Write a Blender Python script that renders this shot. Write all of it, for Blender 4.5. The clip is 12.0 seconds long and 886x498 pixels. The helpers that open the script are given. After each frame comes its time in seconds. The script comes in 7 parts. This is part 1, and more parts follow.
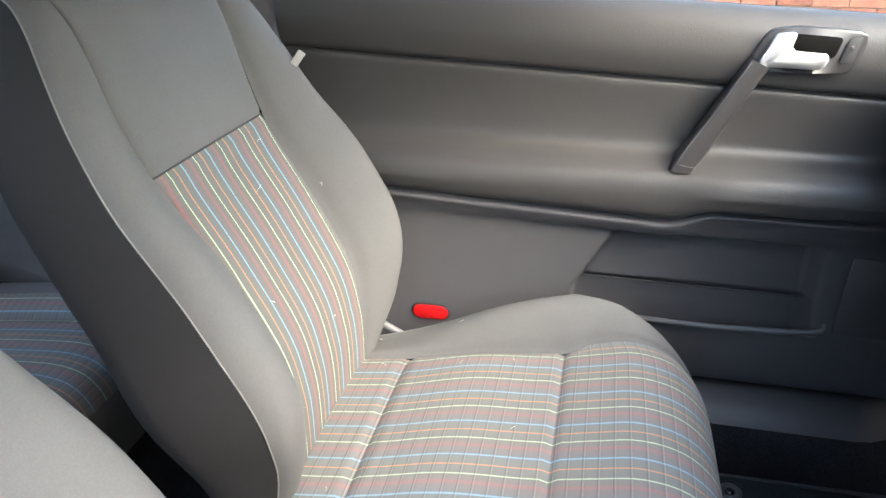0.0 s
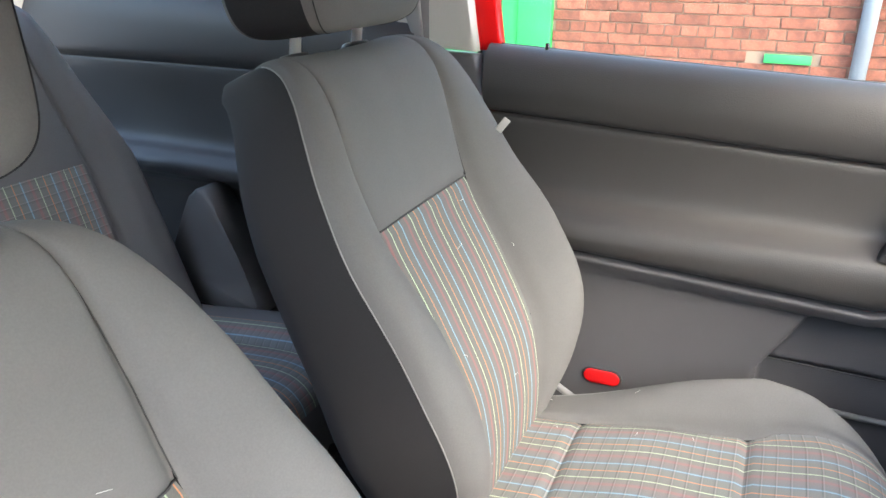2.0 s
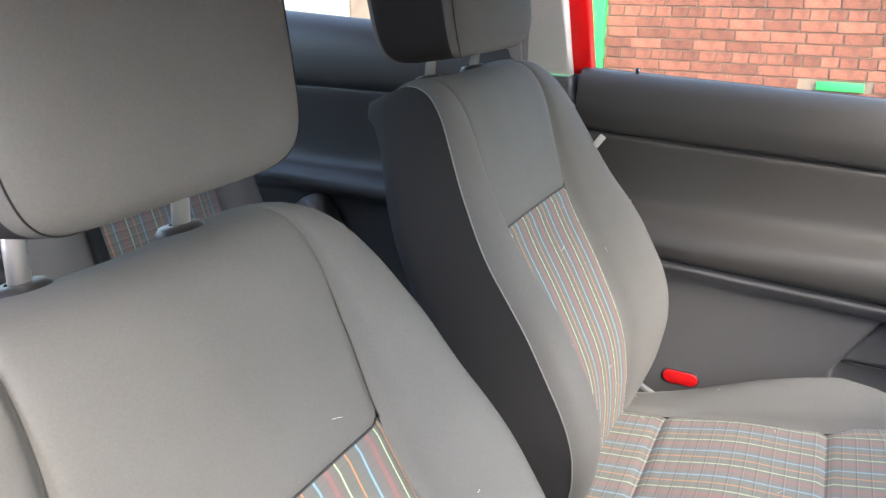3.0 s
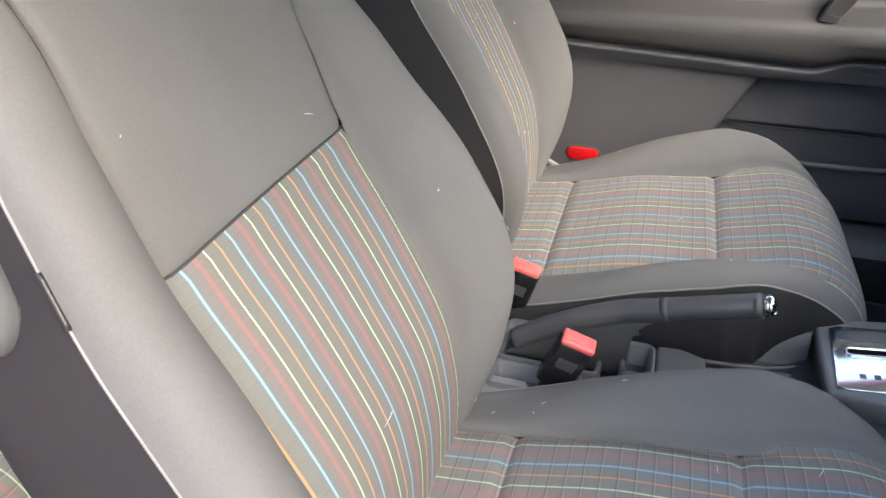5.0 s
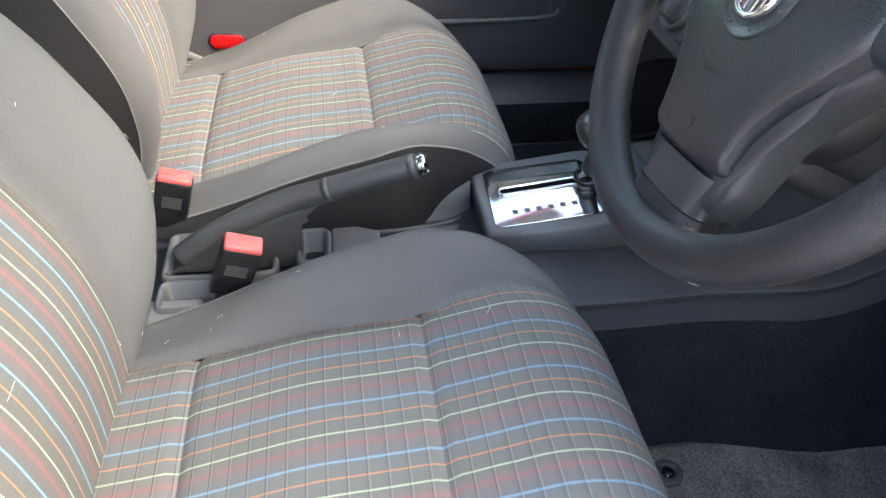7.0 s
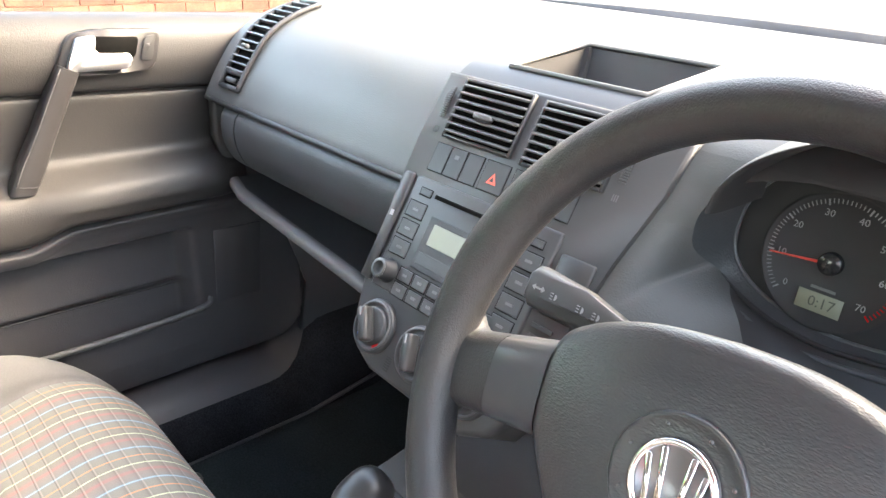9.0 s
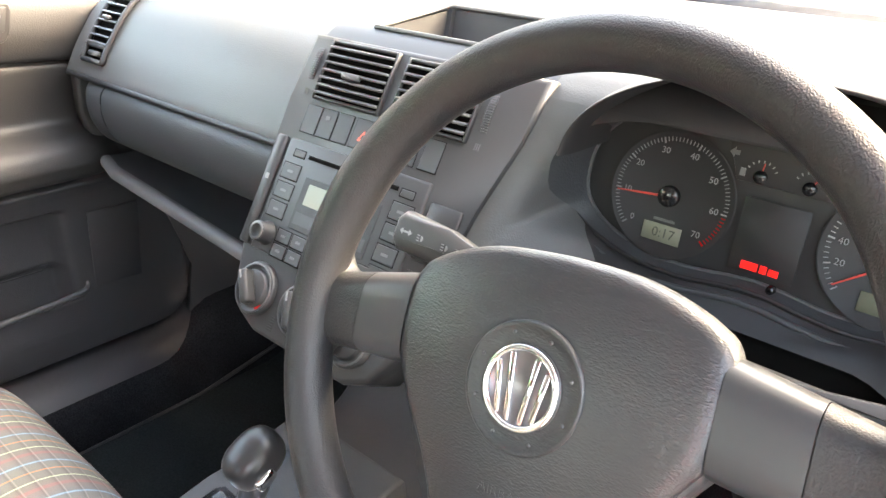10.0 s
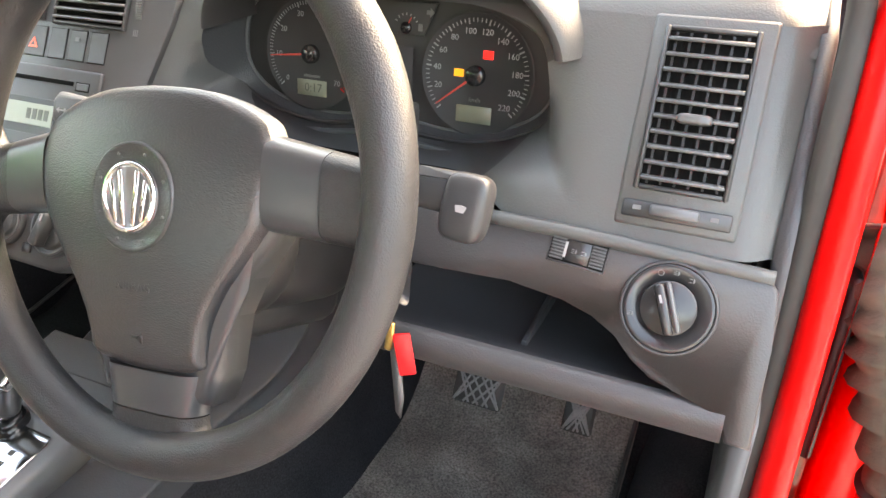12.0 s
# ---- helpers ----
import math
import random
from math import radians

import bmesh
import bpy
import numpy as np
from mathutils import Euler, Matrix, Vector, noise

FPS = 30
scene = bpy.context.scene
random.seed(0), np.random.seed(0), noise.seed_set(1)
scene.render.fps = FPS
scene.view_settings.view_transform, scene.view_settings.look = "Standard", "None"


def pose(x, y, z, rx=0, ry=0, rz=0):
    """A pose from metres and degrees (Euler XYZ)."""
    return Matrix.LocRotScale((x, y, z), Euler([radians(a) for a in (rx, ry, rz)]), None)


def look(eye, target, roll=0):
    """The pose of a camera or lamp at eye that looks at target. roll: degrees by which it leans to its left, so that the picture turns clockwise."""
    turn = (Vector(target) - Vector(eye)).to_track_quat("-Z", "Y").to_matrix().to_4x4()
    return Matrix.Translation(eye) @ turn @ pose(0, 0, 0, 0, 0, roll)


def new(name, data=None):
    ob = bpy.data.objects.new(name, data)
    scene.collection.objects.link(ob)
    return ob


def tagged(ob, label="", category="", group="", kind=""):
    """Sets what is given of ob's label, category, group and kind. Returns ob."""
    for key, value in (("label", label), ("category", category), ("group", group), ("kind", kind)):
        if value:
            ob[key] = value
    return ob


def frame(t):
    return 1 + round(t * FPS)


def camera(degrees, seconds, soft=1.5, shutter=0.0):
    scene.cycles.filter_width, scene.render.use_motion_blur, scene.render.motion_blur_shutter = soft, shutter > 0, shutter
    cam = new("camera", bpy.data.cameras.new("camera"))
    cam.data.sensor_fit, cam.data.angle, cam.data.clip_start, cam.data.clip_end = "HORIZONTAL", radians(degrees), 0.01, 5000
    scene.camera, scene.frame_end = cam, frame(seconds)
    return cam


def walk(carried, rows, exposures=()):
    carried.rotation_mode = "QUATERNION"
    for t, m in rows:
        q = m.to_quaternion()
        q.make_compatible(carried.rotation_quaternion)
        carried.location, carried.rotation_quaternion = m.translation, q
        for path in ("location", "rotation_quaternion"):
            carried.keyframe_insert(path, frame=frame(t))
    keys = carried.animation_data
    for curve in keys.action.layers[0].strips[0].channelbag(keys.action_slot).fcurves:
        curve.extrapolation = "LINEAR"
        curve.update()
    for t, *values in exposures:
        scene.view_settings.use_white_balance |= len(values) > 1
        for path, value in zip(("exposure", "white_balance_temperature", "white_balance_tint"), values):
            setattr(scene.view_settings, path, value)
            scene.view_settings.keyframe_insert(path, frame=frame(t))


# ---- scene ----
cam = camera(62.5, 12.0)
PATH = [
    (0, (0.445, 0.046, 1.273), (-1.313, -0.341, 0.403), -0.2),
    (0.5, (0.457, 0.038, 1.258), (-1.282, -0.381, 0.364), -0.0),
    (1, (0.464, 0.029, 1.266), (-1.256, -0.479, 0.381), 0.0),
    (1.5, (0.471, 0.016, 1.282), (-1.233, -0.631, 0.458), -0.1),
    (2, (0.489, -0.02, 1.311), (-1.199, -0.779, 0.552), 0.2),
    (2.5, (0.549, -0.037, 1.326), (-1.12, -0.884, 0.621), 0.3),
    (2.7, (0.594, -0.049, 1.326), (-1.071, -0.914, 0.633), 0.3),
    (4.3, (0.752, -0.116, 1.252), (-0.935, -0.765, 0.395), 0.4),
    (4.5, (0.759, -0.108, 1.24), (-0.916, -0.718, 0.333), 0.4),
    (5, (0.779, -0.093, 1.204), (-0.864, -0.592, 0.178), 0.1),
    (5.5, (0.802, -0.083, 1.177), (-0.8, -0.44, 0.036), 0.2),
    (6, (0.823, -0.07, 1.161), (-0.744, -0.263, -0.066), 0.2),
    (6.5, (0.819, -0.054, 1.157), (-0.735, -0.027, -0.102), 1.4),
    (7, (0.731, -0.034, 1.17), (-0.811, 0.245, -0.074), 2.9),
    (7.5, (0.605, -0.018, 1.201), (-0.931, 0.564, 0.06), 3.2),
    (7.7, (0.577, -0.008, 1.229), (-0.939, 0.695, 0.13), 1.9),
    (9.3, (0.442, -0.034, 1.262), (-0.861, 1.256, 0.464), 2.6),
    (9.5, (0.453, -0.035, 1.258), (-0.805, 1.292, 0.449), 2.6),
    (10, (0.487, -0.038, 1.25), (-0.657, 1.366, 0.402), 2.6),
    (10.5, (0.52, -0.04, 1.245), (-0.519, 1.422, 0.359), 2.4),
    (11, (0.552, -0.043, 1.241), (-0.384, 1.466, 0.32), 1.8),
    (11.5, (0.591, -0.054, 1.233), (-0.256, 1.487, 0.281), 1.0),
    (12, (0.674, -0.065, 1.226), (-0.054, 1.511, 0.233), -0.7),
]
EXPOSURES = [(0, 3.5, 6450, 7), (1.5, 3.45, 6450, 8), (2.7, 3.25, 6350, 9), (4.3, 3.05, 6600, 10), (5.0, 3.0, 6600, 9), (5.5, 2.95, 6600, 8), (6.5, 3.1, 6600, 7), (7.5, 3.8, 6850, 7), (9.3, 4.35, 8100, 13), (10.5, 4.5, 8800, 13), (11.5, 4.6, 9300, 13), (12, 4.4, 9200, 13)]
walk(cam, [(t, look(eye, target, roll)) for t, eye, target, roll in PATH], EXPOSURES)

# ---- light ----
world = bpy.data.worlds.new("sky")
scene.world = world
world.use_nodes = True
sky = world.node_tree.nodes.new("ShaderNodeTexSky")
sky.sky_type, sky.sun_disc = "NISHITA", False
sky.sun_elevation, sky.sun_rotation = radians(39), radians(32)
sky.air_density, sky.dust_density, sky.ozone_density = 1.3, 3.0, 1.0
world.node_tree.links.new(sky.outputs[0], world.node_tree.nodes["Background"].inputs[0])
world.node_tree.nodes["Background"].inputs[1].default_value = 0.15
sun = new("sun", bpy.data.lights.new("sun", "SUN"))
sun.data.energy, sun.data.angle, sun.data.color = 0.2, radians(18), (1.0, 0.98, 0.95)
sun.matrix_world = look((1.2, 1.92, 1.85), (0, 0, 0))

# ---- materials ----


def material(name, colour, rough=0.6, metal=0.0, vary=0.12, vscale=5.0, grain=0.0, gscale=400.0, kind="noise", spec=0.5, coat=0.0, speck=0.0, stretch=(1, 1, 1), rvary=0.08):
    """A surface with stains at one scale and grain at another; sizes in metres."""
    m = bpy.data.materials.new(name)
    m.use_nodes = True
    nt = m.node_tree
    link, add = nt.links.new, nt.nodes.new
    b = nt.nodes["Principled BSDF"]
    b.inputs["Metallic"].default_value = metal
    b.inputs["Specular IOR Level"].default_value = spec
    b.inputs["Coat Weight"].default_value = coat
    co = add("ShaderNodeTexCoord")
    big = add("ShaderNodeTexNoise")
    big.inputs["Scale"].default_value, big.inputs["Detail"].default_value = vscale, 5
    link(co.outputs["Object"], big.inputs["Vector"])
    ramp = add("ShaderNodeMapRange")
    ramp.inputs["From Min"].default_value, ramp.inputs["From Max"].default_value = 0.25, 0.75
    ramp.inputs["To Min"].default_value, ramp.inputs["To Max"].default_value = 1 - vary, 1 + vary
    link(big.outputs["Fac"], ramp.inputs["Value"])
    fine = add("ShaderNodeTexNoise")
    fine.inputs["Scale"].default_value, fine.inputs["Detail"].default_value = gscale * 0.6, 3
    link(co.outputs["Object"], fine.inputs["Vector"])
    sp = add("ShaderNodeMapRange")
    sp.inputs["From Min"].default_value, sp.inputs["From Max"].default_value = 0.3, 0.7
    sp.inputs["To Min"].default_value, sp.inputs["To Max"].default_value = 1 - speck, 1 + speck
    link(fine.outputs["Fac"], sp.inputs["Value"])
    mul = add("ShaderNodeMath")
    mul.operation = "MULTIPLY"
    link(ramp.outputs[0], mul.inputs[0])
    link(sp.outputs[0], mul.inputs[1])
    mix = add("ShaderNodeVectorMath")
    mix.operation = "SCALE"
    mix.inputs[0].default_value = colour
    link(mul.outputs[0], mix.inputs["Scale"])
    link(mix.outputs[0], b.inputs["Base Color"])
    rr = add("ShaderNodeMapRange")
    rr.inputs["To Min"].default_value, rr.inputs["To Max"].default_value = max(0.02, rough - rvary), min(1, rough + rvary)
    link(big.outputs["Fac"], rr.inputs["Value"])
    link(rr.outputs[0], b.inputs["Roughness"])
    if grain:
        mp = add("ShaderNodeMapping")
        mp.inputs["Scale"].default_value = stretch
        link(co.outputs["Object"], mp.inputs["Vector"])
        bump = add("ShaderNodeBump")
        bump.inputs["Strength"].default_value, bump.inputs["Distance"].default_value = grain, 0.4 / gscale
        if kind == "leather":
            v = add("ShaderNodeTexVoronoi")
            v.feature = "SMOOTH_F1"
            v.inputs["Scale"].default_value = gscale
            v.inputs["Smoothness"].default_value = 0.4
            wob = add("ShaderNodeTexNoise")
            wob.inputs["Scale"].default_value = gscale * 0.3
            link(mp.outputs[0], wob.inputs["Vector"])
            addv = add("ShaderNodeVectorMath")
            addv.operation = "MULTIPLY_ADD"
            addv.inputs[1].default_value = (2.2 / gscale,) * 3
            link(wob.outputs["Color"], addv.inputs[0])
            link(mp.outputs[0], addv.inputs[2])
            link(addv.outputs[0], v.inputs["Vector"])
            link(v.outputs["Distance"], bump.inputs["Height"])
        else:
            v = add("ShaderNodeTexNoise")
            v.inputs["Scale"].default_value, v.inputs["Detail"].default_value = gscale, 4
            link(mp.outputs[0], v.inputs["Vector"])
            link(v.outputs["Fac"], bump.inputs["Height"])
        link(bump.outputs[0], b.inputs["Normal"])
    return m


def ramp(x, a, b):
    t = min(max((x - a) / (b - a), 0), 1)
    return t * t * (3 - 2 * t)


def plaid_material(quilt, vivid, ground):
    """Striped seat cloth, quilted more or less deep. Its map is in metres: u across the seat, v along it."""
    m = bpy.data.materials.new("plaid_cloth")
    m.use_nodes = True
    nt = m.node_tree
    link, add = nt.links.new, nt.nodes.new
    b = nt.nodes["Principled BSDF"]
    b.inputs["Roughness"].default_value = 0.95
    b.inputs["Specular IOR Level"].default_value = 0.15

    def math_(op, a, c=None):
        n = add("ShaderNodeMath")
        n.operation = op
        for k, x in ((0, a), (1, c)):
            if x is None:
                continue
            if isinstance(x, (int, float)):
                n.inputs[k].default_value = x
            else:
                link(x, n.inputs[k])
        return n.outputs[0]

    uv = add("ShaderNodeUVMap")
    sep = add("ShaderNodeSeparateXYZ")
    link(uv.outputs[0], sep.inputs[0])
    u, v = sep.outputs[0], sep.outputs[1]
    wob = add("ShaderNodeTexNoise")
    wob.inputs["Scale"].default_value = 14
    link(uv.outputs[0], wob.inputs["Vector"])
    shift = math_("MULTIPLY", math_("SUBTRACT", wob.outputs["Fac"], 0.5), 0.002)
    u = math_("ADD", u, shift)
    a = math_("FRACT", math_("ADD", math_("DIVIDE", u, 0.062), 10.0))
    hue = add("ShaderNodeValToRGB")
    hue.color_ramp.interpolation = "CONSTANT"
    # from the middle of one gap to the next: orange, pale green, red, blue
    cols = [(0.62, 0.23, 0.09, 0.9), (0.48, 0.60, 0.40, 1.0), (0.34, 0.10, 0.10, 0.42), (0.22, 0.40, 0.52, 0.85)]
    starts, mids, widths = (0.0, 0.26, 0.47, 0.725), (0.125, 0.375, 0.585, 0.86), (0.012, 0.012, 0.034, 0.017)
    e = hue.color_ramp.elements
    e[0].position, e[0].color = 0.0, cols[0]
    e[1].position, e[1].color = starts[1], cols[1]
    for p, c in zip(starts[2:], cols[2:]):
        k = e.new(p)
        k.color = c
    link(a, hue.inputs[0])
    near = None
    for mid, wide in zip(mids, widths):
        d = math_("DIVIDE", math_("ABSOLUTE", math_("SUBTRACT", a, mid)), wide)
        near = d if near is None else math_("MINIMUM", near, d)
    # the ground between the lines takes a faint tint of its neighbours
    tint = add("ShaderNodeValToRGB")
    t = tint.color_ramp.elements
    t[0].position, t[0].color = 0.0, (0.124, 0.127, 0.121, 1)
    t[1].position, t[1].color = 0.40, (0.120, 0.123, 0.114, 1)
    for p, c in ((0.56, (0.146, 0.122, 0.117)), (0.68, (0.136, 0.122, 0.119)), (0.86, (0.112, 0.125, 0.132)), (1.0, (0.124, 0.127, 0.121))):
        k = t.new(p)
        k.color = (*c, 1)
    link(a, tint.inputs[0])
    line = add("ShaderNodeMapRange")
    line.inputs["From Min"].default_value, line.inputs["From Max"].default_value = 0.7, 1.7
    line.inputs["To Min"].default_value, line.inputs["To Max"].default_value = vivid, 0.0
    link(near, line.inputs["Value"])
    fac = math_("MULTIPLY", line.outputs[0], hue.outputs["Alpha"])
    wv = add("ShaderNodeTexNoise")
    wv.inputs["Scale"].default_value, wv.inputs["Detail"].default_value = 700, 2
    link(uv.outputs[0], wv.inputs["Vector"])
    base = add("ShaderNodeVectorMath")
    base.operation = "SCALE"
    link(tint.outputs[0], base.inputs[0])
    link(math_("ADD", math_("MULTIPLY", wv.outputs["Fac"], 0.3 * ground), 0.85 * ground), base.inputs["Scale"])
    mix = add("ShaderNodeMix")
    mix.data_type = "RGBA"
    link(fac, mix.inputs["Factor"])
    link(base.outputs[0], mix.inputs["A"])
    link(hue.outputs[0], mix.inputs["B"])
    # quilted ribs across the stripes: groove shade and ridge highlight put into the colour
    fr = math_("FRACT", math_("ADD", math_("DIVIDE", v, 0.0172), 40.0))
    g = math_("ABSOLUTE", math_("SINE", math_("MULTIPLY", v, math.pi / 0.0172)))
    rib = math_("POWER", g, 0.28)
    pale = math_("MAXIMUM", math_("SUBTRACT", 1.0, math_("DIVIDE", math_("ABSOLUTE", math_("SUBTRACT", fr, 0.12)), 0.07)), 0.0)
    ridge_glint = add("ShaderNodeMix")
    ridge_glint.data_type = "RGBA"
    link(math_("MULTIPLY", pale, 0.24 * ramp(quilt, 0.0, 0.3)), ridge_glint.inputs["Factor"])
    link(mix.outputs["Result"], ridge_glint.inputs["A"])
    ridge_glint.inputs["B"].default_value = (0.46, 0.43, 0.41, 1)
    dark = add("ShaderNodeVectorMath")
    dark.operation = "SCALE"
    link(ridge_glint.outputs["Result"], dark.inputs[0])
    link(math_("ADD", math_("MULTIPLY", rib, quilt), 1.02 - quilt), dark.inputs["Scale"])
    link(dark.outputs[0], b.inputs["Base Color"])
    h = math_("ADD", rib, math_("MULTIPLY", wv.outputs["Fac"], 0.25))
    bump = add("ShaderNodeBump")
    bump.inputs["Strength"].default_value, bump.inputs["Distance"].default_value = 2.2 * quilt, 0.0016
    link(h, bump.inputs["Height"])
    link(bump.outputs[0], b.inputs["Normal"])
    return m


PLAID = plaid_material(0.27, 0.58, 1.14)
PLAID_BACK = plaid_material(0.05, 0.72, 0.95)
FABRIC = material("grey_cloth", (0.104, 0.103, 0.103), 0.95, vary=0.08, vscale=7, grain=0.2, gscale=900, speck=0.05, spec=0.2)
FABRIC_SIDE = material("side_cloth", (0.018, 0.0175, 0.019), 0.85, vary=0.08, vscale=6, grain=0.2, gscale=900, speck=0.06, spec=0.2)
LINT = material("lint_fibre", (0.55, 0.55, 0.53), 0.9)
PIPING = material("piping", (0.17, 0.167, 0.163), 0.6)
SEAM = material("seam_thread", (0.03, 0.03, 0.032), 0.9)
DASH = material("dash_plastic", (0.066, 0.068, 0.067), 0.45, vary=0.08, vscale=4, grain=0.22, gscale=650, kind="leather", spec=0.5)
DASH_LOW = material("lower_dash_plastic", (0.040, 0.043, 0.046), 0.5, vary=0.08, vscale=4, grain=0.25, gscale=500, kind="leather")
DOOR = material("door_plastic", (0.027, 0.026, 0.026), 0.50, vary=0.1, vscale=4, grain=0.25, gscale=500, kind="leather")
DOOR_LOW = material("lower_door_plastic", (0.050, 0.0495, 0.054), 0.48, vary=0.1, vscale=5, grain=0.25, gscale=500, kind="leather")
REAR_TRIM = material("rear_trim_plastic", (0.019, 0.019, 0.020), 0.5, vary=0.1, vscale=5, grain=0.25, gscale=500)
STACK = material("console_plastic", (0.031, 0.0315, 0.033), 0.42, vary=0.05, vscale=6, grain=0.12, gscale=700)
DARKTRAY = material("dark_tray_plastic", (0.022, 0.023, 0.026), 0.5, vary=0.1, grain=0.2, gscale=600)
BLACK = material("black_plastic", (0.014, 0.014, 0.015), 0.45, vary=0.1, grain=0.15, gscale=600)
GLOSS = material("gloss_black", (0.012, 0.012, 0.013), 0.18, vary=0.05)
SLAT = material("vent_slat_plastic", (0.08, 0.08, 0.082), 0.4)
WHEELSKIN = material("wheel_skin", (0.0190, 0.0196, 0.0216), 0.44, vary=0.10, vscale=9, grain=0.55, gscale=1000, spec=0.5, kind="leather", stretch=(1, 1, 0.7))
PADSKIN = material("airbag_cover_skin", (0.0185, 0.0205, 0.0240), 0.33, vary=0.06, vscale=6, grain=0.52, gscale=1000, spec=0.8, kind="leather", stretch=(0.45, 1, 1))
SPOKETRIM = material("spoke_trim_grey", (0.040, 0.043, 0.047), 0.32, vary=0.05)
SATIN = material("satin_grey_trim", (0.078, 0.079, 0.081), 0.34, vary=0.05)
SATINCHROME = material("satin_chrome", (0.85, 0.85, 0.86), 0.35, metal=0.9, vary=0.04)
CHROME = material("chrome", (0.82, 0.82, 0.83), 0.12, metal=1.0, vary=0.04, rvary=0.05)
STEEL = material("brushed_steel", (0.6, 0.58, 0.56), 0.3, metal=1.0, vary=0.05)
LIGHTGREY = material("light_grey_plastic", (0.17, 0.17, 0.174), 0.5, vary=0.06, grain=0.1, gscale=600)
MIDGREY = material("mid_grey_plastic", (0.078, 0.080, 0.083), 0.5, vary=0.06, grain=0.2, gscale=600)
CARPET = material("black_carpet", (0.018, 0.019, 0.022), 1.0, vary=0.3, vscale=12, grain=0.8, gscale=700, speck=0.5, spec=0.1)
MAT_GREY = material("worn_grey_mat", (0.150, 0.141, 0.130), 0.95, vary=0.45, vscale=14, grain=0.7, gscale=500, speck=0.5, spec=0.2)
MAT_DARK = material("dark_mat", (0.016, 0.021, 0.022), 0.95, vary=0.2, vscale=10, grain=0.7, gscale=500, speck=0.35, spec=0.15)
RED = material("red_paint", (0.66, 0.003, 0.004), 0.35, vary=0.04, spec=0.25)
# near-black that stands in for the shade inside slots and gaps
VOID = material("void_shade", (0.004, 0.004, 0.004), 0.9, vary=0.1, spec=0.05)
RED_PLASTIC = material("red_plastic", (0.62, 0.10, 0.09), 0.4, vary=0.06)
RED_LENS = material("red_reflector", (0.42, 0.008, 0.010), 0.15, vary=0.15, vscale=60)
TRIM = material("pale_pillar_trim", (0.46, 0.45, 0.42), 0.7, vary=0.05, grain=0.15, gscale=500)
LINER = material("headliner", (0.42, 0.41, 0.39), 0.95, vary=0.06, grain=0.3, gscale=700)
RUBBER = material("black_rubber", (0.02, 0.02, 0.02), 0.6)
BOOT = material("dusty_rubber", (0.065, 0.054, 0.040), 0.85, vary=0.3, vscale=30, grain=0.4, gscale=300)
BRICKM = material("brick", (0.170, 0.058, 0.036), 0.9, vary=0.35, vscale=9, grain=0.6, gscale=120, speck=0.25)
MORTAR = material("mortar", (0.19, 0.135, 0.10), 0.95, vary=0.2, vscale=8, grain=0.5, gscale=150)
GREEN = material("green_paint", (0.02, 0.30, 0.07), 0.5, vary=0.15, vscale=6)
SHUTTERM = material("shutter_metal", (0.42, 0.44, 0.43), 0.5, vary=0.08)
CONCRETE = material("concrete", (0.42, 0.41, 0.39), 0.9, vary=0.15, vscale=1.2, grain=0.4, gscale=60, speck=0.1)
PALEWALL = material("render_wall", (0.33, 0.31, 0.29), 0.9, vary=0.15, vscale=3, grain=0.3, gscale=80)
WHITEINK = material("white_marking", (0.25, 0.25, 0.25), 0.6, vary=0.03)
DIMINK = material("grey_marking", (0.10, 0.10, 0.10), 0.6, vary=0.03)
DIALFACE = material("dial_face", (0.011, 0.011, 0.012), 0.6, vary=0.05)
LCD = material("lcd_panel", (0.155, 0.165, 0.12), 0.3, vary=0.05)
LCD_INK = material("lcd_digit", (0.05, 0.055, 0.04), 0.5, vary=0.03)
BLUEINK = material("blue_marking", (0.05, 0.12, 0.4), 0.5, vary=0.05)


def glowing(name, colour, power):
    m = material(name, colour, 0.5, vary=0.03)
    b = m.node_tree.nodes["Principled BSDF"]
    b.inputs["Emission Color"].default_value = (*colour, 1)
    b.inputs["Emission Strength"].default_value = power
    return m


RED_GLOW = glowing("red_lamp", (0.9, 0.01, 0.01), 0.07)
NEEDLE = glowing("needle_red", (0.42, 0.035, 0.025), 0.012)
DIALINK = material("dial_marking", (0.20, 0.20, 0.205), 0.6, vary=0.03)
AMBER_GLOW = glowing("amber_lamp", (0.9, 0.30, 0.02), 0.05)


def glass_material():
    m = bpy.data.materials.new("window_glass")
    m.use_nodes = True
    b = m.node_tree.nodes["Principled BSDF"]
    b.inputs["Base Color"].default_value = (0.95, 1.0, 0.97, 1)
    b.inputs["Roughness"].default_value = 0.0
    b.inputs["Transmission Weight"].default_value = 1.0
    b.inputs["IOR"].default_value = 1.12
    return m


GLASS = glass_material()


# ---- building helpers ----


def thing(name, label, category, group="", at=(0, 0, 0)):
    ob = new(name)
    ob.location = at
    ob.empty_display_size = 0.05
    return tagged(ob, label, category, group)


def part(name, bm, mat, parent=None, label="", smooth=True):
    """One mesh object out of bm. Its points are in the world's metres, whatever its parent."""
    me = bpy.data.meshes.new(name)
    bmesh.ops.recalc_face_normals(bm, faces=bm.faces)
    bm.to_mesh(me)
    bm.free()
    me.materials.append(mat)
    if smooth:
        me.polygons.foreach_set("use_smooth", [True] * len(me.polygons))
    ob = new(name, me)
    if parent is not None:
        ob.parent = parent
        at = parent.location
        if parent.parent is not None:
            at = at + parent.parent.location
        if parent.type == "EMPTY":
            ob.location = -at
    if label:
        ob["label"] = label
    return ob


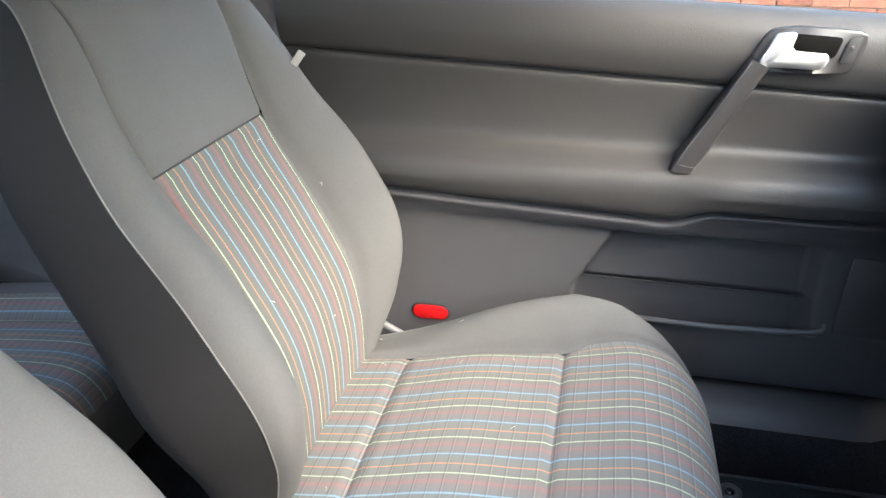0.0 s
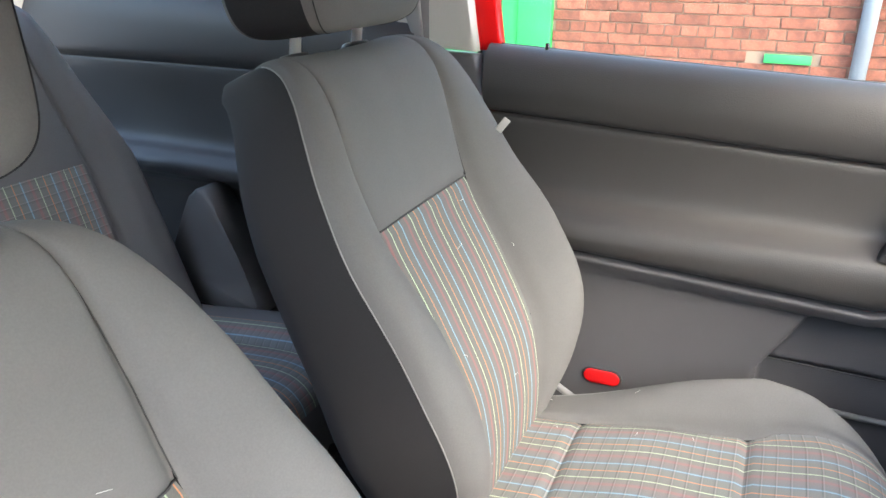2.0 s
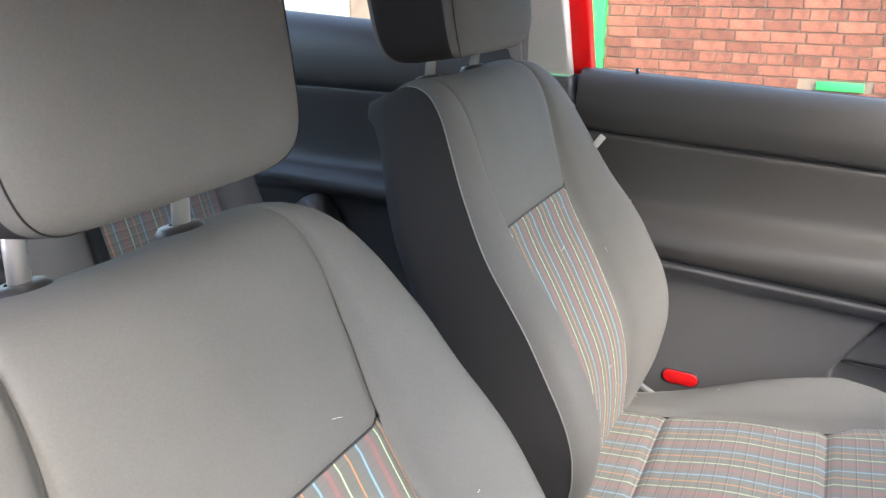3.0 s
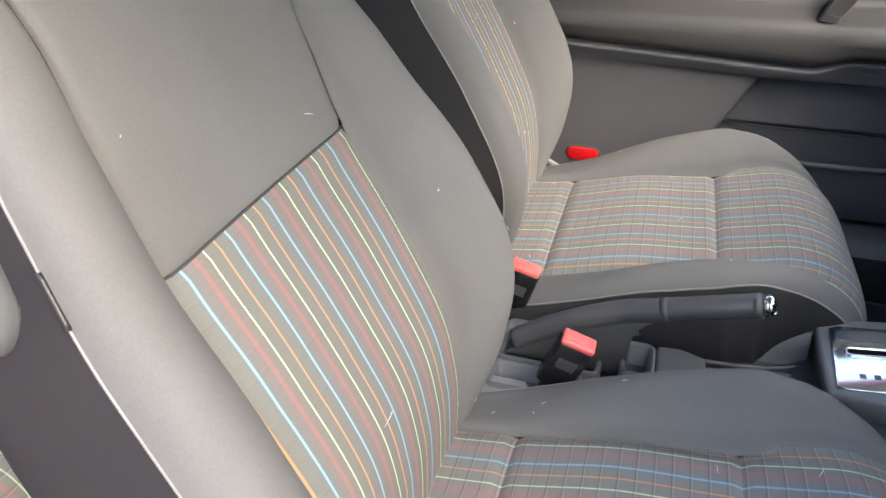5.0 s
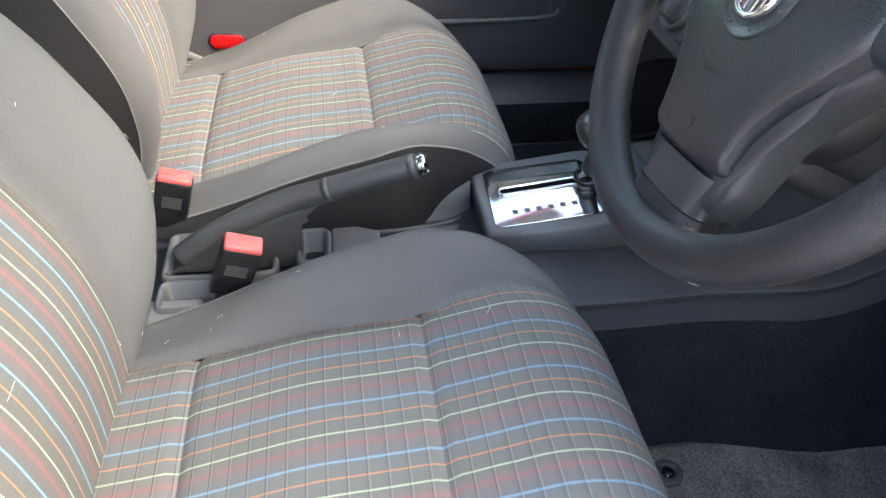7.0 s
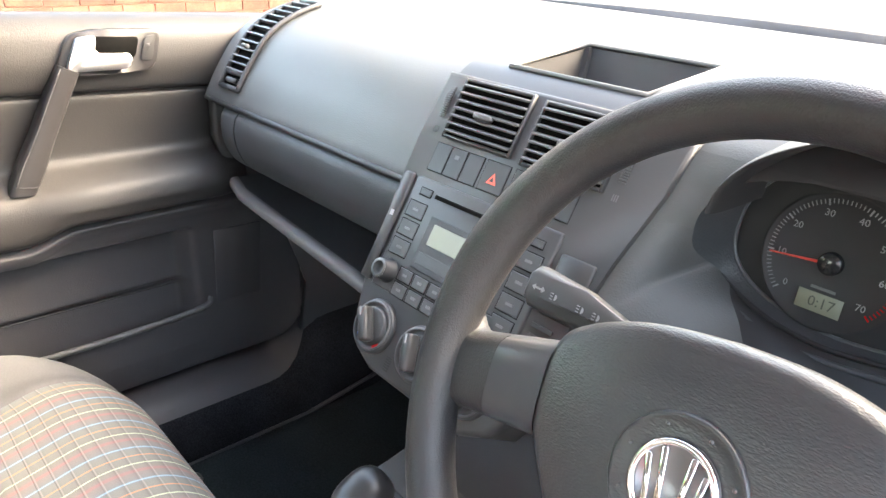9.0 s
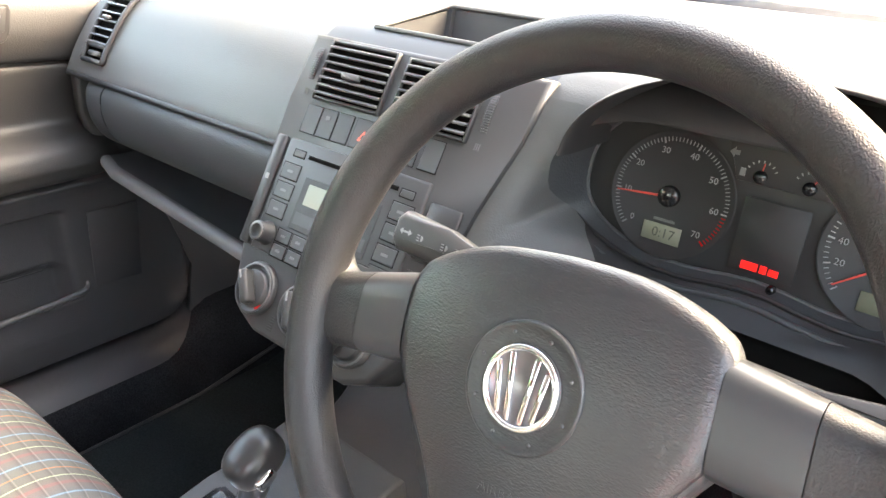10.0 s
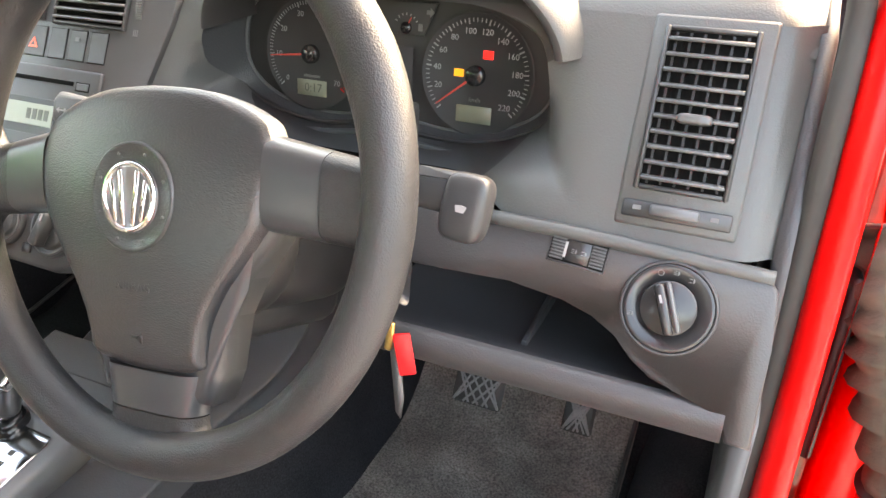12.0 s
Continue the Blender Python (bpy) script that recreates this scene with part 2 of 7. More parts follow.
def solo(name, bm, mat, label, category="", kind="", group="", smooth=True):
    return tagged(part(name, bm, mat, None, "", smooth), label, category, group, kind)


def sharp(ob, degrees=35):
    """Keeps edges over that angle crisp on a smooth mesh."""
    bm = bmesh.new()
    bm.from_mesh(ob.data)
    for e in bm.edges:
        if len(e.link_faces) == 2 and e.calc_face_angle(0) > radians(degrees):
            e.smooth = False
    bm.to_mesh(ob.data)
    bm.free()
    return ob


def crom(P, t):
    """A smooth curve through the points P; t runs from 0 to len(P) - 1."""
    P = np.asarray(P, float)
    n = len(P) - 1
    i = int(min(max(math.floor(t), 0), n - 1))
    f = t - i
    p0, p1, p2, p3 = P[max(i - 1, 0)], P[i], P[i + 1], P[min(i + 2, n)]
    return 0.5 * (2 * p1 + (p2 - p0) * f + (2 * p0 - 5 * p1 + 4 * p2 - p3) * f * f + (3 * p1 - p0 - 3 * p2 + p3) * f**3)


class Line:
    """A smooth line by its length."""

    def __init__(self, pts):
        ts = np.linspace(0, len(pts) - 1, 40 * len(pts))
        self.p = np.array([crom(pts, t) for t in ts])
        self.s = np.r_[0, np.cumsum(np.linalg.norm(np.diff(self.p, axis=0), axis=1))]
        self.length = self.s[-1]

    def at(self, s):
        return np.array([np.interp(s, self.s, self.p[:, k]) for k in range(self.p.shape[1])])

    def normal(self, s):
        d = self.at(min(s + 0.006, self.length)) - self.at(max(s - 0.006, 0))
        d /= np.linalg.norm(d)
        return np.array([-d[1], d[0]])


def grid(fn, us, vs, uvfn=None, wrap=False, bm=None):
    """A sheet of quads fn(u, v)."""
    bm = bm or bmesh.new()
    lay = bm.loops.layers.uv.verify() if uvfn else None
    rows = [[bm.verts.new(fn(u, v)) for u in us] for v in vs]
    n = len(us)
    for j in range(len(vs) - 1):
        for i in range(n if wrap else n - 1):
            k = (i + 1) % n
            f = bm.faces.new((rows[j][i], rows[j][k], rows[j + 1][k], rows[j + 1][i]))
            if lay:
                for loop, (a, c) in zip(f.loops, ((i, j), (k, j), (k, j + 1), (i, j + 1))):
                    loop[lay].uv = uvfn(us[a], vs[c])
    return bm


def box(x0, x1, y0, y1, z0, z1, bevel=0.0, m=None, bm=None, seg=2):
    bm = bm or bmesh.new()
    made = bmesh.ops.create_cube(bm, size=1)["verts"]
    for v in made:
        v.co = Vector(((x0 + x1) / 2 + v.co.x * (x1 - x0), (y0 + y1) / 2 + v.co.y * (y1 - y0), (z0 + z1) / 2 + v.co.z * (z1 - z0)))
    if bevel:
        es = list({e for v in made for e in v.link_edges})
        made = bmesh.ops.bevel(bm, geom=es, offset=bevel, segments=seg, affect="EDGES", profile=0.5)["verts"]
    if m is not None:
        for v in set(made) if bevel else made:
            v.co = m @ v.co
    return bm


def prism(poly, depth, m, bevel=0.0, seg=2, bm=None):
    """The flat outline poly, from 0 to depth along the third axis, laid out by m."""
    bm = bm or bmesh.new()
    a = [bm.verts.new((x, y, 0)) for x, y in poly]
    b = [bm.verts.new((x, y, depth)) for x, y in poly]
    n = len(poly)
    top = bm.faces.new(b)
    bm.faces.new(a[::-1])
    for i in range(n):
        bm.faces.new((a[i], a[(i + 1) % n], b[(i + 1) % n], b[i]))
    vs = set(a + b)
    if bevel:
        got = bmesh.ops.bevel(bm, geom=list(top.edges), offset=bevel, segments=seg, affect="EDGES", profile=0.5)
        vs = {v for v in vs if v.is_valid} | set(got["verts"])
    for v in vs:
        v.co = m @ v.co
    return bm


def tube(pts, r, seg=8, closed=False, bm=None, smooth=0, squash=1.0):
    """A round bar along pts; r is one radius or one for each point."""
    bm = bm or bmesh.new()
    P = [Vector(p) for p in pts]
    if smooth:
        P = [Vector(crom(pts, t)) for t in np.linspace(0, len(pts) - 1, smooth)]
    n = len(P)
    rs = [r] * n if isinstance(r, (int, float)) else [float(np.interp(k / (n - 1), np.linspace(0, 1, len(r)), r)) for k in range(n)]
    rings, up = [], None
    for k in range(n):
        d = (P[(k + 1) % n] - P[k - 1]) if closed else (P[min(k + 1, n - 1)] - P[max(k - 1, 0)])
        d.normalize()
        if up is None:
            up = Vector((0, 0, 1)) if abs(d.z) < 0.9 else Vector((1, 0, 0))
        side = d.cross(up).normalized()
        up = side.cross(d).normalized()
        rings.append([bm.verts.new(P[k] + rs[k] * (math.cos(a) * side + squash * math.sin(a) * up)) for a in (2 * math.pi * i / seg for i in range(seg))])
    for k in range(n if closed else n - 1):
        A, B = rings[k], rings[(k + 1) % n]
        for i in range(seg):
            bm.faces.new((A[i], A[(i + 1) % seg], B[(i + 1) % seg], B[i]))
    if not closed:
        bm.faces.new(rings[0][::-1])
        bm.faces.new(rings[-1])
    return bm


def revolve(profile, m, seg=32, bm=None):
    """A turned body: profile is rows of (radius, height) about the third axis of m."""
    bm = bm or bmesh.new()
    rings = []
    for r, h in profile:
        if r < 1e-6:
            rings.append([bm.verts.new(m @ Vector((0, 0, h)))])
        else:
            rings.append([bm.verts.new(m @ Vector((r * math.cos(2 * math.pi * i / seg), r * math.sin(2 * math.pi * i / seg), h))) for i in range(seg)])
    for A, B in zip(rings, rings[1:]):
        for i in range(seg):
            j = (i + 1) % seg
            if len(A) == 1 and len(B) > 1:
                bm.faces.new((A[0], B[i], B[j]))
            elif len(B) == 1 and len(A) > 1:
                bm.faces.new((A[i], A[j], B[0]))
            elif len(A) > 1:
                bm.faces.new((A[i], A[j], B[j], B[i]))
    return bm


def blob(a, b, c, m, e1=0.5, e2=0.5, nu=32, nv=18, bm=None, taper=0.0):
    """A rounded block (superellipsoid) with half sizes a, b, c; taper narrows its foot."""

    def pw(x, e):
        return math.copysign(abs(x) ** e, x)

    def fn(u, v):
        z = pw(math.sin(v), e1)
        k = 1 - taper * (0.5 - 0.5 * z)
        return m @ Vector((a * k * pw(math.cos(v), e1) * pw(math.cos(u), e2), b * pw(math.cos(v), e1) * pw(math.sin(u), e2), c * z))

    bm = grid(fn, [2 * math.pi * i / nu for i in range(nu)], [-math.pi / 2 + math.pi * j / nv for j in range(nv + 1)], wrap=True, bm=bm)
    bmesh.ops.remove_doubles(bm, verts=bm.verts, dist=1e-6)
    return bm


def words(text, size, m, depth=0.0004, bm=None):
    """Letters in the built-in font, as a mesh, centred, laid out by m."""
    cu = bpy.data.curves.new("letters", "FONT")
    cu.body, cu.size, cu.align_x, cu.align_y, cu.extrude = text, size, "CENTER", "CENTER", depth
    cu.resolution_u = 2
    ob = bpy.data.objects.new("letters", cu)
    me = bpy.data.meshes.new_from_object(ob)
    bm = bm or bmesh.new()
    me.transform(m)
    bm.from_mesh(me)
    bpy.data.objects.remove(ob)
    bpy.data.curves.remove(cu)
    bpy.data.meshes.remove(me)
    return bm


def basis(o, x, y, z):
    """A pose from an origin and three axes."""
    m = Matrix.Identity(4)
    for k, a in enumerate((x, y, z)):
        m[0][k], m[1][k], m[2][k] = a
    m.translation = o
    return m


def lin(a, b, n):
    return [a + (b - a) * i / (n - 1) for i in range(n)]


# ---- ground and surroundings ----
FLOOR = 0.36
bm = grid(lambda u, v: (u, v, 0.0), [-400, -60, -20, -8, -5.4, -3, 0, 4, 12, 60, 400], [-400, -60, -20, -6, 0, 6, 20, 60, 400])
solo("ground", bm, CONCRETE, "pale dry concrete yard around the parked car", "ground", "structure")

WALL_X = -5.0
wall = thing("wall_west", "weathered red brick wall with pale mortar joints beside the car", "wall", at=(WALL_X - 0.15, 2.0, 0))
wall["kind"] = "structure"
part("mortar_bed", box(WALL_X - 0.3, WALL_X - 0.006, -3.9, 12.0, 0.0, 2.14), MORTAR, wall, "pale mortar", smooth=False)
part("coping", box(WALL_X - 0.34, WALL_X + 0.04, -3.9, 12.0, 2.142, 2.21, 0.012), CONCRETE, wall, "concrete coping")
shutter = thing("roller_shutter", "pale grey ribbed metal roller shutter in the yard wall", "shutter", at=(WALL_X - 0.1, -6.6, 0))
for k in range(36):
    part("slat", box(WALL_X - 0.1, WALL_X, -8.6, -4.75, 0.02 + k * 0.085, 0.02 + k * 0.085 + 0.078, 0.02, seg=1), SHUTTERM, shutter)
solo("wall_pier", box(WALL_X - 0.3, WALL_X + 0.02, -4.7, -3.92, 0, 3.1, 0.01), PALEWALL, "pale reddish rendered pier between shutter and door", "wall", "structure")
gdoor = thing("yard_door", "green painted wooden yard door in the brick wall", "door", at=(WALL_X, -2.4, 0))
part("door_frame", box(WALL_X - 0.02, WALL_X + 0.06, -1.86, -1.6, 0, 2.3, 0.008), GREEN, gdoor, "green painted door post")
part("door_frame", box(WALL_X - 0.02, WALL_X + 0.06, -3.2, -2.95, 0, 2.3, 0.008), GREEN, gdoor, "green painted door post")
for k in range(8):
    part("board", box(WALL_X - 0.01, WALL_X + 0.035, -2.945 + k * 0.136, -2.815 + k * 0.136, 0.02, 2.25, 0.006), GREEN, gdoor)
part("lintel", box(WALL_X - 0.02, WALL_X + 0.06, -3.2, -1.6, 2.302, 2.45, 0.008), GREEN, gdoor)
vent = thing("wall_vent", "bright green painted vent brick low in the brick wall", "vent", at=(WALL_X + 0.01, 0.03, 0.64))
part("vent_body", box(WALL_X - 0.004, WALL_X + 0.025, -0.12, 0.17, 0.612, 0.67, 0.006), GREEN, vent)
solo("drain_pipe", tube([(WALL_X + 0.06, 0.45, 0), (WALL_X + 0.06, 0.45, 2.1)], 0.05, 14), material("painted_pipe", (0.13, 0.15, 0.18), 0.5), "grey vertical drain pipe on the brick wall", "pipe")

# unseen wall, added to limit the light from the driver's side
solo("unseen_wall_east", box(5.4, 5.6, -14.0, 14.0, 0, 2.3), PALEWALL, "plain unseen wall added across the yard to shape side light", "wall", "structure", smooth=False)

# ---- seats ----
BACK = Line([(-0.264, 0.500), (-0.263, 0.575), (-0.262, 0.640), (-0.266, 0.690), (-0.282, 0.757), (-0.329, 0.854), (-0.381, 0.948), (-0.408, 1.03), (-0.425, 1.09), (-0.441, 1.125), (-0.466, 1.147), (-0.502, 1.150), (-0.537, 1.133), (-0.557, 1.09)])
CUSH = Line([(-0.33, 0.582), (-0.25, 0.594), (-0.19, 0.604), (-0.08, 0.626), (0.04, 0.645), (0.09, 0.656), (0.14, 0.665), (0.19, 0.653), (0.228, 0.615), (0.243, 0.555), (0.236, 0.49)])
# tables below run from where the two lines meet
BACK0, CUSH0 = 0.0614, 0.0202


def along(line, y=None, z=None):
    """The length along the line where it reaches y (or z)."""
    k = 0 if y is not None else 1
    return float(np.interp(y if y is not None else z, line.p[:, k] if k or line.p[0, 0] < line.p[-1, 0] else -line.p[:, k], line.s))


def tab(x, *rows):
    return float(np.interp(x, [r[0] for r in rows], [r[1] for r in rows]))


def eased(x, *rows):
    """The table's value, with its corners rounded."""
    return sum(tab(x + d, *rows) for d in (-0.036, -0.018, 0.0, 0.018, 0.036)) / 5


def cushion_profile(s):
    s, L = s - CUSH0, CUSH.length - CUSH0
    hb = eased(s, (0, -0.012), (0.10, -0.006), (0.20, 0.018), (0.28, 0.042), (0.36, 0.052), (0.42, 0.044), (0.48, 0.02), (0.55, 0.0), (L, -0.004))
    w = 0.166 + 0.008 * ramp(s, 0.365, 0.40) - 0.010 * ramp(s, 0.46, L)
    dip = -0.006 + 0.006 * ramp(s, 0.365, 0.40)
    W = tab(s, (0, 0.235), (0.1, 0.255), (0.2, 0.264), (0.38, 0.265), (0.46, 0.248), (0.52, 0.227), (0.57, 0.208), (L, 0.196))
    D = W - w
    return [(0, 0.004), (0.09, 0.004), (0.145, 0.001), (w, dip), (w + 0.13 * D, 0.35 * hb + 0.003), (w + 0.38 * D, 0.85 * hb + 0.004), (w + 0.62 * D, hb + 0.003), (w + 0.84 * D, 0.70 * hb), (W - 0.002, 0.2 * hb - 0.018), (W, -0.05), (W - 0.006, -0.095), (W - 0.02, -0.14)]


CUSH_SEAMS = (along(CUSH, y=-0.19), along(CUSH, y=0.04))


def cushion_point(k, s):
    prof = cushion_profile(s)
    x, n = crom(prof, abs(k))
    for c in CUSH_SEAMS:
        if abs(k) <= 4:
            n -= 0.0050 * math.exp(-(((s - c) / 0.006) ** 2)) * (1 if abs(k) < 3.2 else 4 - abs(k) if abs(k) > 3 else 1)
    if abs(k) < 3:
        n += 0.006 * math.sin(math.pi * ramp(s, CUSH_SEAMS[0], CUSH_SEAMS[1])) * (1 - (abs(k) / 3) ** 4)
    y, z = CUSH.at(s)
    # the front corners are rounded in plan
    y -= 0.054 * max(0.0, (x - 0.125) / 0.11) ** 2 * ramp(s, 0.32, 0.56)
    ny, nz = CUSH.normal(s)
    if n < 0 and s > 0.4:
        b = ramp(s, 0.4, 0.52)
        ny, nz = ny * (1 - 0.2 * b), nz
    return (math.copysign(x, k) if k else 0.0, y + n * ny, z + n * nz)


TILT = Vector((0, -0.905, -0.425))


def back_profile(s):
    y, z = BACK.at(s)
    s, L = s - BACK0, BACK.length - BACK0
    hb = eased(s, (0, 0.0), (0.05, 0.012), (0.10, 0.034), (0.2, 0.064), (0.35, 0.062), (0.45, 0.046), (0.54, 0.024), (0.60, 0.008), (0.66, 0.0), (L, 0.0))
    w = tab(s, (-0.05, 0.132), (0.03, 0.134), (0.09, 0.143), (0.2, 0.155), (0.40, 0.146), (0.50, 0.142), (0.60, 0.135), (L, 0.115))
    W = eased(s, (-0.12, 0.172), (0, 0.176), (0.05, 0.188), (0.10, 0.208), (0.15, 0.232), (0.22, 0.257), (0.32, 0.250), (0.42, 0.236), (0.52, 0.218), (0.585, 0.198), (0.62, 0.178), (0.66, 0.150), (L, 0.12))
    D = W - w
    depth = max(0.0, (Vector((0, y, z)) - Vector((0, -0.335, 0.565))).dot(-TILT)) / 0.125
    depth = 1.0 if s < 0.35 else min(depth, 1.0)
    return [(0, 0.0), (0.08, 0.002), (0.128, 0.004), (w, -0.003), (w + 0.16 * D, 0.36 * hb + 0.003), (w + 0.40 * D, 0.78 * hb + 0.003), (w + 0.66 * D, hb + 0.002), (w + 0.88 * D, 0.98 * hb - 0.001), (W - 0.001, 0.72 * hb - 0.010 * depth), (W + 0.004, -0.035 * depth), (W - 0.002, -0.085 * depth), (W - 0.03, -0.116 * depth), (W * 0.5, -0.125 * depth), (0, -0.126 * depth)]


def back_point(k, s, joint=0.0):
    prof = back_profile(s)
    x, n = crom(prof, abs(k))
    if abs(k) <= 3.2:
        n -= 0.003 * math.exp(-(((s - joint) / 0.004) ** 2))
    y, z = BACK.at(s)
    ny, nz = BACK.normal(s)
    ny, nz = -ny, -nz
    if n < 0:
        return (math.copysign(x, k) if k else 0.0, y - n * TILT.y, z - n * TILT.z)
    return (math.copysign(x, k) if k else 0.0, y + n * ny, z + n * nz)


def front_seat(cx, scale, py, pz, label, joint_z, hx=0.0, hz=0.0, drop=0.0, worn=False):
    """One front seat about its middle plane x = cx; py, pz: where the cushion's rear seam lies."""

    def put(p):
        return Vector((cx + scale * p[0], py + scale * (p[1] + 0.2), pz + scale * (p[2] - 0.607)))

    def inboard(x, z):
        # the inboard half of the backrest is worn narrower than the outboard half
        if x <= 0 or not worn:
            return x
        a = eased(z, (0.58, 0.012), (0.66, 0.024), (0.757, 0.034), (0.82, 0.035), (0.90, 0.028), (0.947, 0.018), (1.02, 0.0))
        b = eased(z, (0.64, 0.0), (0.71, 0.008), (0.757, 0.018), (0.80, 0.022), (0.85, 0.020), (0.90, 0.014), (1.0, 0.0))
        return x - tab(x, (0, 0), (0.14, a), (0.25, b), (0.4, b))

    def lean(p):
        # the backrest stands a little off the cushion's middle
        low = drop * ramp(p[2], 0.98, 1.13) if p[2] < 1.2 else 0.0
        return put((inboard(p[0], p[2]) - 0.028, p[1], p[2] - low))

    seat = thing("bucket_seat", label, "car seat", "front seats", at=(cx, py + 0.15, FLOOR))
    L = CUSH.length
    ks = lin(-3, 3, 33)
    cushion = None
    for a, b, n in ((0.0, CUSH_SEAMS[0], 14), (CUSH_SEAMS[0], CUSH_SEAMS[1], 26), (CUSH_SEAMS[1], L, 30)):
        bm = grid(lambda k, s: put(cushion_point(k, s)), ks, lin(a, b, n), lambda k, s: (crom(cushion_profile(s), abs(k))[0] * (1 if k > 0 else -1) - 0.0173, s))
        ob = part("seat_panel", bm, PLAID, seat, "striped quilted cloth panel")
        cushion = cushion or ob
    def edge(s):
        # where the piped seam runs: a little higher towards the front corner
        return 7.1 - 0.3 * ramp(s, CUSH0 + 0.46, CUSH0 + 0.58)

    for sg in (-1, 1):
        bm = grid(lambda f, s: put(cushion_point(sg * (3 + (edge(s) - 3) * f), s)), lin(0, 1, 26), lin(0, CUSH0 + 0.585, 50))
        part("seat_bolster", bm, FABRIC, seat, "plain grey cloth bolster")
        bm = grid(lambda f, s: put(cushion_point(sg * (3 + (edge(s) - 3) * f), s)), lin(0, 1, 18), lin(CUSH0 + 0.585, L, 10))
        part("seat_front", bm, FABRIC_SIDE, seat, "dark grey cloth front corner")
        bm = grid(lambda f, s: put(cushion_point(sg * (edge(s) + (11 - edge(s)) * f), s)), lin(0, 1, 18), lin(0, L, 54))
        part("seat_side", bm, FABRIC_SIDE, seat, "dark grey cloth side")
        part("piping", tube([put(cushion_point(sg * edge(s), s)) for s in lin(0, CUSH0 + 0.585, 54)], 0.0013, 6), PIPING, seat)
    # backrest
    L = BACK.length
    joint = along(BACK, z=joint_z)
    bm = grid(lambda k, s: lean(back_point(k, s, joint)), ks, lin(0.0, joint, 44), lambda k, s: (1.09 * inboard(crom(back_profile(s), abs(k))[0] * (1 if k > 0 else -1), BACK.at(s)[1]) - 0.02325, s))
    part("backrest_panel", bm, PLAID_BACK, seat, "striped cloth panel")
    bm = grid(lambda k, s: lean(back_point(k, s, joint)), ks, lin(joint, L, 44))
    part("backrest_top", bm, FABRIC, seat, "plain grey cloth panel")
    for sg in (-1, 1):
        bm = grid(lambda k, s: lean(back_point(sg * k, s)), lin(3, 8, 26), lin(0, L, 70))
        part("backrest_bolster", bm, FABRIC, seat, "plain grey cloth bolster")
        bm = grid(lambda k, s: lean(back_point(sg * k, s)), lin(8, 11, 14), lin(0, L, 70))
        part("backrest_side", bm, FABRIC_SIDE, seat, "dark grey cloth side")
        part("piping", tube([lean(back_point(sg * 8, s)) for s in lin(0.01, BACK0 + 0.67, 76)], 0.0010, 6), PIPING, seat, "pale piped seam")
        part("seam", tube([lean(back_point(sg * 3, s)) + Vector((0, 0.001, 0)) for s in lin(joint, BACK0 + 0.70, 30)], 0.0007, 5), SEAM, seat)
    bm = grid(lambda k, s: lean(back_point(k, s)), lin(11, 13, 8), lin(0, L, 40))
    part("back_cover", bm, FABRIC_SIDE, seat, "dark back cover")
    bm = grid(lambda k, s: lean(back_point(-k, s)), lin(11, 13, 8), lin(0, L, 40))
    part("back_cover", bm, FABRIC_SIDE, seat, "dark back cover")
    part("seam", tube([lean(back_point(k, joint, joint)) + Vector((0, 0.0015, 0)) for k in lin(-3, 3, 24)], 0.0012, 5), SEAM, seat)
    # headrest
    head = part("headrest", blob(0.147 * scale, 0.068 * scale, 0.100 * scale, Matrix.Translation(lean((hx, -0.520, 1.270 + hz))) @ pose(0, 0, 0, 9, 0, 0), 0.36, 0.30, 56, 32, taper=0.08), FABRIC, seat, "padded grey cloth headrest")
    hm = Matrix.Translation(lean((hx, -0.520, 1.270 + hz))) @ pose(0, 0, 0, 9, 0, 0)
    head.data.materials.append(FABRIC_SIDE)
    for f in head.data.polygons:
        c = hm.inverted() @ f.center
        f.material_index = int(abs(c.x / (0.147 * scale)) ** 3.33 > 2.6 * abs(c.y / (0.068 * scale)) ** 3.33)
    for sg in (-1, 1):
        ring = []
        for v in lin(-1.45, 1.45, 40):
            z = math.copysign(abs(math.sin(v)) ** 0.36, v)
            kk = 1 - 0.08 * (0.5 - 0.5 * z)
            c = math.cos(v) ** 0.36
            uu = radians(38)
            ring.append(hm @ Vector((sg * 0.1475 * scale * kk * c * math.cos(uu) ** 0.30, 0.0683 * scale * c * math.sin(uu) ** 0.30, 0.1003 * scale * z)))
        part("seam", tube(ring, 0.0007, 5), FABRIC_SIDE, head)
        foot, up = lean((sg * 0.070, -0.520, 1.144)), lean((sg * 0.070, -0.512, 1.215))
        part("headrest_post", tube([foot, up], 0.0074, 14), SATINCHROME, seat, "steel headrest post")
        part("post_collar", revolve([(0.0085, -0.004), (0.021, -0.004), (0.022, 0.002), (0.017, 0.0075), (0.0085, 0.0085)], basis(foot, (1, 0, 0), (0, 0.98, 0.2), (0, -0.2, 0.98)), 24), BLACK, seat, "black plastic post collar")
    # plastic valance round the cushion's foot
    plan = Line([(0.266, -0.21), (0.268, -0.05), (0.262, 0.08), (0.240, 0.148), (0.196, 0.186), (0.12, 0.208), (0.0, 0.216)])
    tops = [(0, 0.580), (0.30, 0.578), (0.44, 0.574), (0.53, 0.566), (0.7, 0.560)]
    for sg in (-1, 1):
        def skirt_point(z, d, sg=sg):
            x, y = plan.at(d)
            top = tab(d, *tops)
            return put((sg * (x - 0.012 * z * z), y - 0.01 * z * z, top - 0.125 * z))

        d0 = 0.34 if worn and sg < 0 else 0.0
